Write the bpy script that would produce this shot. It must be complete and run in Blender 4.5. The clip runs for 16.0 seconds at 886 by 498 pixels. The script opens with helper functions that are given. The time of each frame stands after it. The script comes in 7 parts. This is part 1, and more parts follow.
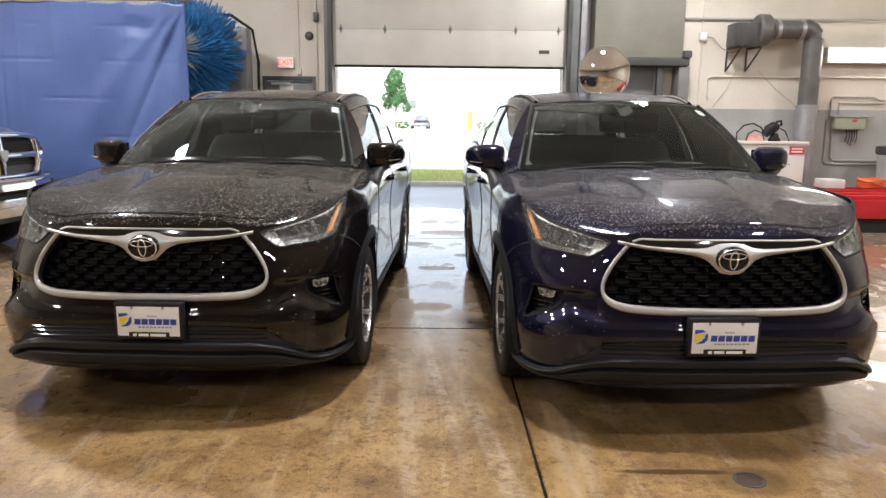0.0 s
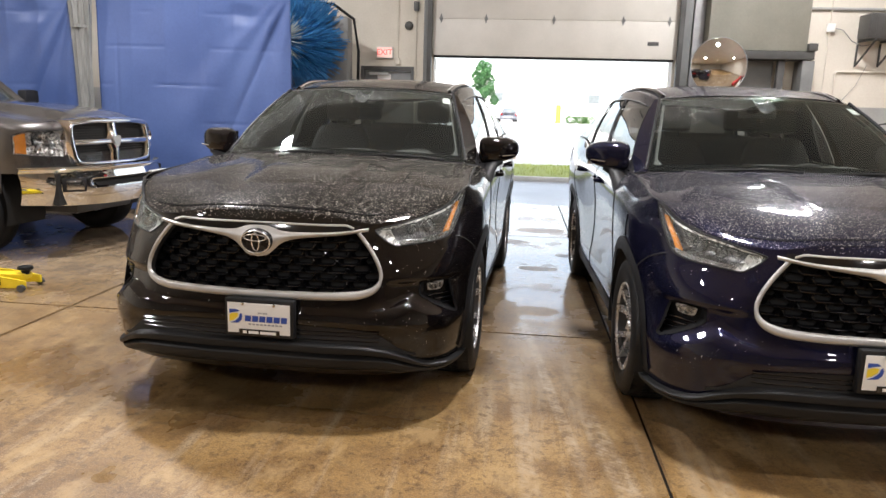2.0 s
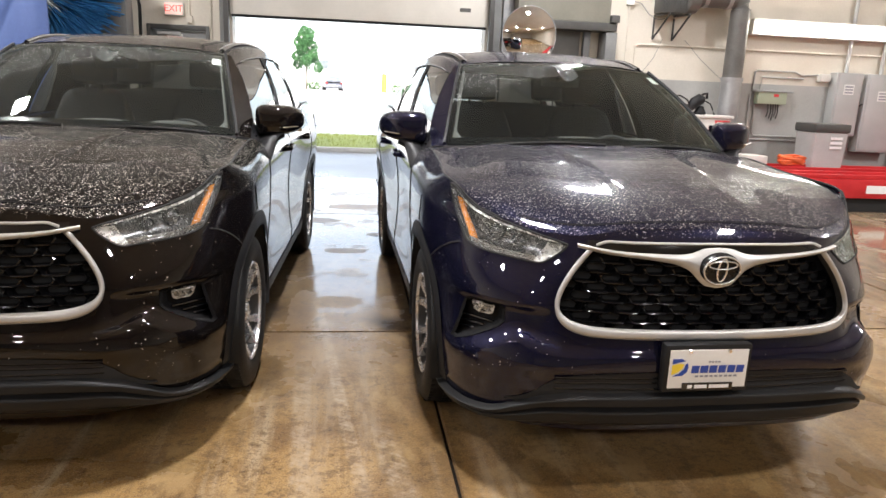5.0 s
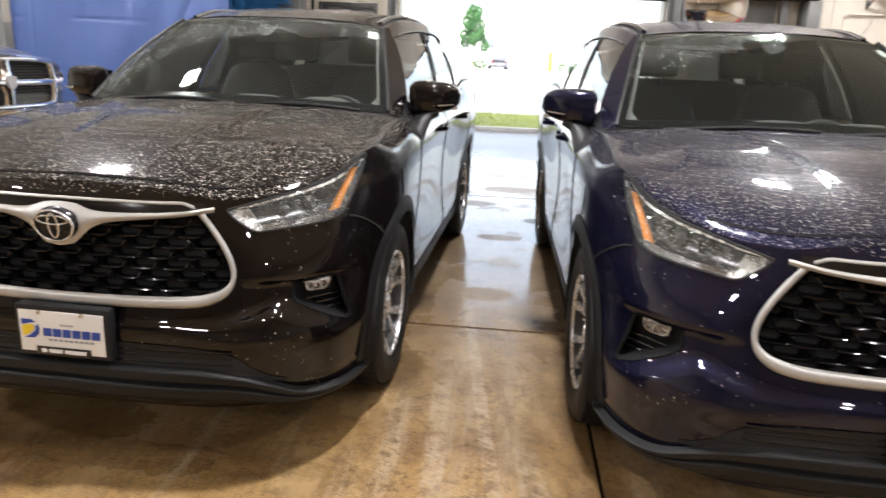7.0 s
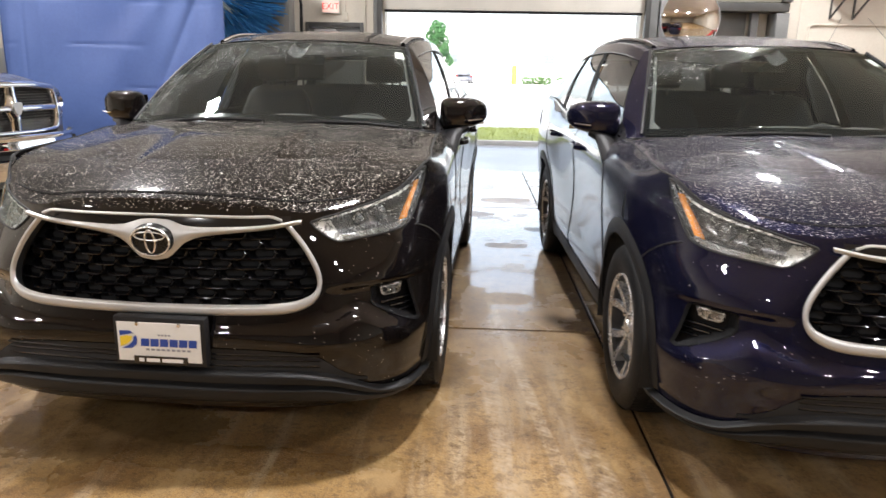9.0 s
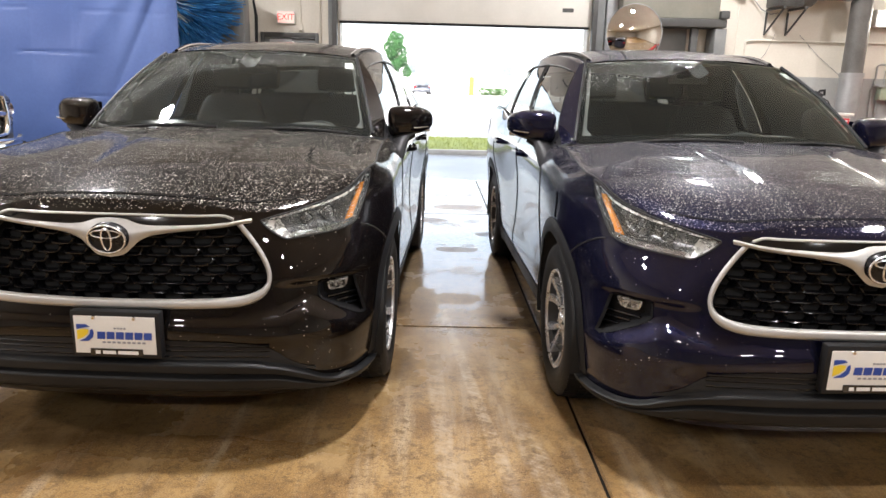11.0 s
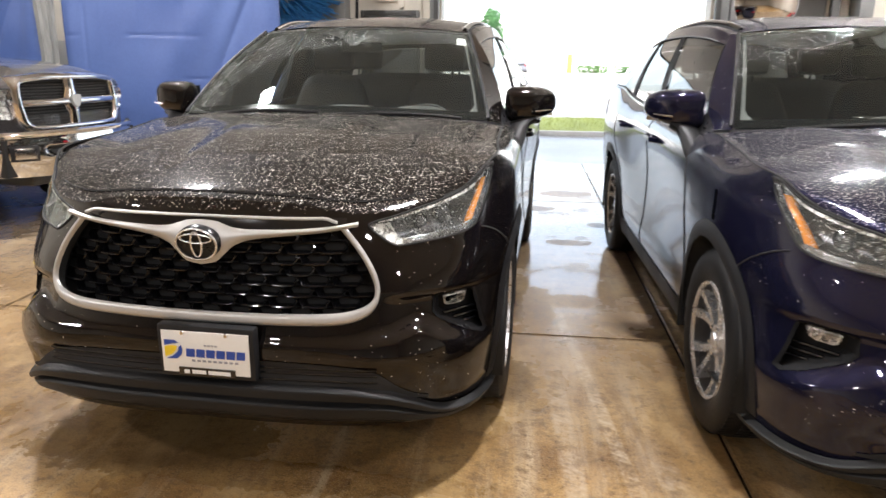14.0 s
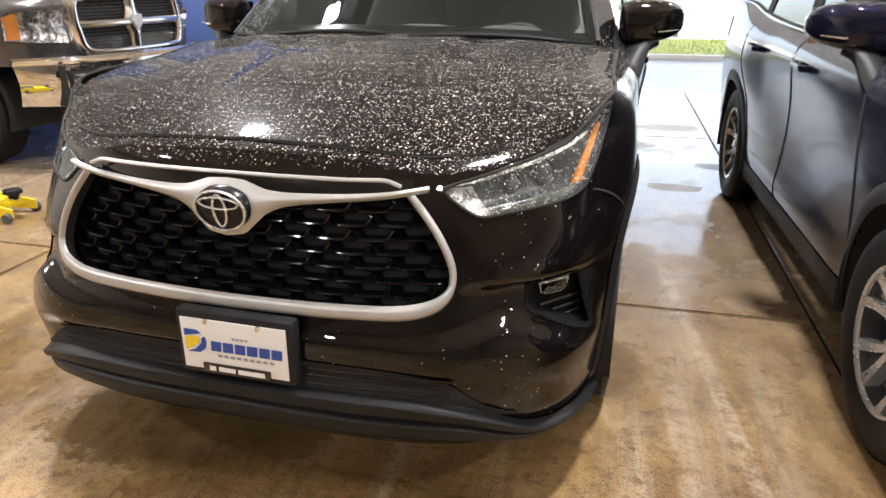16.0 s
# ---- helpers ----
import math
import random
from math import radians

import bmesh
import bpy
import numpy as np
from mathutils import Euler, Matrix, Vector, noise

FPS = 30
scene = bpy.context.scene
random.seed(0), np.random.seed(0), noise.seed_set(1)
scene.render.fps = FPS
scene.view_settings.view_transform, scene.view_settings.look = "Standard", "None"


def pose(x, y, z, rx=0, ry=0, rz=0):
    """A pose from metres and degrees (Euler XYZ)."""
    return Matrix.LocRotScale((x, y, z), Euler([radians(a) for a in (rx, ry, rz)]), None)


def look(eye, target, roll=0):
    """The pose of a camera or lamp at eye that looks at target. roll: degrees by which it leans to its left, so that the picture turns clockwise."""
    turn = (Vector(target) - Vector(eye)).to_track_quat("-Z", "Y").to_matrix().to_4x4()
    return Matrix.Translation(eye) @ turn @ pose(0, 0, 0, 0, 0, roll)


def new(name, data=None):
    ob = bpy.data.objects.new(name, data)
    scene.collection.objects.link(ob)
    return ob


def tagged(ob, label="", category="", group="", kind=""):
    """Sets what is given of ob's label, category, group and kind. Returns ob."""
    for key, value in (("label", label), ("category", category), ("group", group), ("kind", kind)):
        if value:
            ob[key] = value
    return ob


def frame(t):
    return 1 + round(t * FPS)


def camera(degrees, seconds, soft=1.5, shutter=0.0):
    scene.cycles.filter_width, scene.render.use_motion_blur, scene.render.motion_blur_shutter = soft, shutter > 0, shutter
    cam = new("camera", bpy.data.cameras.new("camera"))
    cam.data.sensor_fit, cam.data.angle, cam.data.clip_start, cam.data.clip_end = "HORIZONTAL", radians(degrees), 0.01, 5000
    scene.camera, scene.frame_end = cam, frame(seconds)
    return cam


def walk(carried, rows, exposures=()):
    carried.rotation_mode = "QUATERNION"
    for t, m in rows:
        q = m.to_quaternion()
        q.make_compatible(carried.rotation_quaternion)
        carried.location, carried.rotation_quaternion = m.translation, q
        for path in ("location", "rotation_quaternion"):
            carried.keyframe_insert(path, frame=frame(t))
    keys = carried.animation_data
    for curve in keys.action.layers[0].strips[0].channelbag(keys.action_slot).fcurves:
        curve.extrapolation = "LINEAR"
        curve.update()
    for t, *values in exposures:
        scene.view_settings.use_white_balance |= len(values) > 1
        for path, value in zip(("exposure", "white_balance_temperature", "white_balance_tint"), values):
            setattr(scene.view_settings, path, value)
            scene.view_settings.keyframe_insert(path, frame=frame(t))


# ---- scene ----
cam = camera(65.44, 16.0, shutter=0.5)
# seconds, place, then yaw, pitch and lean in degrees
ROWS = [
    (0.0, 0.000, -0.000, 1.477, -0.55, -10.50, 0.57),
    (0.5, 0.004, 0.001, 1.476, 0.60, -10.42, 0.46),
    (1.0, -0.035, 0.036, 1.478, 3.65, -10.86, 0.91),
    (1.5, -0.127, 0.144, 1.471, 5.53, -10.88, 1.58),
    (2.0, -0.219, 0.258, 1.477, 6.13, -11.24, 1.66),
    (2.5, -0.196, 0.349, 1.458, 7.09, -12.04, 1.57),
    (3.0, -0.066, 0.490, 1.460, 9.06, -12.40, 1.65),
    (3.5, 0.097, 0.591, 1.460, 3.31, -12.41, 1.81),
    (4.0, 0.115, 0.677, 1.453, -5.45, -12.59, 2.21),
    (4.2, 0.103, 0.734, 1.464, -8.10, -12.60, 2.33),
    (6.3, -0.025, 0.965, 1.438, -5.08, -14.98, 3.23),
    (6.5, 0.002, 1.037, 1.428, -2.27, -15.30, 3.02),
    (7.0, 0.053, 1.211, 1.439, 5.26, -15.39, 2.35),
    (7.5, -0.051, 1.249, 1.441, 9.13, -15.01, 1.46),
    (8.0, -0.252, 1.185, 1.440, 7.77, -14.50, 0.81),
    (8.5, -0.345, 1.101, 1.444, 4.75, -14.38, 0.86),
    (9.0, -0.293, 0.982, 1.444, 2.50, -14.14, 1.05),
    (9.5, -0.233, 0.841, 1.439, 0.67, -13.84, 1.00),
    (10.0, -0.215, 0.779, 1.441, -0.57, -13.23, 1.12),
    (12.5, -0.238, 0.828, 1.438, -0.86, -13.23, 1.70),
    (13.0, -0.288, 0.980, 1.444, 0.71, -13.85, 1.51),
    (13.5, -0.360, 1.106, 1.446, 3.34, -14.35, 1.16),
    (14.0, -0.369, 1.230, 1.433, 6.87, -15.02, 0.58),
    (14.5, -0.339, 1.422, 1.433, 10.10, -16.03, 0.08),
    (15.0, -0.333, 1.531, 1.419, 12.45, -17.64, -0.37),
    (15.5, -0.413, 1.678, 1.401, 13.37, -19.59, -0.19),
    (16.0, -0.494, 1.810, 1.394, 13.60, -21.21, 0.04),
]
walk(cam, [(t, pose(x, y, z, 90 + pitch, 0, yaw) @ pose(0, 0, 0, 0, 0, lean)) for t, x, y, z, yaw, pitch, lean in ROWS],
     exposures=[(0.0, 2.35), (2.5, 2.47), (4.2, 2.57), (8.0, 2.70), (12.5, 2.72), (16.0, 2.88)])

# ---- daylight, lamps ----
world = bpy.data.worlds.new("overcast_sky")
scene.world = world
world.use_nodes = True
wn, wl = world.node_tree.nodes, world.node_tree.links
sky = wn.new("ShaderNodeTexSky")
sky.sky_type, sky.sun_disc = "NISHITA", False
sky.sun_elevation, sky.sun_rotation = radians(50), radians(190)
sky.air_density, sky.dust_density, sky.ozone_density = 1.0, 4.0, 1.0
wn["Background"].inputs["Strength"].default_value = 0.125
cloud = wn.new("ShaderNodeHueSaturation")
cloud.inputs["Saturation"].default_value = 0.62
wl.new(sky.outputs["Color"], cloud.inputs["Color"])
wl.new(cloud.outputs["Color"], wn["Background"].inputs["Color"])

sun_data = bpy.data.lights.new("sun", "SUN")
sun_data.energy, sun_data.angle, sun_data.color = 1.2, radians(25), (1.0, 0.97, 0.92)
new("sun", sun_data).matrix_world = look((6, -45, 55), (0, 40, 0))


CEILING = 5.6
LAMP_COLOUR = (0.985, 0.965, 0.985)
# place and power; three read off reflections, the others unseen and added as fill
LAMPS = [(-4.2, 6.55, 64), (3.15, 9.1, 46), (0.25, 4.0, 50), (-7.2, 0.6, 42), (-4.3, -5.0, 54), (4.3, 1.5, 34), (4.2, -5.0, 54), (9.2, 6.0, 56), (-9.0, 5.0, 54)]
for lx, ly, power_ in LAMPS:
    data = bpy.data.lights.new("highbay", "AREA")
    data.shape, data.size, data.size_y, data.energy, data.color = "RECTANGLE", 0.36, 0.40, power_, LAMP_COLOUR
    new("highbay_and_fill_light", data).matrix_world = pose(lx, ly, CEILING - 0.50)


# ---- small tools ----
def spl(table, t):
    """Smooth curve through (t, value) pairs."""
    xs, ys = [p[0] for p in table], [p[1] for p in table]
    if t <= xs[0]:
        return ys[0]
    if t >= xs[-1]:
        return ys[-1]
    i = max(k for k in range(len(xs) - 1) if xs[k] <= t)
    d = [(ys[k + 1] - ys[k]) / (xs[k + 1] - xs[k]) for k in range(len(xs) - 1)]

    def slope(k):
        if k == 0 or k == len(xs) - 1:
            return d[0] if k == 0 else d[-1]
        return 0.0 if d[k - 1] * d[k] <= 0 else 2 * d[k - 1] * d[k] / (d[k - 1] + d[k])

    h = xs[i + 1] - xs[i]
    s = (t - xs[i]) / h
    return ((1 + 2 * s) * (1 - s) ** 2 * ys[i] + s * (1 - s) ** 2 * h * slope(i)
            + s * s * (3 - 2 * s) * ys[i + 1] + s * s * (s - 1) * h * slope(i + 1))


def ramp(a, b, t):
    t = min(1.0, max(0.0, (t - a) / (b - a)))
    return t * t * (3 - 2 * t)


def hump(t):
    return (1 - t * t) ** 2 if abs(t) < 1 else 0.0


def lerp(a, b, t):
    return tuple(p + (q - p) * t for p, q in zip(a, b))


def inside(poly, x, y):
    odd, j = False, len(poly) - 1
    for i in range(len(poly)):
        (xi, yi), (xj, yj) = poly[i], poly[j]
        if (yi > y) != (yj > y) and x < (xj - xi) * (y - yi) / (yj - yi) + xi:
            odd = not odd
        j = i
    return odd


class Soup:
    """Vertices and faces that become one mesh."""

    def __init__(self):
        self.v, self.f = [], []

    def add(self, verts, faces):
        n = len(self.v)
        self.v += [tuple(p) for p in verts]
        self.f += [tuple(i + n for i in f) for f in faces]
        return self

    def grid(self, fn, nu, nv, keep=None, flip=False, wrap=False):
        """fn(i / nu, j / nv) -> point; keep(i, j) drops cells."""
        n = len(self.v)
        self.v += [tuple(fn(i / nu, j / nv)) for i in range(nu + (0 if wrap else 1)) for j in range(nv + 1)]
        for i in range(nu):
            for j in range(nv):
                if keep and not keep((i + 0.5) / nu, (j + 0.5) / nv):
                    continue
                k = (i + 1) % nu if wrap else i + 1
                q = (n + i * (nv + 1) + j, n + k * (nv + 1) + j, n + k * (nv + 1) + j + 1, n + i * (nv + 1) + j + 1)
                self.f.append(q[::-1] if flip else q)
        return self

    def box(self, x0, y0, z0, x1, y1, z1, b=0.0):
        """A box, its edges bevelled by b."""
        bm = bmesh.new()
        bmesh.ops.create_cube(bm, size=1)
        for v in bm.verts:
            v.co = Vector(((x0 + x1) / 2 + v.co.x * (x1 - x0), (y0 + y1) / 2 + v.co.y * (y1 - y0), (z0 + z1) / 2 + v.co.z * (z1 - z0)))
        if b:
            bmesh.ops.bevel(bm, geom=bm.edges[:], offset=b, segments=2, affect="EDGES", profile=0.6)
        self.add([v.co[:] for v in bm.verts], [[v.index for v in f.verts] for f in bm.faces] if not bm.verts.index_update() else [])
        bm.free()
        return self

    def tube(self, pts, r, n=8, closed=False, flat=None, caps=True, up=None):
        """A round bar along pts. r: a number or a function of 0..1; flat: (width, height) factors with the height along z or y."""
        pts = [Vector(p) for p in pts]
        m, base = len(pts), len(self.v)
        for i, p in enumerate(pts):
            a = pts[(i - 1) % m] if closed or i else pts[0]
            b = pts[(i + 1) % m] if closed or i < m - 1 else pts[-1]
            t = (b - a).normalized()
            ref = Vector(up) if up else Vector((0, 0, 1)) if abs(t.z) < 0.9 else Vector((0, 1, 0))
            s = t.cross(ref).normalized()
            u = s.cross(t)
            rr = r(i / max(1, m - 1)) if callable(r) else r
            fs, fu = flat or (1, 1)
            for k in range(n):
                w = 2 * math.pi * k / n
                self.v.append(tuple(p + s * (rr * fs * math.cos(w)) + u * (rr * fu * math.sin(w))))
        for i in range(m if closed else m - 1):
            for k in range(n):
                i2, k2 = (i + 1) % m, (k + 1) % n
                self.f.append((base + i * n + k, base + i * n + k2, base + i2 * n + k2, base + i2 * n + k))
        if caps and not closed:
            self.f.append(tuple(base + k for k in range(n))[::-1])
            self.f.append(tuple(base + (m - 1) * n + k for k in range(n)))
        return self

    def lathe(self, profile, n=48, axis="x", centre=(0, 0, 0), closed=False):
        """Turn (radius, along) pairs about an axis."""
        m, base = len(profile), len(self.v)
        for i in range(n):
            w = 2 * math.pi * i / n
            c, s = math.cos(w), math.sin(w)
            for r, h in profile:
                p = {"x": (h, r * c, r * s), "y": (r * c, h, r * s), "z": (r * c, r * s, h)}[axis]
                self.v.append(tuple(a + b for a, b in zip(p, centre)))
        for i in range(n):
            k = (i + 1) % n
            for j in range(m if closed else m - 1):
                j2 = (j + 1) % m
                self.f.append((base + i * m + j, base + k * m + j, base + k * m + j2, base + i * m + j2))
        return self

    def plate(self, poly, fn, depth):
        """A flat polygon (list of 2D points) given thickness; fn(a, b, h) -> point."""
        n, base = len(poly), len(self.v)
        self.v += [tuple(fn(a, b, 0)) for a, b in poly] + [tuple(fn(a, b, depth)) for a, b in poly]
        self.f += [tuple(base + i for i in range(n)), tuple(base + n + i for i in range(n))[::-1]]
        self.f += [(base + i, base + (i + 1) % n, base + n + (i + 1) % n, base + n + i) for i in range(n)]
        return self


def part(name, soup, material, parent=None, label="", smooth=True, fix=True, away=None):
    """Links a soup as one mesh object, under a thing or a part where one is given."""
    if away:
        # panes: every face looks away from a point inside the vehicle
        for k, f in enumerate(soup.f):
            p = [Vector(soup.v[i]) for i in f]
            if (p[1] - p[0]).cross(p[-1] - p[0]).dot(p[0] - Vector(away)) < 0:
                soup.f[k] = f[::-1]
    me = bpy.data.meshes.new(name)
    me.from_pydata(soup.v, [], soup.f)
    if fix:
        bm = bmesh.new()
        bm.from_mesh(me)
        bmesh.ops.remove_doubles(bm, verts=bm.verts[:], dist=0.00005)
        bmesh.ops.recalc_face_normals(bm, faces=bm.faces[:])
        bm.to_mesh(me)
        bm.free()
    me.materials.append(material)
    if smooth:
        me.polygons.foreach_set("use_smooth", [True] * len(me.polygons))
        me.set_sharp_from_angle(angle=radians(38 if smooth is True else smooth))
    ob = new(name, me)
    if parent:
        ob.parent = parent
    return tagged(ob, label)


def thing(name, m, label, category, group="", kind=""):
    ob = new(name)
    ob.matrix_basis = m
    ob.empty_display_size = 0.2
    return tagged(ob, label, category, group, kind)


# ---- materials ----
def shader(name):
    m = bpy.data.materials.new(name)
    m.use_nodes = True
    return m, m.node_tree.nodes, m.node_tree.links, m.node_tree.nodes["Principled BSDF"]


def coords(n, l, scale=(1, 1, 1), kind="Object"):
    tc, mp = n.new("ShaderNodeTexCoord"), n.new("ShaderNodeMapping")
    mp.inputs["Scale"].default_value = scale
    l.new(tc.outputs[kind], mp.inputs["Vector"])
    return mp.outputs["Vector"]


def noise_tex(n, l, vec, scale, detail=4, rough=0.55):
    t = n.new("ShaderNodeTexNoise")
    t.inputs["Scale"].default_value, t.inputs["Detail"].default_value, t.inputs["Roughness"].default_value = scale, detail, rough
    l.new(vec, t.inputs["Vector"])
    return t.outputs["Fac"]


def remap(n, l, value, a, b, c=0.0, d=1.0):
    r = n.new("ShaderNodeMapRange")
    for key, x in zip(("From Min", "From Max", "To Min", "To Max"), (a, b, c, d)):
        r.inputs[key].default_value = x
    l.new(value, r.inputs["Value"])
    return r.outputs["Result"]


def calc(n, l, op, a, b):
    m = n.new("ShaderNodeMath")
    m.operation = op
    for s, x in zip(m.inputs, (a, b)):
        if isinstance(x, (int, float)):
            s.default_value = x
        else:
            l.new(x, s)
    return m.outputs[0]


def mixed(n, l, fac, a, b):
    m = n.new("ShaderNodeMix")
    m.data_type = "RGBA"
    for s, x in zip((m.inputs["Factor"], m.inputs["A"], m.inputs["B"]), (fac, a, b)):
        if isinstance(x, (int, float)):
            s.default_value = x
        elif isinstance(x, tuple):
            s.default_value = (*x, 1)
        else:
            l.new(x, s)
    return m.outputs["Result"]


def relief(n, l, bsdf, height, strength, distance=0.01, coat=False):
    b = n.new("ShaderNodeBump")
    b.inputs["Strength"].default_value, b.inputs["Distance"].default_value = strength, distance
    l.new(height, b.inputs["Height"])
    l.new(b.outputs["Normal"], bsdf.inputs["Normal"])
    if coat:
        l.new(b.outputs["Normal"], bsdf.inputs["Coat Normal"])


def surf(name, dark, light, rough=(0.4, 0.6), metal=0.0, scale=3.0, fine=60.0, bump=0.15, coat=0.0, kind="Object", stretch=(1, 1, 1), spec=0.5):
    """A surface with blotches, grain and fine relief."""
    m, n, l, b = shader(name)
    v = coords(n, l, stretch, kind)
    big, small = noise_tex(n, l, v, scale, 5), noise_tex(n, l, v, fine, 3)
    both = calc(n, l, "ADD", calc(n, l, "MULTIPLY", big, 0.7), calc(n, l, "MULTIPLY", small, 0.3))
    k = remap(n, l, both, 0.36, 0.64)
    l.new(mixed(n, l, k, dark, light), b.inputs["Base Color"])
    l.new(remap(n, l, both, 0.35, 0.65, rough[0], rough[1]), b.inputs["Roughness"])
    b.inputs["Metallic"].default_value, b.inputs["Coat Weight"].default_value = metal, coat
    b.inputs["Specular IOR Level"].default_value = spec
    if bump:
        relief(n, l, b, small, bump, 0.004)
    return m


def car_paint(name, base, flake, metal, glint_tone):
    """Dark lacquer; beads of rain lie on all that faces up, fewer on the flanks."""
    m, n, l, b = shader(name)
    v = coords(n, l)
    fl = noise_tex(n, l, v, 900, 1)
    geo = n.new("ShaderNodeNewGeometry")
    sep = n.new("ShaderNodeSeparateXYZ")
    l.new(geo.outputs["True Normal"], sep.inputs[0])
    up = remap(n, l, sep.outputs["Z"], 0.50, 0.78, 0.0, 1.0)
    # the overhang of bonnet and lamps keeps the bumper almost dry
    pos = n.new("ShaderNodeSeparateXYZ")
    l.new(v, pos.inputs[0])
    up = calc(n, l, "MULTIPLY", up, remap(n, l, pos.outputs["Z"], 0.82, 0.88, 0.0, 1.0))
    # the steep pillars hold few beads
    steep = calc(n, l, "MULTIPLY", remap(n, l, pos.outputs["Z"], 1.14, 1.22), remap(n, l, sep.outputs["Z"], 0.95, 0.80))
    up = calc(n, l, "MULTIPLY", up, calc(n, l, "SUBTRACT", 1.0, calc(n, l, "MULTIPLY", steep, 0.96)))
    # road film on the flanks
    flank = n.new("ShaderNodeSeparateXYZ")
    l.new(n.new("ShaderNodeTexCoord").outputs["Normal"], flank.inputs[0])
    flank = remap(n, l, calc(n, l, "ABSOLUTE", flank.outputs["X"], 0), 0.72, 0.90, 0.0, 0.13)
    streak = noise_tex(n, l, coords(n, l, (5, 1.1, 1)), 1.5, 4)
    patch = noise_tex(n, l, coords(n, l, (1, 1, 1)), 5.0, 3)
    amount = calc(n, l, "ADD", calc(n, l, "MULTIPLY", up, remap(n, l, streak, 0.36, 0.56, 0.66, 1.0)), remap(n, l, patch, 0.45, 0.7, 0.006, 0.035))
    heights, mask, painted_glint = None, None, None
    for size, thr, amp in ((58, 0.23, 1.1), (84, 0.31, 1.0), (125, 0.36, 0.7), (190, 0.40, 0.5)):
        vo = n.new("ShaderNodeTexVoronoi")
        vo.inputs["Scale"].default_value = size
        l.new(v, vo.inputs["Vector"])
        pick = n.new("ShaderNodeSeparateColor")
        l.new(vo.outputs["Color"], pick.inputs[0])
        # a cell holds a bead where its chance number is under the local amount
        there = calc(n, l, "LESS_THAN", pick.outputs[1], amount)
        reach = remap(n, l, pick.outputs[0], 0.0, 1.0, 0.14, thr)
        d = calc(n, l, "MULTIPLY", calc(n, l, "MAXIMUM", calc(n, l, "SUBTRACT", reach, vo.outputs["Distance"]), 0.0), there)
        dome = calc(n, l, "MULTIPLY", calc(n, l, "POWER", d, 0.55), amp)
        on = remap(n, l, d, 0.0, 0.06, 0.0, 1.0)
        # some beads are clear, others tinted pale in place of lamp glints
        bead_glint = calc(n, l, "MULTIPLY", on, remap(n, l, pick.outputs[2], 0.28, 1.0, 0.06, 1.0))
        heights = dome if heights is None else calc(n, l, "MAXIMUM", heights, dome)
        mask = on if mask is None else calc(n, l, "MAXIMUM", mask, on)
        painted_glint = bead_glint if painted_glint is None else calc(n, l, "MAXIMUM", painted_glint, bead_glint)
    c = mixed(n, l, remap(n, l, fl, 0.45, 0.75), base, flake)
    c = mixed(n, l, painted_glint, c, (glint_tone, glint_tone * 0.94, glint_tone * 0.84))
    l.new(c, b.inputs["Base Color"])
    l.new(remap(n, l, painted_glint, 0.0, 0.5, metal, 0.0), b.inputs["Metallic"])
    b.inputs["Metallic"].default_value, b.inputs["Roughness"].default_value = metal, 0.38
    b.inputs["Specular IOR Level"].default_value = 0.0
    # the rain film between the beads dulls the lacquer a little
    l.new(remap(n, l, up, 0.0, 1.0, 1.0, 0.66), b.inputs["Coat Weight"])
    l.new(calc(n, l, "ADD", remap(n, l, mask, 0.0, 1.0, 0.015, 0.10), calc(n, l, "ADD", calc(n, l, "MULTIPLY", up, 0.05), flank)), b.inputs["Coat Roughness"])
    relief(n, l, b, heights, 0.8, 0.008, coat=True)
    return m


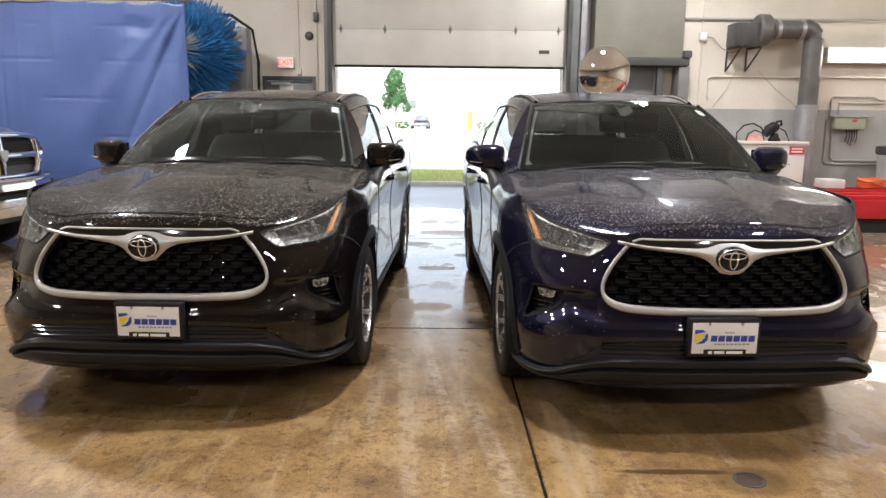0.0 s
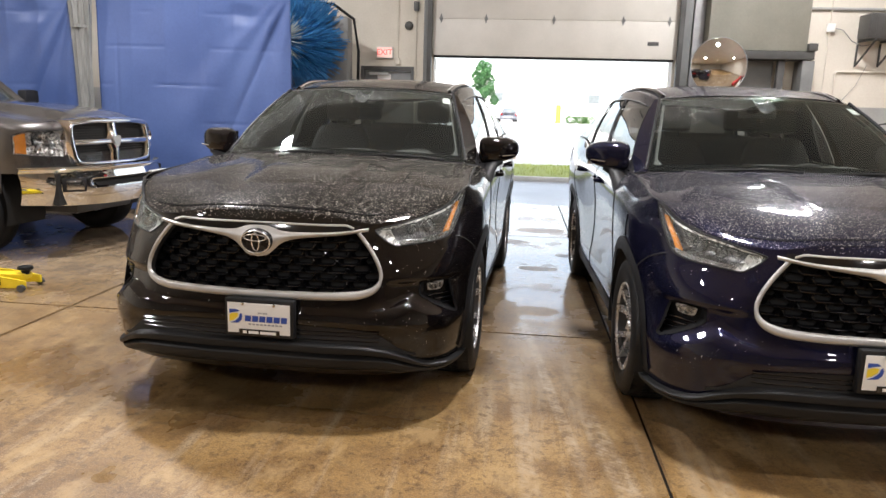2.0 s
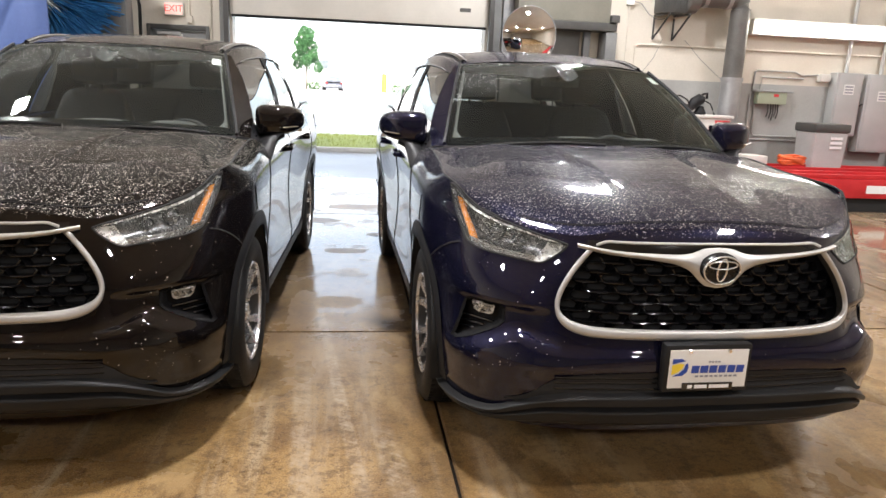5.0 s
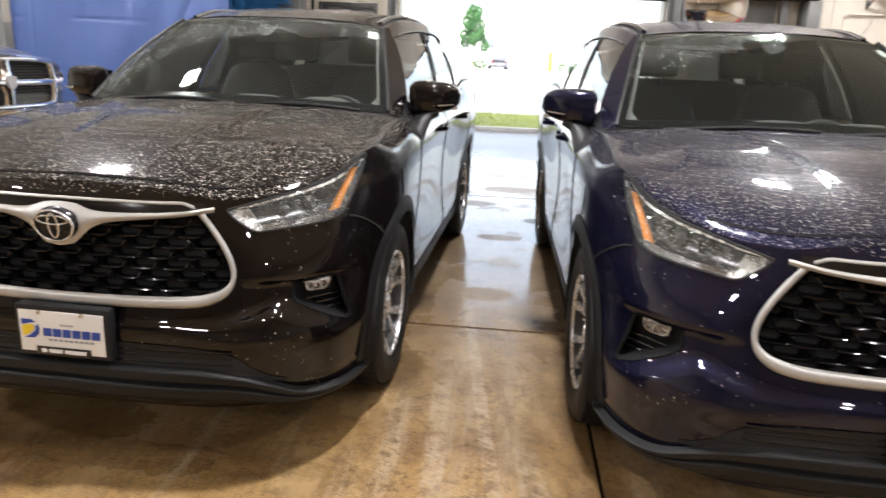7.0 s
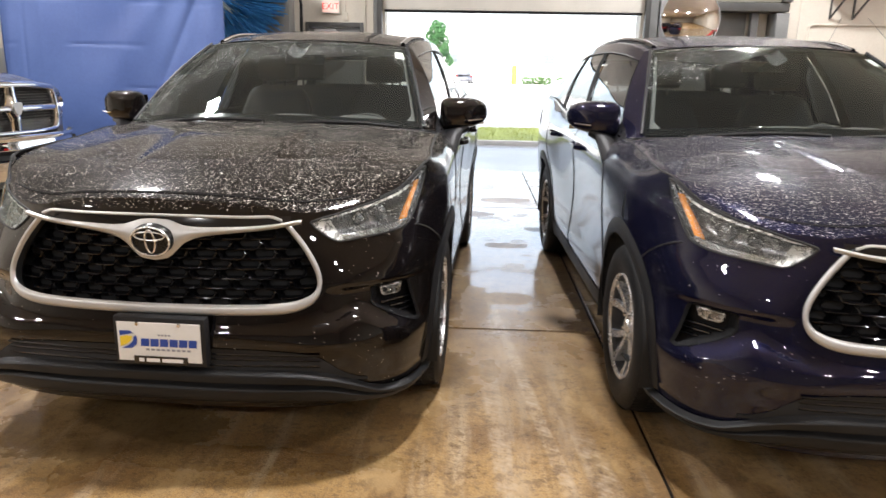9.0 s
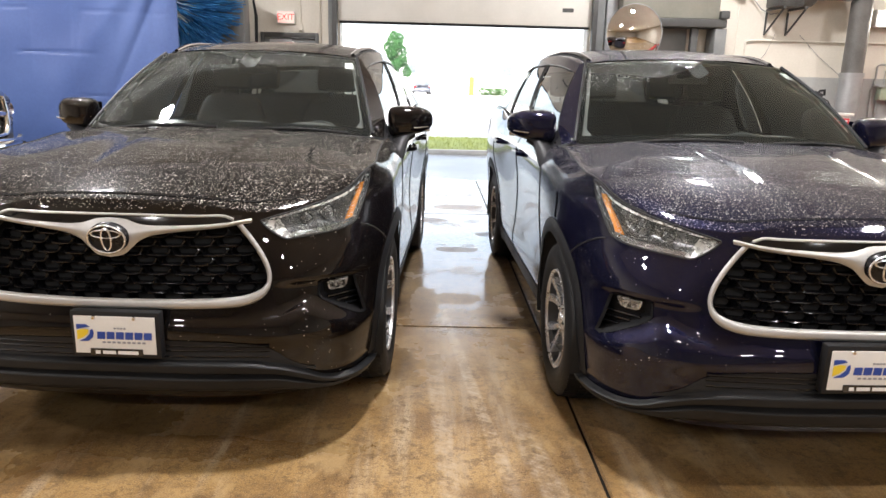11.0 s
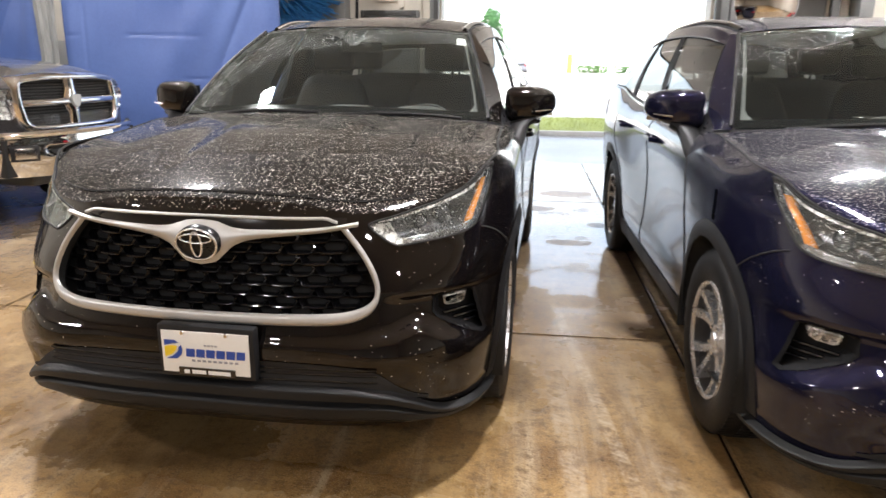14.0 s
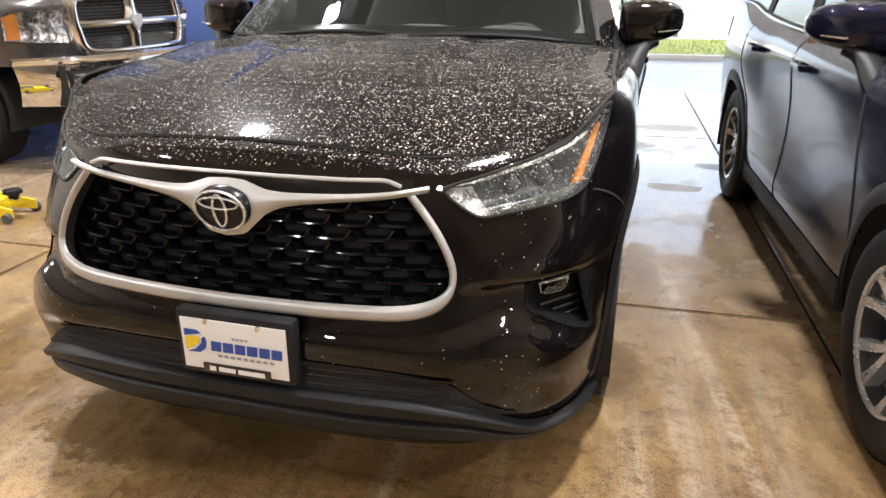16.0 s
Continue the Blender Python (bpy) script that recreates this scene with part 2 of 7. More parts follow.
def clear_glass(name, tint, rough=0.0, gloss=1.0, drops=0.0, amount=0.9, swept_clean=True, haze=0.018, ior=1.60, corner=False):
    """A thin pane: it lets light through and mirrors at its face."""
    m, n, l, b = shader(name)
    n.remove(b)
    tr, gl, mx, fr = (n.new("ShaderNode" + k) for k in ("BsdfTransparent", "BsdfGlossy", "MixShader", "Fresnel"))
    tr.inputs["Color"].default_value = (*tint, 1)
    gl.inputs["Roughness"].default_value = rough
    gl.inputs["Color"].default_value = (gloss * 0.88, gloss, gloss * 0.93, 1) if drops else (gloss, gloss, gloss, 1)
    fr.inputs["IOR"].default_value = ior if drops else 1.52
    if drops:
        v = coords(n, l)
        vo = n.new("ShaderNodeTexVoronoi")
        vo.inputs["Scale"].default_value = 92 if swept_clean else 170
        l.new(v, vo.inputs["Vector"])
        dome = calc(n, l, "POWER", calc(n, l, "MAXIMUM", calc(n, l, "SUBTRACT", 0.42, vo.outputs["Distance"]), 0.0), 0.6)
        pick = n.new("ShaderNodeSeparateColor")
        l.new(vo.outputs["Color"], pick.inputs[0])
        side = noise_tex(n, l, coords(n, l, (1.2, 1.2, 1.2)), 3.0, 3)
        dome = calc(n, l, "MULTIPLY", dome, calc(n, l, "LESS_THAN", pick.outputs[1], calc(n, l, "MULTIPLY", remap(n, l, side, 0.35, 0.6, 0.5, 1.2), amount)))
        # the two wiper blades have swept clean fans
        sep = n.new("ShaderNodeSeparateXYZ")
        l.new(v, sep.inputs[0])
        swept = None
        for cx, far in ((-0.02, 0.11), (0.30, 0.05)) if swept_clean and not corner else ():
            dx = calc(n, l, "MULTIPLY", calc(n, l, "SUBTRACT", sep.outputs["X"], cx), 1.28)
            dz = calc(n, l, "MULTIPLY", calc(n, l, "SUBTRACT", sep.outputs["Z"], 1.15), 2.0)
            r = calc(n, l, "SQRT", calc(n, l, "ADD", calc(n, l, "MULTIPLY", dx, dx), calc(n, l, "MULTIPLY", dz, dz)), 0)
            k = remap(n, l, calc(n, l, "ADD", r, calc(n, l, "MULTIPLY", noise_tex(n, l, v, 9, 3), 0.12)), 0.84 - far, 0.93 - far, 0.0, 1.0)
            swept = k if swept is None else calc(n, l, "MULTIPLY", swept, k)
        if corner:
            # wiped but for a strip under the roof that widens to one side
            f = calc(n, l, "ADD", sep.outputs["Z"], calc(n, l, "MULTIPLY", sep.outputs["X"], -0.30))
            swept = remap(n, l, calc(n, l, "ADD", f, calc(n, l, "MULTIPLY", noise_tex(n, l, v, 7, 4), 0.16)), 1.630, 1.700, 0.0, 1.0)
        if swept:
            dome = calc(n, l, "MULTIPLY", dome, swept)
        bp = n.new("ShaderNodeBump")
        bp.inputs["Strength"].default_value, bp.inputs["Distance"].default_value = drops, 0.006
        l.new(dome, bp.inputs["Height"])
        for s in (gl, fr):
            l.new(bp.outputs["Normal"], s.inputs["Normal"])
    l.new(fr.outputs[0], mx.inputs[0])
    l.new(tr.outputs[0], mx.inputs[1])
    l.new(gl.outputs[0], mx.inputs[2])
    last = mx
    if drops:
        # drops painted white for the light they catch, pale against the dark cabin
        painted_glint, last = n.new("ShaderNodeBsdfDiffuse"), n.new("ShaderNodeMixShader")
        painted_glint.inputs["Color"].default_value = (0.78, 0.82, 0.79, 1)
        # haze: even white veil mixed over the pane for reflected light
        l.new(calc(n, l, "ADD", remap(n, l, dome, 0.30, 0.38, 0.0, 0.95) if swept_clean else remap(n, l, dome, 0.22, 0.38, 0.0, 0.95), haze), last.inputs[0])
        l.new(mx.outputs[0], last.inputs[1])
        l.new(painted_glint.outputs[0], last.inputs[2])
    l.new(last.outputs[0], n["Material Output"].inputs["Surface"])
    return m


def glow(name, colour, strength):
    m, n, l, b = shader(name)
    b.inputs["Base Color"].default_value = (*colour, 1)
    b.inputs["Emission Color"].default_value = (*colour, 1)
    b.inputs["Emission Strength"].default_value = strength
    return m


def concrete_floor():
    """Tan stained concrete, worn and streaked along the traffic, rinsed and wet towards the door."""
    m, n, l, b = shader("wet_stained_concrete")
    geo = n.new("ShaderNodeNewGeometry")
    p = geo.outputs["Position"]
    big, mid, fine = noise_tex(n, l, p, 0.6, 6, 0.65), noise_tex(n, l, p, 2.6, 8, 0.72), noise_tex(n, l, p, 38, 6, 0.75)
    spots = noise_tex(n, l, p, 13, 5, 0.7)

    def stretched(scale, turn, size):
        mp = n.new("ShaderNodeMapping")
        mp.inputs["Scale"].default_value = scale
        mp.inputs["Rotation"].default_value = (0, 0, turn)
        l.new(p, mp.inputs["Vector"])
        return noise_tex(n, l, mp.outputs["Vector"], size, 5, 0.65)

    tracks, scuffs = stretched((5.0, 0.40, 1), 0.07, 1.3), stretched((9.0, 0.8, 1), -0.05, 2.2)
    c = mixed(n, l, remap(n, l, big, 0.36, 0.66), (0.235, 0.130, 0.038), (0.440, 0.285, 0.118))
    c = mixed(n, l, remap(n, l, mid, 0.46, 0.60, 0.0, 0.80), c, (0.165, 0.088, 0.030))
    c = mixed(n, l, remap(n, l, tracks, 0.54, 0.68, 0.0, 0.52), c, (0.50, 0.41, 0.285))
    c = mixed(n, l, remap(n, l, scuffs, 0.56, 0.70, 0.0, 0.45), c, (0.16, 0.10, 0.05))
    c = mixed(n, l, remap(n, l, spots, 0.53, 0.62, 0.0, 0.75), c, (0.115, 0.062, 0.024))
    c = mixed(n, l, remap(n, l, fine, 0.50, 0.62, 0.0, 0.6), c, (0.12, 0.068, 0.028))
    grit = noise_tex(n, l, p, 160, 3, 0.7)
    c = mixed(n, l, remap(n, l, grit, 0.52, 0.66, 0.0, 0.65), c, (0.065, 0.038, 0.016))
    c = mixed(n, l, remap(n, l, grit, 0.46, 0.34, 0.0, 0.35), c, (0.50, 0.41, 0.29))
    # small dark flecks of oil and rubber, gathered in patches
    flecks = calc(n, l, "MULTIPLY", remap(n, l, stretched((1.0, 2.2, 1), 0.12, 30), 0.58, 0.64), remap(n, l, mid, 0.44, 0.56))
    c = mixed(n, l, calc(n, l, "MULTIPLY", flecks, 0.75), c, (0.060, 0.032, 0.012))
    worn = remap(n, l, stretched((1.0, 0.55, 1), -0.25, 3.6), 0.54, 0.64)
    c = mixed(n, l, calc(n, l, "MULTIPLY", worn, 0.45), c, (0.50, 0.345, 0.165))
    sep = n.new("ShaderNodeSeparateXYZ")
    l.new(p, sep.inputs[0])
    far = calc(n, l, "ADD", sep.outputs["Y"], calc(n, l, "MULTIPLY", calc(n, l, "SUBTRACT", big, 0.5), 4.0))
    wet = remap(n, l, far, 3.3, 5.9)
    dry = remap(n, l, stretched((1.0, 0.9, 1), 0.0, 1.7), 0.54, 0.60)
    pools = remap(n, l, stretched((1.0, 0.7, 1), 0.3, 0.9), 0.52, 0.60)
    c = mixed(n, l, calc(n, l, "MULTIPLY", wet, 0.45), c, (0.20, 0.185, 0.165))
    film = calc(n, l, "MAXIMUM", calc(n, l, "MULTIPLY", wet, calc(n, l, "SUBTRACT", 1.0, calc(n, l, "MULTIPLY", dry, 0.75))), calc(n, l, "MULTIPLY", pools, 0.75))
    film = calc(n, l, "MAXIMUM", film, remap(n, l, far, 2.4, 5.2, 0.0, 0.42))
    c = mixed(n, l, calc(n, l, "MULTIPLY", pools, 0.30), c, (0.14, 0.085, 0.035))
    # spills, and dark bands under both car noses: centre, reach, how dark, how wet
    rag = calc(n, l, "ADD", calc(n, l, "MULTIPLY", calc(n, l, "SUBTRACT", mid, 0.5), 1.3), calc(n, l, "MULTIPLY", calc(n, l, "SUBTRACT", spots, 0.5), 1.0))
    for sx, sy, rx, ry, dark, shine in ((-1.80, 3.52, 0.46, 0.25, 0.50, 0.95), (-1.25, 3.32, 0.80, 0.10, 0.30, 0.6), (1.03, 2.74, 0.22, 0.025, 0.85, 0.4), (1.33, 2.675, 0.17, 0.12, 0.5, 0.2), (-0.40, 4.22, 0.10, 0.20, 0.45, 0.8), (1.4, 3.12, 0.95, 0.20, 0.20, 0.4), (-2.5, 5.0, 0.5, 0.9, 0.25, 0.3), (0.30, 3.3, 0.14, 0.9, 0.25, 0.1)):
        dx = calc(n, l, "DIVIDE", calc(n, l, "SUBTRACT", sep.outputs["X"], sx), rx)
        dy = calc(n, l, "DIVIDE", calc(n, l, "SUBTRACT", sep.outputs["Y"], sy), ry)
        d = calc(n, l, "SQRT", calc(n, l, "ADD", calc(n, l, "MULTIPLY", dx, dx), calc(n, l, "MULTIPLY", dy, dy)), 0)
        k = remap(n, l, calc(n, l, "ADD", d, rag), 1.15, 0.85, 0.0, 1.0)
        c = mixed(n, l, calc(n, l, "MULTIPLY", k, dark), c, (0.055, 0.032, 0.014))
        film = calc(n, l, "MAXIMUM", film, calc(n, l, "MULTIPLY", k, shine))
    # pale tyre scuffs that run out between the cars
    for sx, half_, sy, ry in ((-0.10, 0.10, 4.1, 1.3), (0.12, 0.07, 3.7, 1.0), (0.62, 0.10, 3.2, 0.9)):
        dx = calc(n, l, "DIVIDE", calc(n, l, "SUBTRACT", sep.outputs["X"], sx), half_)
        dy = calc(n, l, "DIVIDE", calc(n, l, "SUBTRACT", sep.outputs["Y"], sy), ry)
        d = calc(n, l, "SQRT", calc(n, l, "ADD", calc(n, l, "MULTIPLY", dx, dx), calc(n, l, "MULTIPLY", dy, dy)), 0)
        k = calc(n, l, "MULTIPLY", remap(n, l, calc(n, l, "ADD", d, rag), 1.15, 0.55, 0.0, 1.0), remap(n, l, scuffs, 0.42, 0.58, 0.08, 0.30))
        c = mixed(n, l, k, c, (0.46, 0.385, 0.29))
    # tyre tracks with tread bars: place at y = 4.2, lean, half width, reach along y, colour, strength
    tread = calc(n, l, "SINE", calc(n, l, "ADD", calc(n, l, "MULTIPLY", sep.outputs["Y"], 190.0), calc(n, l, "MULTIPLY", sep.outputs["X"], 120.0)), 0)
    broken = calc(n, l, "MULTIPLY", remap(n, l, tread, -0.8, 0.8, 0.66, 1.0), remap(n, l, spots, 0.40, 0.55, 1.0, 0.25))
    for x0, lean, half_, y0, y1, tone, force in ((-0.035, -0.115, 0.035, 2.9, 5.6, (0.50, 0.42, 0.32), 0.62), (0.045, -0.20, 0.028, 3.3, 4.75, (0.13, 0.075, 0.03), 0.55), (0.255, -0.20, 0.045, 2.6, 4.5, (0.14, 0.080, 0.032), 0.50), (-0.20, -0.06, 0.05, 2.2, 4.6, (0.50, 0.42, 0.32), 0.42), (0.10, -0.13, 0.06, 1.6, 3.8, (0.48, 0.40, 0.30), 0.48), (2.35, 0.42, 0.06, 1.5, 4.2, (0.50, 0.42, 0.32), 0.40), (2.10, 0.30, 0.05, 1.2, 3.8, (0.48, 0.40, 0.30), 0.35)):
        off = calc(n, l, "SUBTRACT", sep.outputs["X"], calc(n, l, "ADD", calc(n, l, "MULTIPLY", calc(n, l, "SUBTRACT", sep.outputs["Y"], 4.2), lean), x0))
        k = remap(n, l, calc(n, l, "ABSOLUTE", off, 0), half_, half_ * 0.6, 0.0, force)
        k = calc(n, l, "MULTIPLY", k, calc(n, l, "MULTIPLY", remap(n, l, sep.outputs["Y"], y0, y0 + 0.5), remap(n, l, sep.outputs["Y"], y1, y1 - 0.4)))
        c = mixed(n, l, calc(n, l, "MULTIPLY", k, broken), c, tone)
    # patches that have dried off inside the film
    for sx, sy, rx, ry in ((-0.05, 5.40, 0.20, 0.13), (-0.26, 5.25, 0.10, 0.42), (0.02, 6.9, 0.20, 0.10), (0.35, 7.6, 0.16, 0.12), (-0.30, 8.3, 0.25, 0.15), (0.1, 9.2, 0.3, 0.2)):
        dx = calc(n, l, "DIVIDE", calc(n, l, "SUBTRACT", sep.outputs["X"], sx), rx)
        dy = calc(n, l, "DIVIDE", calc(n, l, "SUBTRACT", sep.outputs["Y"], sy), ry)
        d = calc(n, l, "SQRT", calc(n, l, "ADD", calc(n, l, "MULTIPLY", dx, dx), calc(n, l, "MULTIPLY", dy, dy)), 0)
        k = remap(n, l, calc(n, l, "ADD", d, rag), 1.05, 0.90, 0.0, 0.85)
        film = calc(n, l, "MULTIPLY", film, calc(n, l, "SUBTRACT", 1.0, k))
    l.new(c, b.inputs["Base Color"])
    r = calc(n, l, "ADD", remap(n, l, film, 0.0, 1.0, 0.38, 0.05), calc(n, l, "MULTIPLY", fine, remap(n, l, film, 0.0, 1.0, 0.16, 0.05)))
    l.new(calc(n, l, "MAXIMUM", r, 0.06), b.inputs["Roughness"])
    h = calc(n, l, "ADD", calc(n, l, "MULTIPLY", fine, 0.6), calc(n, l, "MULTIPLY", spots, 0.5))
    h = calc(n, l, "MULTIPLY", h, remap(n, l, film, 0.0, 1.0, 1.0, 0.16))
    relief(n, l, b, h, 0.26, 0.006)
    return m


M = {}
M["floor"] = concrete_floor()
M["joint"] = surf("dark_joint_sealant", (0.010, 0.008, 0.006), (0.022, 0.017, 0.012), (0.75, 0.95), spec=0.1)
M["wall"] = surf("cream_wall_paint", (0.60, 0.555, 0.47), (0.70, 0.655, 0.57), (0.5, 0.7), scale=1.2, fine=40, bump=0.1)
M["wall_grey"] = surf("grey_wall_paint", (0.33, 0.33, 0.315), (0.42, 0.42, 0.40), (0.45, 0.65), scale=1.5, fine=45, bump=0.1)
M["ceiling"] = surf("pale_ceiling", (0.72, 0.705, 0.675), (0.80, 0.785, 0.755), (0.7, 0.9), scale=0.8, fine=20)
M["door_panel"] = surf("white_sectional_door", (0.56, 0.54, 0.49), (0.66, 0.635, 0.58), (0.35, 0.5), scale=1.5, fine=90, bump=0.05)
M["grey_panel"] = surf("olive_grey_sheet", (0.185, 0.18, 0.148), (0.23, 0.222, 0.186), (0.45, 0.6), scale=2, fine=50)
M["dark_steel"] = surf("dark_painted_steel", (0.06, 0.06, 0.058), (0.10, 0.10, 0.097), (0.35, 0.55), metal=0.3)
M["mid_steel"] = surf("grey_painted_steel", (0.16, 0.165, 0.165), (0.22, 0.225, 0.22), (0.35, 0.55), metal=0.2)
M["galv"] = surf("galvanised_duct", (0.33, 0.335, 0.34), (0.43, 0.435, 0.44), (0.3, 0.5), metal=0.6, scale=6)
M["duct"] = surf("grey_duct_tape_and_paint", (0.105, 0.10, 0.093), (0.16, 0.155, 0.145), (0.4, 0.55), metal=0.2, scale=4)
M["rubber"] = surf("black_rubber", (0.006, 0.006, 0.0065), (0.013, 0.013, 0.0135), (0.45, 0.7), fine=120, bump=0.2, spec=0.25)
M["plastic"] = surf("black_textured_plastic", (0.008, 0.008, 0.009), (0.016, 0.016, 0.0175), (0.42, 0.6), fine=300, bump=0.12, spec=0.3)
M["lip"] = surf("dark_grey_wet_plastic", (0.008, 0.0082, 0.0088), (0.0145, 0.0149, 0.0155), (0.42, 0.55), fine=260, bump=0.12, spec=0.26)
M["void"] = surf("matt_black_recess", (0.004, 0.004, 0.0045), (0.007, 0.007, 0.0075), (0.5, 0.7), fine=200, bump=0.05, spec=0.12)
M["gloss_black"] = surf("gloss_black", (0.006, 0.006, 0.007), (0.011, 0.011, 0.012), (0.06, 0.14), fine=200, bump=0.0, coat=0.6)
M["satin_chrome"] = surf("satin_silver_trim", (0.47, 0.463, 0.445), (0.54, 0.532, 0.515), (0.40, 0.50), metal=0.6, scale=9, bump=0.0)
M["chrome"] = surf("bright_chrome", (0.78, 0.78, 0.78), (0.84, 0.84, 0.84), (0.03, 0.08), metal=1.0, bump=0.0)
M["badge_chrome"] = surf("bright_badge_chrome", (0.62, 0.62, 0.62), (0.86, 0.86, 0.86), (0.12, 0.3), metal=0.75, scale=60, fine=400, bump=0.2)
M["alloy"] = surf("machined_alloy", (0.56, 0.56, 0.565), (0.70, 0.70, 0.705), (0.20, 0.32), metal=0.75, bump=0.0)
M["alloy_dark"] = surf("dark_alloy_pocket", (0.045, 0.0455, 0.048), (0.075, 0.0755, 0.078), (0.3, 0.45), metal=0.5, bump=0.0)
M["steel_disc"] = surf("brake_disc_steel", (0.06, 0.06, 0.06), (0.11, 0.107, 0.10), (0.3, 0.45), metal=0.9)
M["under"] = surf("underbody_black", (0.008, 0.008, 0.008), (0.016, 0.016, 0.016), (0.7, 0.9))
M["interior"] = surf("charcoal_cabin_trim", (0.032, 0.032, 0.033), (0.055, 0.055, 0.056), (0.5, 0.75), fine=200, bump=0.1)
M["dash_grey"] = surf("grey_dash_top", (0.16, 0.16, 0.155), (0.22, 0.22, 0.215), (0.6, 0.8), fine=200, bump=0.1)
M["dash_hood"] = surf("grey_dash_hood", (0.055, 0.055, 0.054), (0.08, 0.08, 0.078), (0.6, 0.8), fine=200, bump=0.1)
M["seat"] = surf("dark_grey_seat_cloth", (0.016, 0.016, 0.017), (0.030, 0.030, 0.032), (0.7, 0.9), fine=260, bump=0.2)
M["lining"] = surf("light_grey_headlining", (0.30, 0.30, 0.29), (0.38, 0.38, 0.37), (0.8, 0.95), fine=120)
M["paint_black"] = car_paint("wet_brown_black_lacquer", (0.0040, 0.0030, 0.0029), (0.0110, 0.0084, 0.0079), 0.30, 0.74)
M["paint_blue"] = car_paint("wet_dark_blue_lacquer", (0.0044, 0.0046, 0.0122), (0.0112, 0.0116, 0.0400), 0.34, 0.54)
M["paint_grey"] = surf("dark_grey_metallic_lacquer", (0.075, 0.070, 0.067), (0.115, 0.108, 0.103), (0.25, 0.34), metal=0.6, scale=3, fine=700, bump=0.0, coat=1.0)
M["front_glass"] = clear_glass("clear_door_glass", (0.38, 0.41, 0.39))
M["badge_black"] = surf("black_badge_enamel", (0.006, 0.006, 0.007), (0.012, 0.012, 0.013), (0.22, 0.32), bump=0.0, spec=0.3)
M["grille_black"] = surf("gloss_grille_black", (0.003, 0.003, 0.004), (0.006, 0.006, 0.007), (0.07, 0.12), fine=200, bump=0.0, spec=0.36)
M["windscreen"] = clear_glass("wet_windscreen_glass", (0.64, 0.70, 0.65), gloss=0.74, drops=0.06, amount=0.62, haze=0.008, ior=1.54)
M["windscreen_clear"] = clear_glass("windscreen_glass_with_few_drops", (0.64, 0.70, 0.65), gloss=0.70, drops=0.06, amount=0.72, haze=0.005, ior=1.44, corner=True)
M["side_glass"] = clear_glass("tinted_side_glass", (0.38, 0.39, 0.39))
M["wet_lens"] = clear_glass("wet_lamp_lens", (0.93, 0.94, 0.94), drops=0.4, amount=0.34, swept_clean=False, haze=0.02)
M["lens"] = clear_glass("clear_lamp_lens", (0.93, 0.94, 0.94), drops=0.0)
M["amber"] = surf("amber_reflector", (0.46, 0.165, 0.018), (0.60, 0.23, 0.03), (0.12, 0.25), fine=300, bump=0.3, coat=0.5)
M["lamp_silver"] = surf("lamp_reflector_silver", (0.50, 0.50, 0.51), (0.72, 0.72, 0.73), (0.08, 0.22), metal=1.0, scale=25, fine=140, bump=0.25)
M["lamp_pearl"] = surf("lamp_bezel_pale_silver", (0.34, 0.325, 0.30), (0.72, 0.70, 0.66), (0.15, 0.4), metal=0.7, scale=40, fine=220, bump=0.6)
M["lamp_dark"] = surf("lamp_bezel_grey", (0.09, 0.092, 0.095), (0.18, 0.182, 0.185), (0.15, 0.3), metal=0.6, scale=12, bump=0.05)
M["plate_white"] = surf("white_plate", (0.76, 0.76, 0.74), (0.83, 0.83, 0.81), (0.3, 0.45), fine=90, bump=0.03)
M["ink_blue"] = surf("blue_print", (0.02, 0.06, 0.32), (0.03, 0.085, 0.40), (0.3, 0.4), bump=0.0)
M["ink_yellow"] = surf("yellow_print", (0.80, 0.58, 0.03), (0.86, 0.66, 0.06), (0.3, 0.4), bump=0.0)
M["ink_grey"] = surf("grey_print", (0.25, 0.26, 0.30), (0.33, 0.34, 0.38), (0.3, 0.4), bump=0.0)
M["ink_white"] = surf("white_print", (0.78, 0.78, 0.78), (0.85, 0.85, 0.85), (0.3, 0.4), bump=0.0)
M["red"] = surf("red_lift_paint", (0.42, 0.012, 0.018), (0.55, 0.025, 0.03), (0.3, 0.5), scale=4, fine=70, bump=0.05)
M["yellow"] = surf("yellow_jack_paint", (0.70, 0.50, 0.01), (0.82, 0.62, 0.03), (0.3, 0.5), scale=7)
M["curtain"] = surf("blue_vinyl_curtain", (0.048, 0.082, 0.215), (0.066, 0.108, 0.262), (0.38, 0.55), scale=1.4, fine=30, bump=0.08)
M["strap"] = surf("grey_bundled_film", (0.12, 0.12, 0.115), (0.24, 0.24, 0.225), (0.3, 0.5), scale=9, stretch=(6, 6, 0.5), bump=0.4)
M["bristle"] = surf("blue_wash_bristle", (0.015, 0.10, 0.30), (0.05, 0.24, 0.50), (0.35, 0.5), scale=14, bump=0.0)
M["bristle_tip"] = surf("frayed_pale_bristle", (0.22, 0.28, 0.30), (0.40, 0.44, 0.42), (0.5, 0.7), scale=14, bump=0.0)
M["exit_face"] = glow("exit_sign_face", (1.0, 0.62, 0.55), 0.09)
M["exit_text"] = glow("exit_letters", (0.90, 0.05, 0.04), 0.10)
M["mirror"] = surf("convex_mirror_face", (0.86, 0.86, 0.86), (0.88, 0.88, 0.88), (0.0, 0.02), metal=1.0, bump=0.0)
M["green_box"] = surf("pale_green_box", (0.30, 0.34, 0.24), (0.36, 0.40, 0.29), (0.4, 0.6))
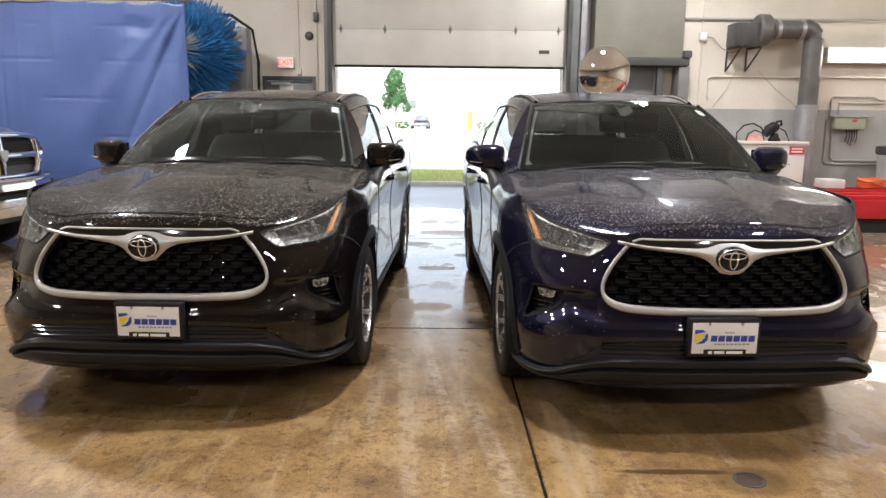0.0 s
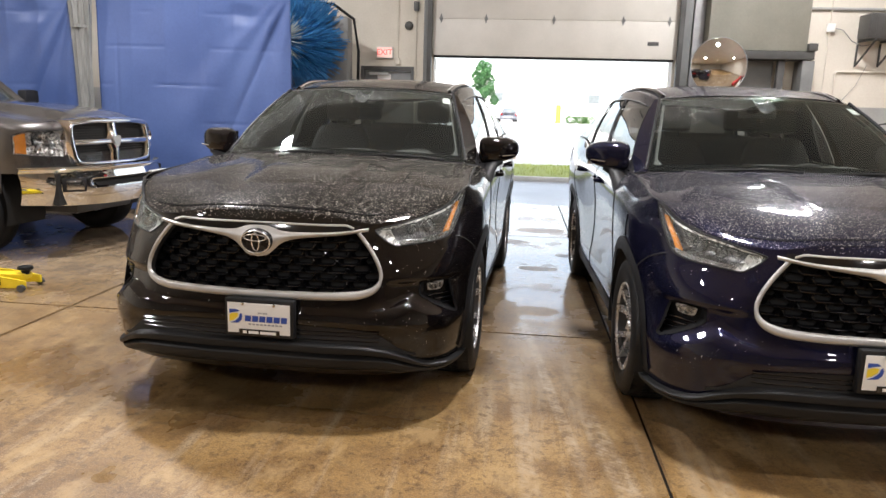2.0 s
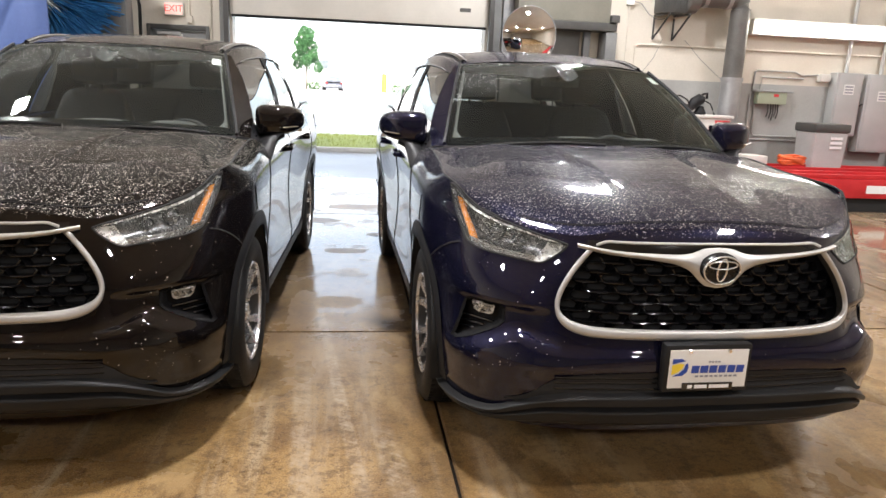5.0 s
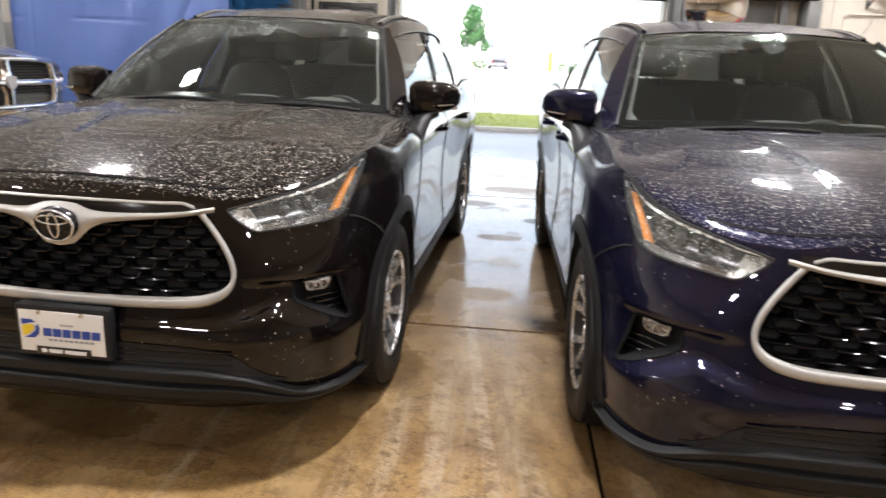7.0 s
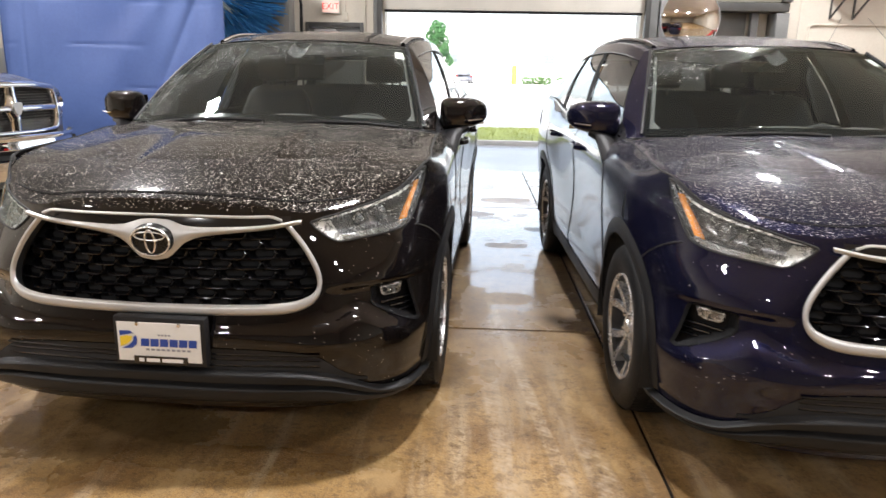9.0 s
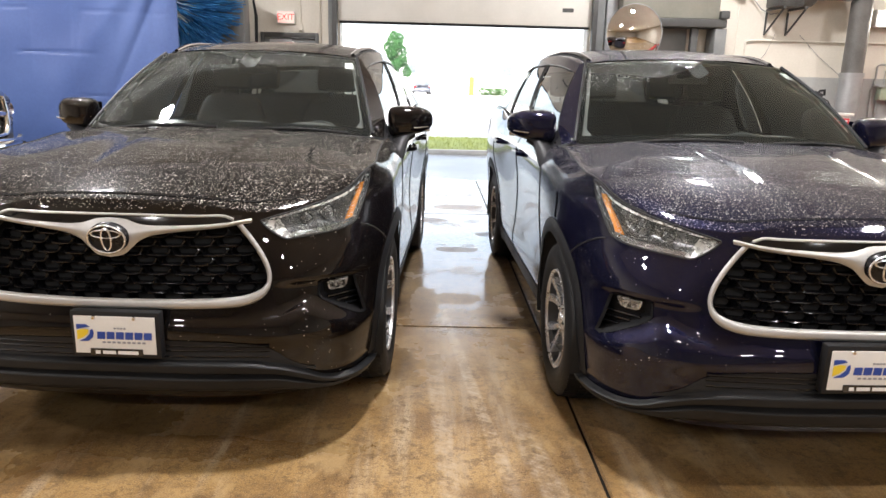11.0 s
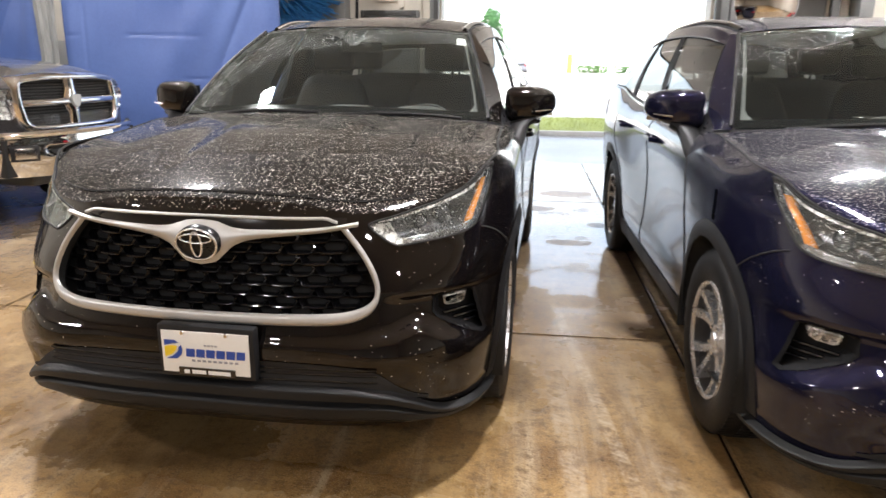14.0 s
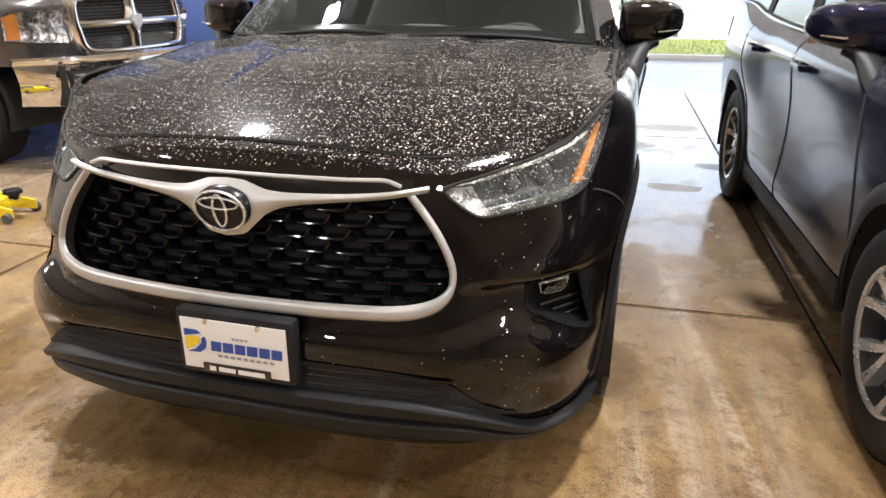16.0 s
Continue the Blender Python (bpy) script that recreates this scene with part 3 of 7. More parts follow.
M["panel_grey"] = surf("grey_electrical_enclosure", (0.40, 0.405, 0.40), (0.47, 0.475, 0.47), (0.4, 0.55))
M["white_enamel"] = surf("white_enamel", (0.62, 0.61, 0.57), (0.70, 0.69, 0.65), (0.35, 0.5))
M["red_label"] = surf("red_label", (0.55, 0.03, 0.04), (0.62, 0.05, 0.06), (0.4, 0.5), bump=0.0)
M["orange"] = surf("orange_hose", (0.75, 0.13, 0.04), (0.85, 0.20, 0.06), (0.35, 0.5))
M["pink"] = surf("pink_cloth", (0.55, 0.26, 0.22), (0.66, 0.36, 0.31), (0.8, 0.95), scale=9)
M["tube"] = glow("fluorescent_tube", (1.0, 0.96, 0.88), 4.5)
M["highbay"] = surf("white_lamp_housing", (0.62, 0.62, 0.6), (0.7, 0.7, 0.68), (0.4, 0.5))
M["apron"] = surf("wet_pale_concrete_apron", (0.17, 0.17, 0.17), (0.27, 0.27, 0.265), (0.25, 0.5), scale=0.7, fine=25, bump=0.1)
M["kerb"] = surf("concrete_kerb", (0.26, 0.255, 0.24), (0.36, 0.355, 0.34), (0.6, 0.8))
M["grass"] = surf("mown_grass", (0.135, 0.165, 0.028), (0.195, 0.225, 0.05), (0.7, 0.9), scale=2, fine=60, bump=0.6)
M["leaf"] = surf("green_leaves", (0.030, 0.10, 0.030), (0.060, 0.155, 0.05), (0.5, 0.7), scale=2, bump=0.0)
M["bark"] = surf("grey_bark", (0.10, 0.08, 0.06), (0.17, 0.14, 0.11), (0.7, 0.9))
M["rust"] = surf("rusty_cast_iron", (0.030, 0.018, 0.010), (0.065, 0.040, 0.022), (0.5, 0.75), scale=14, fine=90, bump=0.3)
M["bush"] = surf("bush_leaves", (0.030, 0.085, 0.018), (0.06, 0.13, 0.03), (0.6, 0.8), scale=5, bump=0.0)
M["render_white"] = surf("white_rendered_facade", (0.72, 0.72, 0.71), (0.80, 0.80, 0.79), (0.6, 0.8), scale=0.4, fine=5)
M["far_glass"] = surf("far_window_glass", (0.10, 0.12, 0.13), (0.16, 0.18, 0.19), (0.1, 0.2))
M["silver_car"] = surf("silver_blue_car_paint", (0.085, 0.092, 0.112), (0.12, 0.128, 0.15), (0.25, 0.35), metal=0.4, coat=0.8, bump=0.0)
M["post_yellow"] = surf("yellow_bollard", (0.68, 0.47, 0.03), (0.76, 0.55, 0.05), (0.4, 0.6))
M["tail"] = surf("red_tail_lamp", (0.28, 0.008, 0.008), (0.38, 0.015, 0.015), (0.1, 0.2), coat=0.6, bump=0.0)


# ---- the building ----
WALL_Y, LEFT_X, RIGHT_X, BACK_Y = 11.52, -12.5, 13.0, -18.0
DOOR_L, DOOR_R, DOOR_H = -1.66, 2.03, 3.75

floor = thing("floor", Matrix(), "brown stained wet concrete slabs with dark joints", "floor", kind="structure")
part("joint_bed", Soup().box(LEFT_X, BACK_Y, -0.20, RIGHT_X, WALL_Y + 0.3, -0.012), M["joint"], floor, "dark joint filler")


def slab_mesh(w, d):
    bm = bmesh.new()
    bmesh.ops.create_cube(bm, size=1)
    for v in bm.verts:
        v.co = Vector((v.co.x * w, v.co.y * d, v.co.z * 0.1 - 0.05))
    bmesh.ops.bevel(bm, geom=[e for e in bm.edges if e.verts[0].co.z > -0.01 and e.verts[1].co.z > -0.01], offset=0.006, segments=2, affect="EDGES")
    me = bpy.data.meshes.new("slab")
    bm.to_mesh(me)
    bm.free()
    me.materials.append(M["floor"])
    return me


XJ = [LEFT_X, -11.25, -7.35, -3.45, 0.45, 4.35, 8.25, 12.15, RIGHT_X]
YJ = [BACK_Y, -14.69, -10.79, -6.89, -2.99, 0.91, 4.81, 8.71, WALL_Y + 0.3]
shapes = {}
for x0, x1 in zip(XJ, XJ[1:]):
    for y0, y1 in zip(YJ, YJ[1:]):
        key = (round(x1 - x0 - 0.015, 3), round(y1 - y0 - 0.015, 3))
        shapes.setdefault(key, slab_mesh(*key))
        ob = new("slab", shapes[key])
        ob.location, ob.parent = ((x0 + x1) / 2, (y0 + y1) / 2, 0), floor

# back wall with its two openings: the wide door and the small door
T = 0.3
MD_L, MD_R, MD_H = -2.84, -1.98, 2.17


def wall_run(soup, x0, x1, z0, z1, y0=WALL_Y, t=T):
    return soup.box(x0, y0, z0, x1, y0 + t, z1)


wall_n = thing("wall_north", Matrix(), "cream painted block wall, grey below", "wall", kind="structure")
for x0, x1, z0, z1 in ((LEFT_X, MD_L, 1.722, CEILING), (MD_L, MD_R, MD_H, CEILING), (MD_R, DOOR_L, 1.722, CEILING), (DOOR_L, DOOR_R, DOOR_H, CEILING), (DOOR_R, RIGHT_X, 1.722, CEILING)):
    part("upper_wall", wall_run(Soup(), x0, x1, z0, z1), M["wall"], wall_n, "cream paint", smooth=False)
for x0, x1 in ((LEFT_X, MD_L), (MD_R, DOOR_L), (DOOR_R, RIGHT_X)):
    part("lower_wall", wall_run(Soup(), x0, x1, 0, 1.722), M["wall_grey"], wall_n, "grey paint", smooth=False)
for name, x0, y0, x1, y1 in (("wall_west", LEFT_X - T, BACK_Y, LEFT_X, WALL_Y + T), ("wall_east", RIGHT_X, BACK_Y, RIGHT_X + T, WALL_Y + T), ("wall_south", LEFT_X - T, BACK_Y - T, RIGHT_X + T, BACK_Y)):
    tagged(part(name, Soup().box(x0, y0, 0, x1, y1, CEILING), M["wall"], smooth=False), "cream painted workshop wall", "wall", kind="structure")
tagged(part("ceiling", Soup().box(LEFT_X - T, BACK_Y - T, CEILING, RIGHT_X + T, WALL_Y + T, CEILING + 0.2), M["ceiling"], smooth=False), "pale grey workshop ceiling", "ceiling", kind="structure")

# high bay lamps, with housings over the added fill lights too
for lx, ly, power_ in LAMPS:
    lamp = thing("highbay_and_fill_lamp", pose(lx, ly, CEILING), "white fluorescent high bay lamp hung from the ceiling, some added as fill", "lamp", "ceiling lamps")
    part("housing", Soup().box(-0.30, -0.60, -0.48, 0.30, 0.60, -0.40, 0.02), M["highbay"], lamp)
    for sx in (-0.5, 0.5):
        part("chain", Soup().tube([(0, sx, -0.41), (0, sx, 0)], 0.006, 6), M["dark_steel"], lamp)

# sectional door, half raised
door = thing("sectional_door", pose(0, WALL_Y - 0.02, 0), "white steel sectional door, raised half way", "garage door")
DZ = 2.355
for k in range(4):
    z0, z1 = DZ + 0.555 * k, DZ + 0.555 * (k + 1)
    s = Soup().box(DOOR_L - 0.02, -0.05, z0 + 0.0006, DOOR_R + 0.02, 0.0, z1 - 0.0006, 0.007)
    part("door_section", s, M["door_panel"], door)
    if k < 3:
        for hx in (-1.55, -0.85, 0.19, 1.235, 1.92):
            h = Soup().plate([(-0.022, -0.01), (0, -0.075), (0.022, -0.01), (0.022, 0.01), (0, 0.075), (-0.022, 0.01)], lambda a, b, c, hx=hx, z1=z1: (hx + a, -0.052 - c, z1 + b), 0.012)
            h.tube([(hx - 0.03, -0.068, z1), (hx + 0.03, -0.068, z1)], 0.008)
            part("hinge", h, M["mid_steel"], door, "grey steel hinge")
part("bottom_seal", Soup().tube([(DOOR_L, -0.025, DZ - 0.012), (DOOR_R, -0.025, DZ - 0.012)], 0.024, 8), M["rubber"], door, "black rubber seal")
part("rating_label", Soup().box(1.62, -0.056, 2.555, 1.785, -0.051, 2.61), M["dark_steel"], door, "dark lift handle plate")
for sx in (DOOR_L - 0.06, DOOR_R + 0.06):
    part("track", Soup().box(sx - 0.035, -0.16, 0.0, sx + 0.035, -0.06, CEILING - 0.05, 0.008), M["dark_steel"], door, "dark vertical track")
tagged(part("door_frame_1", Soup().box(DOOR_R + 0.10, WALL_Y - 0.14, 0, DOOR_R + 0.21, WALL_Y - 0.003, CEILING - 0.05, 0.01), M["mid_steel"]), "grey steel door frame post", "door frame", kind="structure")
tagged(part("door_frame_2", Soup().box(DOOR_R + 0.24, WALL_Y - 0.10, 0, DOOR_R + 0.40, WALL_Y - 0.003, CEILING - 0.05, 0.01), M["galv"]), "pale steel door frame post", "door frame", kind="structure")
tagged(part("door_frame_3", Soup().box(DOOR_L - 0.16, WALL_Y - 0.10, 0, DOOR_L - 0.10, WALL_Y - 0.003, CEILING - 0.05, 0.01), M["mid_steel"]), "grey steel door frame post", "door frame", kind="structure")

# small door under the exit sign
door1 = thing("door_1", pose((MD_L + MD_R) / 2, WALL_Y, 0), "dark grey steel service door with a notice", "door", kind="structure")
for x0, x1, z0, z1 in ((-0.43, -0.38, 0, 2.17), (0.38, 0.43, 0, 2.17), (-0.38, 0.38, 2.10, 2.17)):
    part("door_frame", Soup().box(x0, -0.02, z0, x1, 0.14, z1, 0.004), M["dark_steel"], door1)
part("door_leaf", Soup().box(-0.375, 0.05, 0.005, 0.375, 0.10, 2.095, 0.004), M["mid_steel"], door1)
part("notice", Soup().box(-0.17, 0.044, 1.95, 0.05, 0.049, 2.05), M["plate_white"], door1, "white paper notice")
part("door_closer", Soup().box(-0.30, 0.0, 2.03, 0.02, 0.05, 2.075, 0.008), M["panel_grey"], door1)

ex = thing("exit_sign", pose(-2.45, WALL_Y, 2.29), "lit red exit sign with a pale frame", "sign")
part("case", Soup().box(-0.132, -0.055, 0.0, 0.132, -0.002, 0.180, 0.008), M["white_enamel"], ex)
part("face", Soup().box(-0.117, -0.060, 0.014, 0.117, -0.056, 0.166), M["exit_face"], ex, "red lit face", smooth=False)
cu = bpy.data.curves.new("exit_letters", "FONT")
cu.body, cu.size, cu.align_x, cu.align_y, cu.extrude = "EXIT", 0.125, "CENTER", "CENTER", 0.001
cu.materials.append(M["exit_text"])
ob = new("lettering", cu)
ob.parent, ob.matrix_basis = ex, pose(0, -0.0625, 0.092, 90, 0, 0)

bell = thing("alarm_bell", pose(-2.07, WALL_Y, 2.80), "small dark round alarm bell on the wall", "bell")
part("gong", Soup().lathe([(0.0, -0.06), (0.035, -0.058), (0.062, -0.035), (0.07, -0.004)], 24, "y"), M["dark_steel"], bell)
part("back_box", Soup().box(-0.035, -0.012, -0.035, 0.035, -0.001, 0.035, 0.004), M["mid_steel"], bell)


def conduit(pts, r, label, mat="wall"):
    return tagged(part("conduit", Soup().tube([(x, y, z) for x, y, z in pts], r, 8), M[mat]), label, "conduit", "wall conduits")


CY = WALL_Y - 0.025
conduit([(-2.24, CY, 5.4), (-2.24, CY, 2.30)], 0.012, "thin cream painted conduit down to a box")
conduit([(-1.95, CY, 5.4), (-1.95, CY, 0.2)], 0.012, "thin cream painted conduit up the wall")
conduit([(-1.82, CY, 5.4), (-1.82, CY, 0.2)], 0.014, "cream painted conduit beside the door")
tagged(part("junction_box", Soup().box(-2.275, CY - 0.03, 2.20, -2.205, CY + 0.02, 2.30, 0.006), M["wall"]), "small cream painted junction box", "junction box")
tagged(part("pull_switch", Soup().box(-1.99, CY - 0.05, 3.02, -1.91, CY + 0.02, 3.16, 0.012), M["dark_steel"]), "small dark switch on the wall conduit", "switch")
conduit([(4.25, CY, 5.5), (4.25, CY, 0.3)], 0.013, "cream painted conduit up the wall")
conduit([(3.90, CY, 3.13), (12.5, CY, 3.13)], 0.022, "long horizontal cream painted conduit", "wall_grey")
conduit([(4.40, CY, 1.9), (4.40, CY, 2.20), (4.44, CY, 2.23), (4.5, CY, 2.235), (12.5, CY, 2.235)], 0.013, "bent cream painted conduit")
tagged(part("junction_box", Soup().box(4.20, CY - 0.04, 2.80, 4.31, CY + 0.02, 2.92, 0.008), M["plate_white"]), "white junction box on the conduit", "junction box")
conduit([(4.30, CY, 2.86), (4.42, CY - 0.03, 2.83), (4.56, CY - 0.05, 2.67), (4.68, CY - 0.10, 2.60), (4.78, CY - 0.12, 2.62)], 0.006, "slack grey cable to the blower", "mid_steel")
conduit([(4.83, CY, 2.33), (4.72, CY, 2.05), (4.50, CY, 1.75)], 0.0035, "slanting thin stay cable", "mid_steel")
conduit([(5.2, CY, 2.33), (5.5, CY, 2.05), (5.9, CY, 1.75)], 0.0035, "slanting thin stay cable", "mid_steel")

# exhaust blower with its duct
blower = thing("exhaust_blower", pose(4.97, WALL_Y, 2.36), "dark grey exhaust blower on a steel wall bracket", "blower")
part("motor_box", Soup().box(-0.36, -0.44, 0.32, 0.03, -0.08, 0.67, 0.03), M["dark_steel"], blower)
for k in range(5):
    part("cooling_rib", Soup().box(-0.34 + 0.075 * k, -0.452, 0.36, -0.315 + 0.075 * k, -0.442, 0.63, 0.004), M["dark_steel"], blower)
part("scroll", Soup().lathe([(0.0, -0.10), (0.215, -0.10), (0.24, -0.07), (0.24, 0.07), (0.215, 0.10), (0.0, 0.10)], 32, "x", (0.11, -0.30, 0.57)), M["duct"], blower)
for sx in (-0.30, 0.02):
    part("bracket", Soup().tube([(sx + 0.07, -0.42, 0.32), (sx + 0.01, -0.02, -0.02)], 0.016, 6).tube([(sx + 0.06, -0.43, 0.31), (sx, -0.01, 0.31)], 0.018, 6).tube([(sx, -0.015, 0.28), (sx, -0.015, -0.05)], 0.016, 6), M["dark_steel"], blower)
duct = thing("exhaust_duct", pose(0, WALL_Y - 0.30, 0), "grey round exhaust duct down the wall", "duct")
el = [(5.16, 0, 2.94), (5.72, 0, 2.94)] + [(5.74 + 0.17 * math.sin(a), 0, 2.79 + 0.17 * math.cos(a)) for a in np.linspace(0.2, 1.571, 4)] + [(5.91, 0, 2.5), (5.91, 0, 1.75)]
part("duct_upper", Soup().tube(el, 0.145, 24), M["duct"], duct)
part("duct_lower", Soup().tube([(5.91, 0, 1.76), (5.91, 0, 0.0)], 0.155, 24), M["galv"], duct, "bright galvanised lower length")
for x in (5.30, 5.68):
    part("duct_band", Soup().lathe([(0.147, -0.03), (0.158, -0.03), (0.158, 0.03), (0.147, 0.03)], 24, "x", (x, 0, 2.94)), M["galv"], duct)
part("duct_band", Soup().lathe([(0.15, -0.03), (0.166, -0.03), (0.166, 0.03), (0.15, 0.03)], 24, "z", (5.91, 0, 1.76)), M["galv"], duct)

# the grey sheet enclosure over the steel frame, right of the door
enc = thing("sheet_enclosure", pose(0, WALL_Y, 0), "olive grey sheet steel enclosure on a frame", "enclosure")
part("sheet", Soup().box(2.44, -0.35, 2.49, 3.84, -0.02, CEILING - 0.02, 0.01), M["grey_panel"], enc)
part("beam", Soup().box(2.44, -0.38, 2.37, 3.95, -0.02, 2.485, 0.008), M["dark_steel"], enc, "dark steel beam")
part("post", Soup().box(3.80, -0.36, 0.0, 3.97, -0.02, 2.36, 0.01), M["mid_steel"], enc, "grey steel post")
part("post", Soup().box(3.48, -0.30, 0.0, 3.58, -0.20, 2.36, 0.01), M["dark_steel"], enc, "dark steel post")
part("beam_end", Soup().box(3.84, -0.42, 2.49, 3.97, -0.10, 2.60, 0.02), M["dark_steel"], enc)
part("back_sheet", Soup().box(2.44, -0.10, 0.0, 3.48, -0.05, 2.36), M["mid_steel"], enc)

# convex mirror
cm = thing("convex_mirror", pose(2.56, 10.9, 2.235, 0, 0, 4), "round convex safety mirror on a wall arm", "mirror")
prof = [(0.40 * math.sin(a) / math.sin(0.62), -(0.40 / math.sin(0.62)) * (math.cos(a) - math.cos(0.62))) for a in np.linspace(0, 0.62, 14)]
part("mirror_face", Soup().lathe(prof, 48, "y"), M["mirror"], cm, "silvered convex face")
part("rim", Soup().lathe([(0.397, -0.002), (0.404, -0.006), (0.408, 0.0), (0.404, 0.02), (0.0, 0.03)], 48, "y"), M["galv"], cm, "thin grey rim")
part("arm", Soup().tube([(0, 0.03, 0), (0, 0.35, 0.05), (-0.04, 0.60, 0.05)], 0.02, 8), M["mid_steel"], cm)

# wall tube lamp
wl_ = thing("wall_tube_lamp", pose(7.45, WALL_Y, 2.44), "lit fluorescent tube lamp along the wall", "lamp")
part("tray", Soup().box(-1.22, -0.16, 0.02, 1.22, -0.005, 0.26, 0.01), M["highbay"], wl_)
for dz in (0.08, 0.19):
    part("tube", Soup().tube([(-1.18, -0.19, dz), (1.18, -0.19, dz)], 0.019, 10), M["tube"], wl_, "glowing tube")
data = bpy.data.lights.new("wall_tube_light", "AREA")
data.shape, data.size, data.size_y, data.energy, data.color = "RECTANGLE", 2.3, 0.2, 9, (1.0, 0.95, 0.85)
new("wall_tube_light", data).matrix_world = look((7.45, WALL_Y - 0.235, 2.57), (7.45, WALL_Y - 3, 2.45))

# electrical gear on the wall
gb = thing("switch_box", pose(6.74, WALL_Y, 1.41), "pale green wall switch box with hanging leads", "switch box")
part("box", Soup().box(-0.25, -0.14, 0.0, 0.25, -0.01, 0.20, 0.012), M["green_box"], gb)
part("lid_rail", Soup().box(-0.30, -0.16, 0.19, 0.34, -0.01, 0.215, 0.005), M["galv"], gb)
part("red_tag", Soup().box(0.02, -0.144, 0.12, 0.10, -0.141, 0.16), M["red_label"], gb, "red tag")
for k, dx in enumerate((-0.02, 0.03, 0.07, 0.11, 0.15)):
    part("lead", Soup().tube([(dx, -0.07, 0.01), (dx + 0.01, -0.08, -0.12), (dx - 0.005, -0.07, -0.20 - 0.03 * (k % 3))], 0.011, 6), M["dark_steel"], gb, "dark hanging lead")
conduit([(6.45, CY, 1.60), (6.45, CY, 1.90), (6.49, CY, 1.93), (7.15, CY, 1.93), (7.25, CY, 1.88), (7.55, CY, 1.90)], 0.014, "bent wall conduit above the switch box", "wall_grey")
conduit([(6.58, CY, 1.62), (6.58, CY, 1.83), (7.30, CY, 1.83)], 0.012, "bent wall conduit above the switch box", "wall_grey")
conduit([(6.42, CY, 1.55), (6.42, CY, 0.88), (6.46, CY, 0.84), (7.7, CY, 0.84)], 0.013, "conduit loop below the switch box", "wall_grey")
conduit([(6.52, CY, 1.42), (6.52, CY, 0.95), (6.58, CY, 0.90), (7.7, CY, 0.90)], 0.012, "conduit loop below the switch box", "wall_grey")
for px, w, z0, z1 in ((8.0, 0.46, 0.95, 1.95), (8.62, 0.62, 0.70, 1.95)):
    pn = thing("electrical_panel", pose(px, WALL_Y, z0), "grey electrical disconnect panel on the wall", "electrical panel", "wall panels")
    h = z1 - z0
    part("cabinet", Soup().box(-w / 2, -0.20, 0, w / 2, -0.01, h, 0.012), M["panel_grey"], pn)
    part("panel_door", Soup().box(-w / 2 + 0.03, -0.215, 0.03, w / 2 - 0.03, -0.203, h - 0.03, 0.004), M["panel_grey"], pn)
    part("warning_label", Soup().box(-0.10, -0.219, h * 0.66, 0.08, -0.2165, h * 0.66 + 0.16), M["plate_white"], pn, "white printed label")
    for k in range(3):
        part("print_bar", Soup().box(-0.08, -0.221, h * 0.66 + 0.02 + 0.045 * k, 0.06, -0.2195, h * 0.66 + 0.045 + 0.045 * k), M["ink_grey"], pn)
    part("lever", Soup().tube([(w / 2 + 0.02, -0.10, h * 0.45), (w / 2 + 0.02, -0.24, h * 0.52)], 0.014, 6), M["dark_steel"], pn, "dark lever")
    conduit([(px, CY - 0.05, z1), (px, CY - 0.05, 5.5)], 0.03, "grey conduit above the panel", "panel_grey")
tagged(part("junction_box", Soup().box(7.55, CY - 0.09, 1.80, 7.72, CY + 0.02, 1.92, 0.01), M["white_enamel"]), "white outlet box on the conduit", "junction box")

# bin
bn = thing("waste_bin", pose(7.35, 10.9, 0), "tall grey waste bin with a dark lid", "bin")
part("bin_body", Soup().grid(lambda u, v: ((0.24 + 0.04 * v) * max(-1, min(1, 1.35 * math.cos(2 * math.pi * u))), (0.22 + 0.03 * v) * max(-1, min(1, 1.35 * math.sin(2 * math.pi * u))), 1.02 * v), 32, 4, wrap=True), M["panel_grey"], bn)
part("lid", Soup().box(-0.30, -0.27, 1.02, 0.30, 0.27, 1.16, 0.04), M["dark_steel"], bn, "dark hinged lid")
for k in range(3):
    part("print_bar", Soup().box(-0.02, -0.262, 0.78 + 0.07 * k, 0.18, -0.256, 0.82 + 0.07 * k), M["ink_white"], bn, "pale print")

# cabinet with tools on it
cb = thing("parts_washer", pose(5.22, 10.93, 0), "white enamel cabinet beside the duct", "cabinet")
part("cabinet_body", Soup().box(-0.62, -0.32, 0.06, 0.42, 0.32, 1.18, 0.02), M["white_enamel"], cb)
part("cabinet_top", Soup().box(-0.66, -0.35, 1.18, 0.45, 0.34, 1.22, 0.01), M["white_enamel"], cb)
part("plinth", Soup().box(-0.58, -0.28, 0.0, 0.38, 0.30, 0.06), M["dark_steel"], cb)
part("label_plate", Soup().box(0.17, -0.328, 1.03, 0.40, -0.321, 1.15), M["red_label"], cb, "red label with white print")
for k in range(2):
    part("print_bar", Soup().box(0.20, -0.331, 1.06 + 0.045 * k, 0.37, -0.3285, 1.08 + 0.045 * k), M["ink_white"], cb)
pg = thing("polisher", pose(5.17, 10.8, 1.22), "black hand polisher with a coiled cord", "power tool")
part("tool_body", Soup().tube([(-0.10, 0, 0.09), (-0.04, 0, 0.17), (0.04, 0, 0.22), (0.10, 0.0, 0.21)], lambda t: 0.055 + 0.035 * math.sin(math.pi * t), 14), M["plastic"], pg)
part("tool_head", Soup().lathe([(0.0, 0.0), (0.085, 0.0), (0.09, 0.03), (0.07, 0.06), (0.05, 0.12), (0.0, 0.13)], 24, "z", (0.06, 0, 0.0)), M["rubber"], pg)
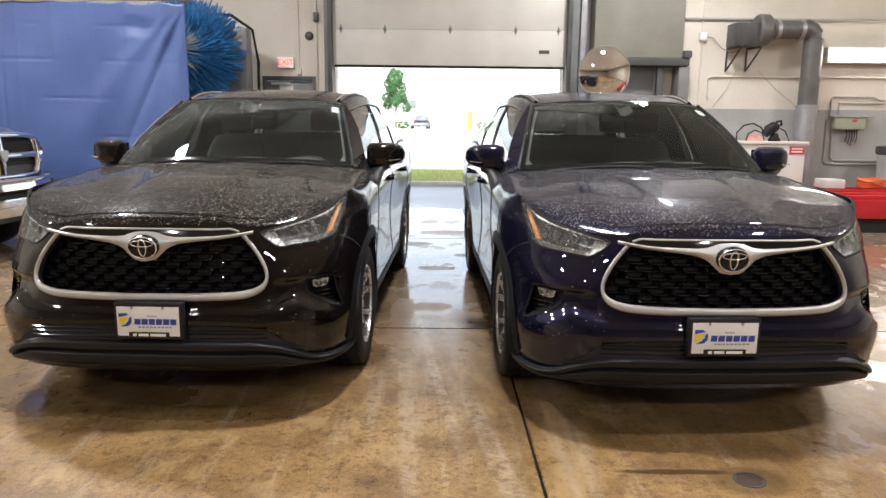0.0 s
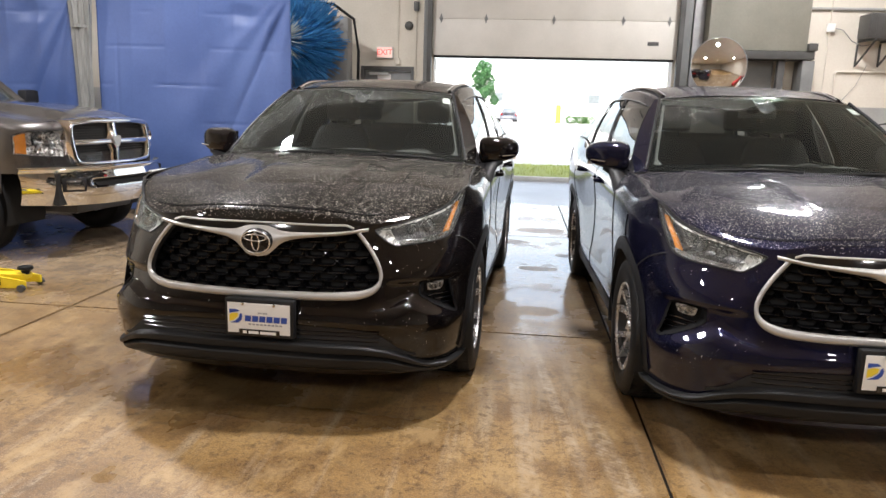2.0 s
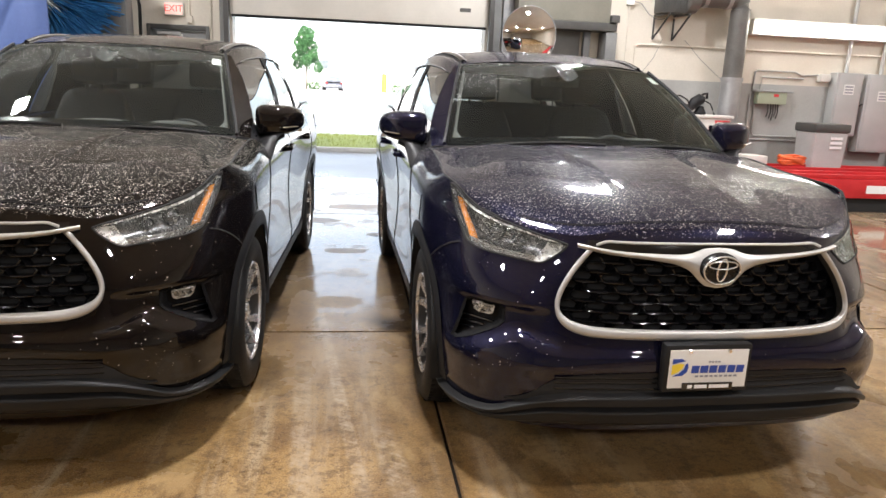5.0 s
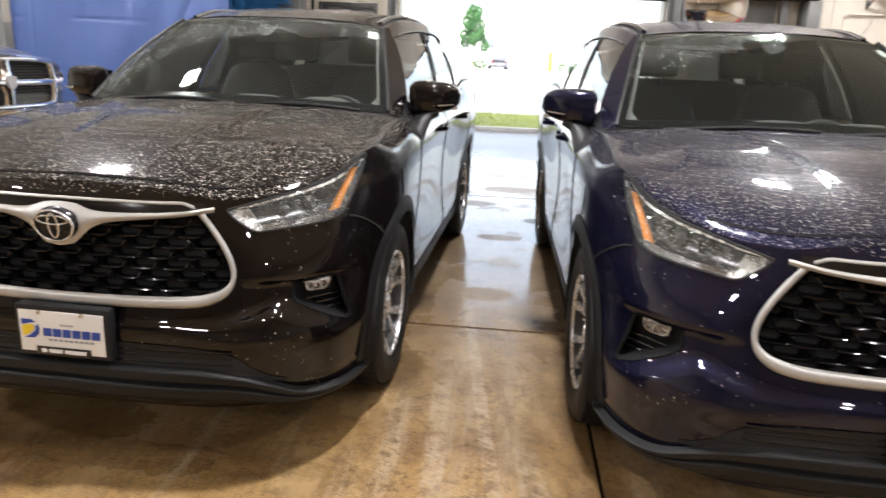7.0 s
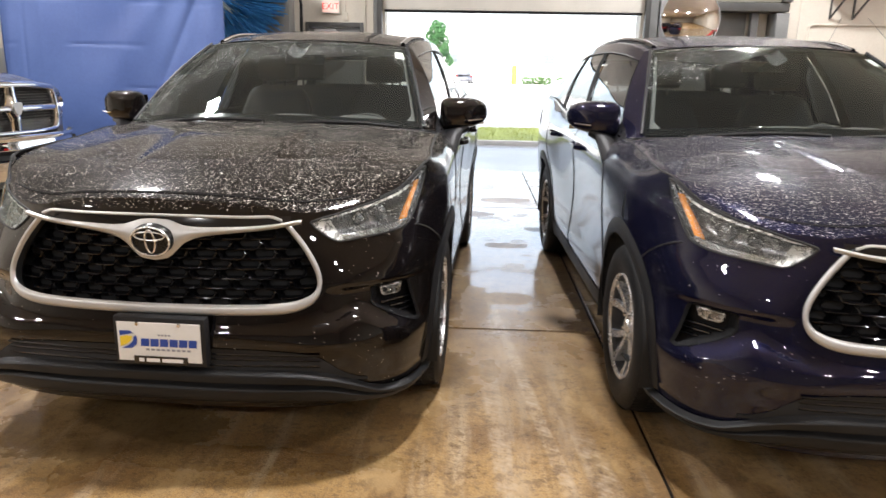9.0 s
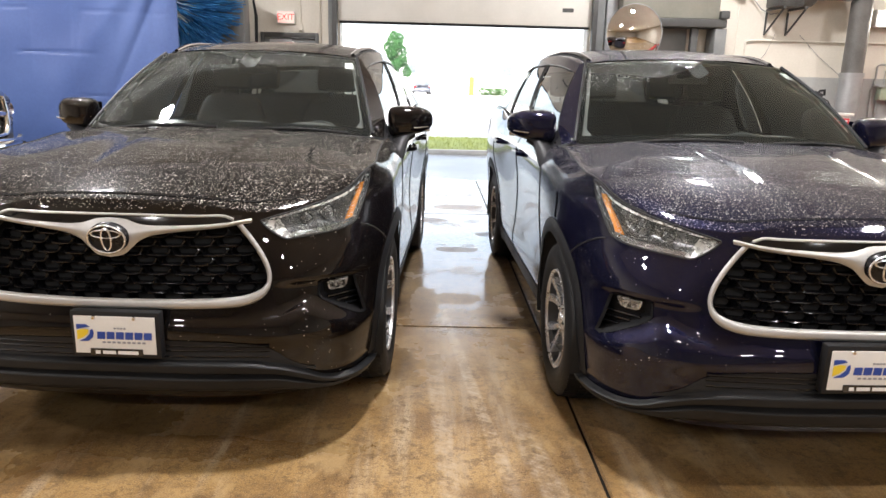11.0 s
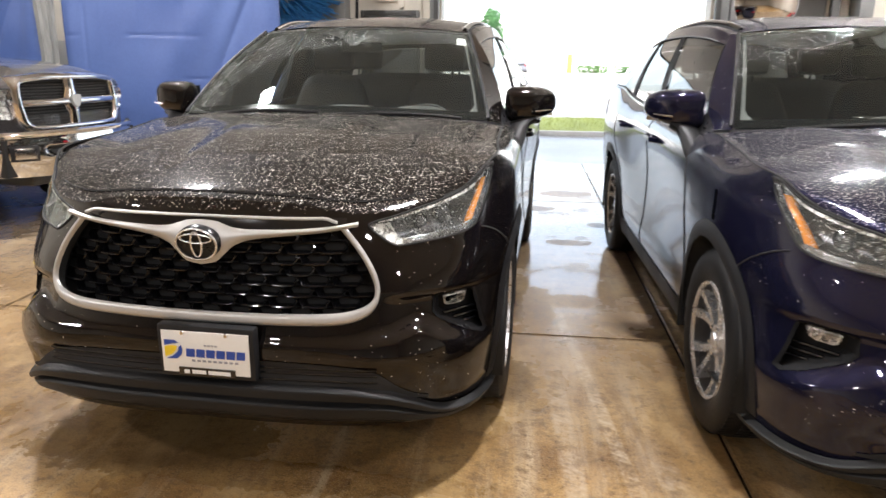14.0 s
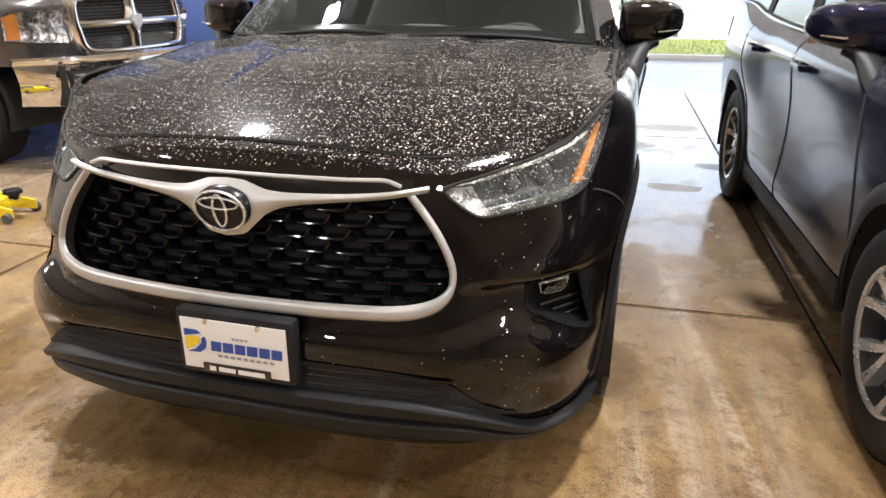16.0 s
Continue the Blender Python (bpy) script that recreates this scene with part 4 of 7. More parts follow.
part("tool_handle", Soup().tube([(0.02, -0.03, 0.24), (0.06, -0.04, 0.30), (0.13, -0.03, 0.31), (0.15, 0.0, 0.24)], 0.018, 8), M["plastic"], pg)
part("cord", Soup().tube([(-0.52, 0.02, 0.012), (-0.53, 0, 0.13), (-0.44, -0.02, 0.24), (-0.30, -0.03, 0.27), (-0.17, -0.02, 0.21), (-0.10, 0, 0.12)], 0.011, 6), M["rubber"], pg, "black cord")
part("cord", Soup().tube([(-0.40, -0.05, 0.012), (-0.38, -0.05, 0.11), (-0.28, -0.06, 0.17), (-0.16, -0.05, 0.13), (-0.12, -0.05, 0.02)], 0.010, 6), M["rubber"], pg)
part("cord", Soup().tube([(0.13, 0.0, 0.20), (0.20, -0.03, 0.16), (0.23, -0.05, 0.09), (0.26, -0.05, 0.02), (0.24, -0.1, 0.012)], 0.010, 6), M["rubber"], pg)
tagged(part("cleaning_cloth", Soup().grid(lambda u, v: (4.78 + 0.30 * u, 10.72 + 0.22 * v, 1.222 + 0.10 * (1 - (2 * u - 1) ** 2) * (1 - (2 * v - 1) ** 2) * (1 + 0.4 * math.sin(9 * u + 5 * v))), 14, 12).box(4.80, 10.74, 1.221, 5.06, 10.92, 1.225), M["pink"]), "crumpled pink cleaning cloth on the cabinet", "cloth")

# red alignment lift
lift = thing("alignment_lift", pose(0, 0, 0), "red steel vehicle lift lowered on the floor", "vehicle lift")
for y0, z1, nm in ((9.45, 0.46, "front"), (10.35, 0.46, "rear")):
    s = Soup().box(5.5, y0, 0.20, 12.2, y0 + 0.50, z1, 0.012)
    part("runway", s, M["red"], lift, "red runway beam")
    part("rail", Soup().box(5.5, y0 + 0.02, z1 + 0.002, 12.2, y0 + 0.06, z1 + 0.06, 0.006).box(5.5, y0 + 0.44, z1 + 0.002, 12.2, y0 + 0.48, z1 + 0.06, 0.006), M["red"], lift)
    part("base_beam", Soup().box(5.6, y0 + 0.06, 0.0, 12.1, y0 + 0.44, 0.198), M["under"], lift, "dark base")
part("data_plate", Soup().box(7.1, 9.444, 0.27, 7.5, 9.449, 0.38), M["ink_white"], lift, "white print bars")
hose = Soup()
for k in range(7):
    hose.tube([(6.70 + (0.17 + 0.012 * (k % 3)) * math.cos(a), 10.6 + (0.15 + 0.01 * k) * math.sin(a), 0.55 + 0.018 * k + 0.01 * math.sin(3 * a + k)) for a in np.linspace(0, 2 * math.pi, 24, endpoint=False)], 0.012, 6, closed=True)
tagged(part("air_hose", hose, M["orange"]), "coiled orange air hose on the lift", "hose")
tagged(part("parts_tray", Soup().box(5.92, 10.45, 0.524, 6.22, 10.8, 0.66, 0.02), M["white_enamel"]), "pale plastic tray on the lift", "tray")
cab2 = thing("red_tool_cart", pose(9.35, 11.0, 0), "red steel tool cart by the wall", "tool cart")
part("cart_body", Soup().box(-0.3, -0.28, 0.10, 0.35, 0.28, 1.1, 0.015), M["red"], cab2)
for k in range(4):
    part("drawer", Soup().box(-0.28, -0.292, 0.16 + 0.23 * k, 0.33, -0.282, 0.36 + 0.23 * k, 0.004), M["red"], cab2)
for sx in (-0.24, 0.28):
    for sy in (-0.22, 0.22):
        part("castor", Soup().lathe([(0.0, -0.02), (0.05, -0.02), (0.05, 0.02), (0.0, 0.02)], 16, "x", (sx, sy, 0.05)), M["rubber"], cab2)

# floor drain
dr = thing("floor_drain", pose(1.33, 2.675, 0.001), "round rusty floor cleanout cover set in the concrete", "drain cover")
part("cover", Soup().lathe([(0.0, 0.003), (0.045, 0.003), (0.052, 0.001), (0.052, -0.01)], 28, "z"), M["rust"], dr)
part("cover_ring", Soup().lathe([(0.055, -0.01), (0.055, 0.002), (0.066, 0.002), (0.068, -0.01)], 28, "z"), M["dark_steel"], dr)

# blue curtain on its rail
CURT_Y = 9.0


def curtain(x0, x1, label, z0=0.06, z1=2.90, seed=0.0):
    def fn(u, v):
        x = x0 + (x1 - x0) * u
        z = z0 + (z1 - z0) * v
        top = ramp(0.72, 1.0, v)
        w = 0.020 * math.sin(x * 3.1 + 1.6 * math.sin(z * 0.9 + seed) + 1.3 * math.sin(x * 1.7)) + 0.07 * noise.noise((x * 0.9, z * 0.5, seed))
        # drapes that fall from the hooks, and a fan of folds pulled towards the end hook
        w += 0.035 * ramp(0.35, 1.0, v) * abs(math.sin(math.pi * (x - x0) / 0.46)) ** 0.7
        dx, dz = x - (x1 + 0.06), z1 + 0.10 - z
        ang, reach = math.atan2(-dx, max(0.02, dz)), math.hypot(dx, dz)
        fan = ramp(0.15, 0.8, reach) * (1 - ramp(1.9, 3.0, reach)) * hump((ang - 0.42) / 0.62)
        w += fan * (0.085 * (1 - abs(math.sin(6.0 * ang + 0.4))) ** 1.6 + 0.03 * math.sin(19 * ang + 1.5 * reach))
        w += 0.05 * hump((x - x1 + 0.62) / 0.30) * hump((z - z1 + 0.28 + 0.5 * (x - x1 + 0.62) ** 2) / 0.16)
        sag = 0.030 * top * top * abs(math.sin(math.pi * (x - x0) / 0.46)) * (0.35 + 0.65 * ramp(x1 - 1.3, x1 - 0.3, x))
        # packing creases, broken here and there
        for cz in (0.75, 1.22, 1.70, 2.18, 2.62):
            w += 0.010 * hump((z - cz - 0.02 * math.sin(1.3 * x + cz)) / 0.022) * ramp(-0.05, 0.25, noise.noise((x * 1.6, cz * 3.1, seed)))
        w += 0.012 * hump(((x * 1.0) % 1.22 - 0.6) / 0.03) * ramp(0.0, 0.3, noise.noise((x, z * 0.8, 3 + seed)))
        return (x, CURT_Y + w * (0.6 + 0.4 * (1 - v)), z - sag)

    s = Soup().grid(fn, int((x1 - x0) * 50), 130)
    ob = part("curtain", s, M["curtain"], fix=False)
    sol = ob.modifiers.new("thickness", "SOLIDIFY")
    sol.thickness = 0.004
    return tagged(ob, label, "curtain", "wash bay curtains")


curtain(-5.75, -3.16, "blue vinyl wash bay curtain hung in folds")
curtain(-11.6, -6.02, "blue vinyl wash bay curtain behind the truck", seed=1.7)
tagged(part("curtain_rail", Soup().tube([(-11.8, CURT_Y, 2.93), (-3.05, CURT_Y, 2.93)], 0.02, 8).tube([(-11.8, CURT_Y + 0.03, 2.99), (-2.15, CURT_Y + 0.03, 2.99)], 0.014, 8), M["mid_steel"]), "grey steel curtain rail", "curtain rail")
hangers = Soup()
for hx in (-11.6, -8.4, -5.3, -2.3):
    hangers.tube([(hx, CURT_Y + 0.03, 2.99), (hx, CURT_Y + 0.03, CEILING)], 0.012, 6)
tagged(part("rail_hangers", hangers, M["mid_steel"]), "thin steel rods that carry the curtain rail", "hanger rods")
bund = thing("bundled_curtain", pose(-5.89, CURT_Y - 0.10, 0), "grey translucent curtain strips gathered in a bundle", "curtain")


def bundle(u, v):
    a = 2 * math.pi * u
    r = (0.085 + 0.045 * abs(2 * v - 0.95) ** 1.5) * (1 + 0.16 * math.sin(7 * a + 3 * v) + 0.08 * math.sin(13 * a))
    return (r * math.cos(a), 0.7 * r * math.sin(a), 0.02 + 2.84 * v)


part("wrapped_film", Soup().grid(bundle, 60, 40, wrap=True), M["strap"], bund)
part("tie", Soup().lathe([(0.09, -0.02), (0.105, -0.02), (0.105, 0.02), (0.09, 0.02)], 24, "z", (0, 0, 2.42)), M["strap"], bund)

# wash brush: spindle with a mop of bristles
br = thing("wash_brush", pose(-3.58, 10.25, 2.42), "blue rotating car wash brush with splayed bristles", "wash brush")
part("spindle", Soup().tube([(0, 0, -2.40), (0, 0, 0.7)], 0.07, 12), M["dark_steel"], br)
part("drive_shield", Soup().box(0.42, 0.25, -0.60, 0.78, 0.55, 0.38, 0.05), M["mid_steel"], br, "grey splash shield")
part("hose", Soup().tube([(0.20, 0.3, 0.56), (0.55, 0.3, 0.55), (0.84, 0.35, 0.35), (0.90, 0.4, -0.1), (0.88, 0.45, -0.5), (0.94, 0.5, -1.0)], 0.022, 8), M["rubber"], br, "black hydraulic hose")
rng = random.Random(5)
for nm, mat, count, reach in (("bristles", "bristle", 3000, 0.76), ("pale_bristles", "bristle_tip", 900, 0.46)):
    s = Soup()
    for k in range(count):
        a, z = rng.uniform(0, 2 * math.pi), rng.uniform(-0.62, 0.42)
        ln = reach * rng.uniform(0.75, 1.0) * math.sqrt(max(0.15, 1 - ((z + 0.1) / 0.75) ** 2))
        tilt = rng.uniform(-0.3, 0.3) + 0.75 * (z + 0.1)
        pts = []
        for i in range(4):
            q = i / 3
            rr = 0.06 + ln * q * math.cos(tilt * q)
            pts.append((rr * math.cos(a + 0.15 * q), rr * math.sin(a + 0.15 * q), z + ln * q * math.sin(tilt * q) - 0.12 * q * q))
        s.tube(pts, lambda t: 0.0085 - 0.003 * t, 4, caps=False)
    mop = tagged(part(nm, s, M[mat], br, "" if nm == "bristles" else "pale frayed bristles", fix=False), kind="stuff")
    mop.matrix_basis = pose(0, -0.05 if nm == "bristles" else -0.16, 0, 90)

# trolley jack on the floor
jk = thing("trolley_jack", pose(-4.08, 5.22, 0, 0, 0, 6) @ Matrix.Diagonal((0.82, 0.82, 0.82, 1)), "low yellow trolley jack with a black saddle", "jack")
for sy in (-0.13, 0.13):
    part("side_plate", Soup().plate([(0.05, 0.03), (0.05, 0.10), (-0.25, 0.15), (-0.62, 0.17), (-0.75, 0.12), (-0.75, 0.05), (-0.62, 0.03)], lambda a, b, c, sy=sy: (a, sy - 0.01 + c, b), 0.02), M["yellow"], jk)
part("lift_arm", Soup().box(-0.55, -0.07, 0.09, 0.0, 0.07, 0.15, 0.015), M["yellow"], jk)
part("pump_body", Soup().box(-0.68, -0.10, 0.05, -0.40, 0.10, 0.16, 0.02), M["dark_steel"], jk)
part("saddle", Soup().lathe([(0.0, 0.20), (0.055, 0.20), (0.065, 0.215), (0.07, 0.19), (0.04, 0.175), (0.03, 0.14), (0.0, 0.14)], 20, "z", (-0.02, 0, 0)), M["rubber"], jk, "black rubber saddle")
part("label_plate", Soup().plate([(-0.30, 0.06), (-0.18, 0.06), (-0.18, 0.12), (-0.30, 0.13)], lambda a, b, c: (a, -0.146 - c, b), 0.003), M["gloss_black"], jk, "black label")
for sx, r in ((0.02, 0.035), (-0.66, 0.05)):
    for sy in (-0.16, 0.16):
        part("wheel", Soup().lathe([(0.0, -0.018), (r, -0.018), (r, 0.018), (0.0, 0.018)], 16, "y", (sx, sy, r)), M["dark_steel"], jk)
part("handle", Soup().tube([(-0.66, 0, 0.12), (-1.5, 0.02, 0.62)], 0.017, 8), M["dark_steel"], jk)

# ---- outside ----
def rise(y):
    return -0.02 + 0.62 * ramp(20, 75, y)


gr = Soup()
gys = [WALL_Y + 0.3, 13, 14.5, 16.19, 16.2, 18, 20, 26, 33, 40, 50, 60, 70, 85, 110, 160, 260, 500, 1200]
gxs = [-900, -300, -120, -60, -30, -16, -8, -4, 0, 4, 8, 16, 30, 60, 120, 300, 900]
gr.grid(lambda u, v: (gxs[round(u * 16)], gys[round(v * 18)], rise(gys[round(v * 18)])), 16, 18)
tagged(part("ground", gr, M["apron"]), "pale wet concrete yard outside", "ground", kind="structure")
tagged(part("kerb", Soup().box(-40, 16.15, -0.03, 40, 16.32, 0.085, 0.02), M["kerb"], smooth=30), "low concrete kerb", "kerb", kind="structure")
tagged(part("verge", Soup().grid(lambda u, v: (-40 + 80 * u, 16.32 + 4.2 * v, 0.055 + 0.06 * math.sin(math.pi * v) + 0.012 * noise.noise((40 * u, 6 * v, 0))), 160, 14), M["grass"]), "strip of mown grass along the kerb", "grass", kind="structure")
blades = Soup()
for k in range(6000):
    bx, by = rng.uniform(-3.2, 3.4), rng.uniform(16.35, 20.4)
    z = 0.055 + 0.06 * math.sin(math.pi * (by - 16.32) / 4.2)
    h, a, d = rng.uniform(0.03, 0.075), rng.uniform(0, 6.28), 0.006
    blades.add([(bx - d * math.cos(a), by - d * math.sin(a), z), (bx + d * math.cos(a), by + d * math.sin(a), z), (bx + rng.uniform(-0.02, 0.02), by + rng.uniform(-0.02, 0.02), z + h)], [(0, 1, 2)])
tagged(part("grass_blades", blades, M["grass"], fix=False, smooth=False), "short green grass blades", "grass", kind="stuff")
G70 = rise(70)
tagged(part("far_kerb", Soup().box(-60, 66.0, G70 - 0.2, 60, 66.4, G70 + 0.16, 0.03), M["kerb"], smooth=30), "far kerb of the parking lot", "kerb", kind="structure")
tagged(part("far_bed", Soup().box(-60, 66.4, G70 - 0.2, 60, 68.6, G70 + 0.12), M["bark"], smooth=False), "mulch bed along the parking lot", "planting bed", kind="structure")

fb = thing("warehouse", pose(2, 105, rise(105)), "long white rendered commercial building", "building")
part("wall", Soup().box(-60, 0, -1, 60, 20, 7.2), M["render_white"], fb, smooth=False)
part("parapet", Soup().box(-60.2, -0.2, 7.2, 60.2, 20.2, 7.5), M["panel_grey"], fb, "grey parapet", smooth=False)
for k, bx in enumerate((-46, -38, -30, -22, -19.5, -6, 8, 22, 36)):
    w = part("window", Soup().box(bx - 0.9, -0.05, 2.6, bx + 0.9, -0.01, 4.0), M["kerb"], fb, smooth=False)
    part("pane", Soup().box(bx - 0.78, -0.08, 2.72, bx + 0.78, -0.055, 3.88), M["far_glass"], w, "dark pane", smooth=False)
for bx in (-14, -9.5, -4):
    part("roof_unit", Soup().box(bx - 0.9, 3, 7.4, bx + 0.9, 5, 8.2, 0.1), M["panel_grey"], fb, "grey roof unit", smooth=False)


def leaf_cloud(soup, centre, radii, count, size, rng, shape=1.0):
    for _ in range(count):
        a, b = rng.uniform(0, 2 * math.pi), math.acos(rng.uniform(-1, 1))
        r = rng.uniform(0.35, 1.0) ** 0.5
        taper = 1 - shape * 0.5 * (math.cos(b) * r + 1) / 2
        p = Vector((centre[0] + radii[0] * r * taper * math.sin(b) * math.cos(a), centre[1] + radii[1] * r * taper * math.sin(b) * math.sin(a), centre[2] + radii[2] * r * math.cos(b)))
        d1 = Vector((rng.uniform(-1, 1), rng.uniform(-1, 1), rng.uniform(-1, 1))).normalized()
        d2 = d1.orthogonal().normalized()
        s = size * rng.uniform(0.6, 1.3)
        soup.add([p + d1 * s, p + d2 * s * 0.5, p - d1 * s, p - d2 * s * 0.5], [(0, 1, 2, 3)])


tree = thing("tree", pose(-4.05, 67.5, G70 + 0.1), "young leafy green tree in a mulch bed", "tree")
part("trunk", Soup().tube([(0, 0, 0), (0.05, 0, 1.2), (0.02, 0.02, 2.6), (0.0, 0, 4.6)], lambda t: 0.11 - 0.085 * t, 8), M["bark"], tree)
limbs = Soup()
crown = Soup()
for k in range(15):
    a, z = k * 2.4, 1.15 + 0.27 * k
    ln = 1.5 * (1 - (k / 15) ** 1.5) * rng.uniform(0.75, 1.1) + 0.25
    tip = (ln * math.cos(a), ln * math.sin(a), z + 0.75 * ln)
    limbs.tube([(0.02, 0, z), (0.5 * tip[0], 0.5 * tip[1], z + 0.3 * ln), tip], lambda t: 0.035 - 0.028 * t, 5)
    leaf_cloud(crown, lerp((0, 0, z + 0.3), tip, 0.72), (0.55, 0.55, 0.52), 420, 0.095, rng, 0.6)
leaf_cloud(crown, (0, 0, 4.6), (0.40, 0.40, 0.85), 420, 0.08, rng)
leaf_cloud(crown, (0, 0, 3.0), (0.8, 0.8, 1.4), 900, 0.085, rng, 0.7)
part("limbs", limbs, M["bark"], tree)
tagged(part("crown", crown, M["leaf"], tree, fix=False, smooth=False), kind="stuff")
for bx in (4.4, 5.3, 6.0, 7.6, 8.6, -3.3, -6.4):
    bsh = thing("bush", pose(bx, 67.4, G70 + 0.1), "small rounded green shrub in the bed", "bush", "shrubs in the bed")
    s = Soup()
    leaf_cloud(s, (0, 0, 0.42), (0.72, 0.6, 0.42), 420, 0.085, rng, 0.0)
    tagged(part("foliage", s, M["bush"], bsh, fix=False, smooth=False), kind="stuff")
    part("stems", Soup().tube([(0, 0, 0), (0.1, 0, 0.4)], 0.03, 5).tube([(0, 0, 0), (-0.1, 0.05, 0.4)], 0.03, 5), M["bark"], bsh)
bo = thing("bollard", pose(3.1, 66.9, G70 + 0.1), "tall yellow steel bollard", "bollard")
part("post", Soup().lathe([(0.0, 1.75), (0.16, 1.74), (0.24, 1.66), (0.25, 0.0)], 20, "z"), M["post_yellow"], bo)
part("base", Soup().lathe([(0.0, 0.04), (0.34, 0.04), (0.34, 0.0)], 20, "z"), M["kerb"], bo)


# ---- the two crossovers ----
# car axes: x across, y back from the nose, z up
CORNER, TAIL = 0.85, 4.95
FRONT_AXLE, REAR_AXLE, HUB_Z = 0.944, 3.794, 0.368
ARCH_R = 0.432


def half_width(z):
    return spl([(0.20, 0.895), (0.35, 0.930), (0.60, 0.955), (0.80, 0.965), (0.95, 0.962), (1.10, 0.948), (1.25, 0.930)], z)


def nose(z):
    return spl([(0.20, 0.085), (0.28, 0.035), (0.36, 0.012), (0.45, 0.014), (0.52, 0.020), (0.62, 0.040), (0.72, 0.056), (0.82, 0.068), (0.90, 0.080), (0.96, 0.098), (1.01, 0.135)], z)


def power(z):
    return spl([(0.20, 3.7), (0.45, 3.4), (0.65, 2.95), (0.80, 2.6), (0.95, 2.32), (1.1, 2.3)], z)


def bow(r, n):
    return 1 - max(0.0, 1 - min(1.0, r) ** n) ** (1 / n)


def top_edge(s):
    """Height of the fender and belt line; s: how far round the outline."""
    return spl([(0.0, 1.003), (0.42, 0.990), (0.72, 0.953), (0.866, 0.957), (1.019, 0.981), (1.10, 0.992), (1.222, 1.013), (1.32, 1.043), (1.42, 1.076), (1.52, 1.092), (1.70, 1.101), (1.96, 1.118), (2.30, 1.150), (2.85, 1.140), (3.9, 1.158), (4.6, 1.195), (5.2, 1.255), (6.4, 1.27)], s)


def sculpt(y, z):
    """How far the flank stands proud of its plain form."""
    w = -0.038 * hump((y - 2.40 - 0.7 * (z - 0.8)) / 1.15) * hump((z - 0.76) / 0.38)
    w += 0.012 * hump((y - 0.95) / 0.6) * hump((z - 0.84) / 0.2)
    w += 0.034 * hump((y - 3.85) / 0.80) * hump((z - 0.95) / 0.30)
    w += 0.010 * hump((z - 0.42) / 0.12) * ramp(1.3, 1.6, y) * (1 - ramp(3.1, 3.4, y))
    return w


def side_x(y, z):
    """Half width of the body at y and z, nose to tail."""
    w, n = half_width(z), power(z)
    if y < nose(z) + CORNER:
        q = 1 - max(0.0, (y - nose(z)) / CORNER)
        w *= max(0.0, 1 - q ** n) ** (1 / n)
    elif y > TAIL - 0.75:
        q = min(1.0, (y - TAIL + 0.75) / 0.75)
        w *= max(0.0, 1 - q ** 3.2) ** (1 / 3.2)
    return w + sculpt(y, z)


def swell(x, z):
    """Bumper relief: a crease over the fog lamps, a hollow below it, then a full lower bulge with a shelf on top."""
    x = abs(x)
    shelf = spl([(0.0, 0.562), (0.45, 0.564), (0.60, 0.580), (0.70, 0.606), (0.78, 0.560), (0.87, 0.515), (0.95, 0.470)], x)
    outer = ramp(0.56, 0.68, x)
    w = 0.014 * outer * ramp(0.672, 0.708, z) * (1 - ramp(0.73, 0.85, z))
    w -= 0.016 * outer * ramp(shelf, shelf + 0.022, z) * (1 - ramp(0.664, 0.700, z))
    w += (0.008 + 0.028 * ramp(0.38, 0.66, x)) * (1 - ramp(shelf - 0.020, shelf + 0.010, z)) * ramp(0.34, 0.49, z)
    w -= 0.016 * hump((z - 0.455) / 0.05) * (1 - ramp(0.60, 0.78, x))
    return w * (1 - ramp(0.86, 0.97, x))


def front_y(x, z):
    return nose(z) + CORNER * bow(abs(x) / half_width(z), power(z)) - swell(x, z)


def front(x, z, off=0.0):
    """A point on the front, off metres proud of it."""
    e = 0.004
    n = Vector((-(front_y(x + e, z) - front_y(x - e, z)) / (2 * e), 1, -(front_y(x, z + e) - front_y(x, z - e)) / (2 * e))).normalized()
    return (x - off * n.x, front_y(x, z) - off * n.y, z - off * n.z)


def flank(y, z, side, off=0.0):
    return (side * (side_x(y, z) + off), y, z)


COLS = [("f", math.pi / 2 * (k / 96) ** 0.85) for k in range(97)] + [("s", k / 84) for k in range(1, 85)] + [("r", math.pi / 2 * (1 - k / 30)) for k in range(1, 31)]


def column(kind, a, z):
    w, n = half_width(z), power(z)
    if kind == "f":
        x, y = w * math.sin(a) ** (2 / n) if a else 0.0, nose(z) + CORNER * (1 - math.cos(a) ** (2 / n) if a < 1.5707 else 1)
    elif kind == "s":
        y = nose(z) + CORNER + (TAIL - 0.75 - nose(z) - CORNER) * a
        x = w
    else:
        x, y = w * math.sin(a) ** (2 / 3.2) if a > 1e-6 else 0.0, TAIL - 0.75 + 0.75 * (math.cos(a) ** (2 / 3.2) if a < 1.5707 else 0)
    if kind == "f":
        y -= swell(x, z)
    if x > 0.3:
        x += sculpt(y, z) * ramp(0.3, 0.7, x)
    return x, y


def col_s(kind, a):
    x, y = column(kind, a, 0.95)
    return x + y if kind != "r" else 5.2 + (1 - a / 1.571) * 1.2


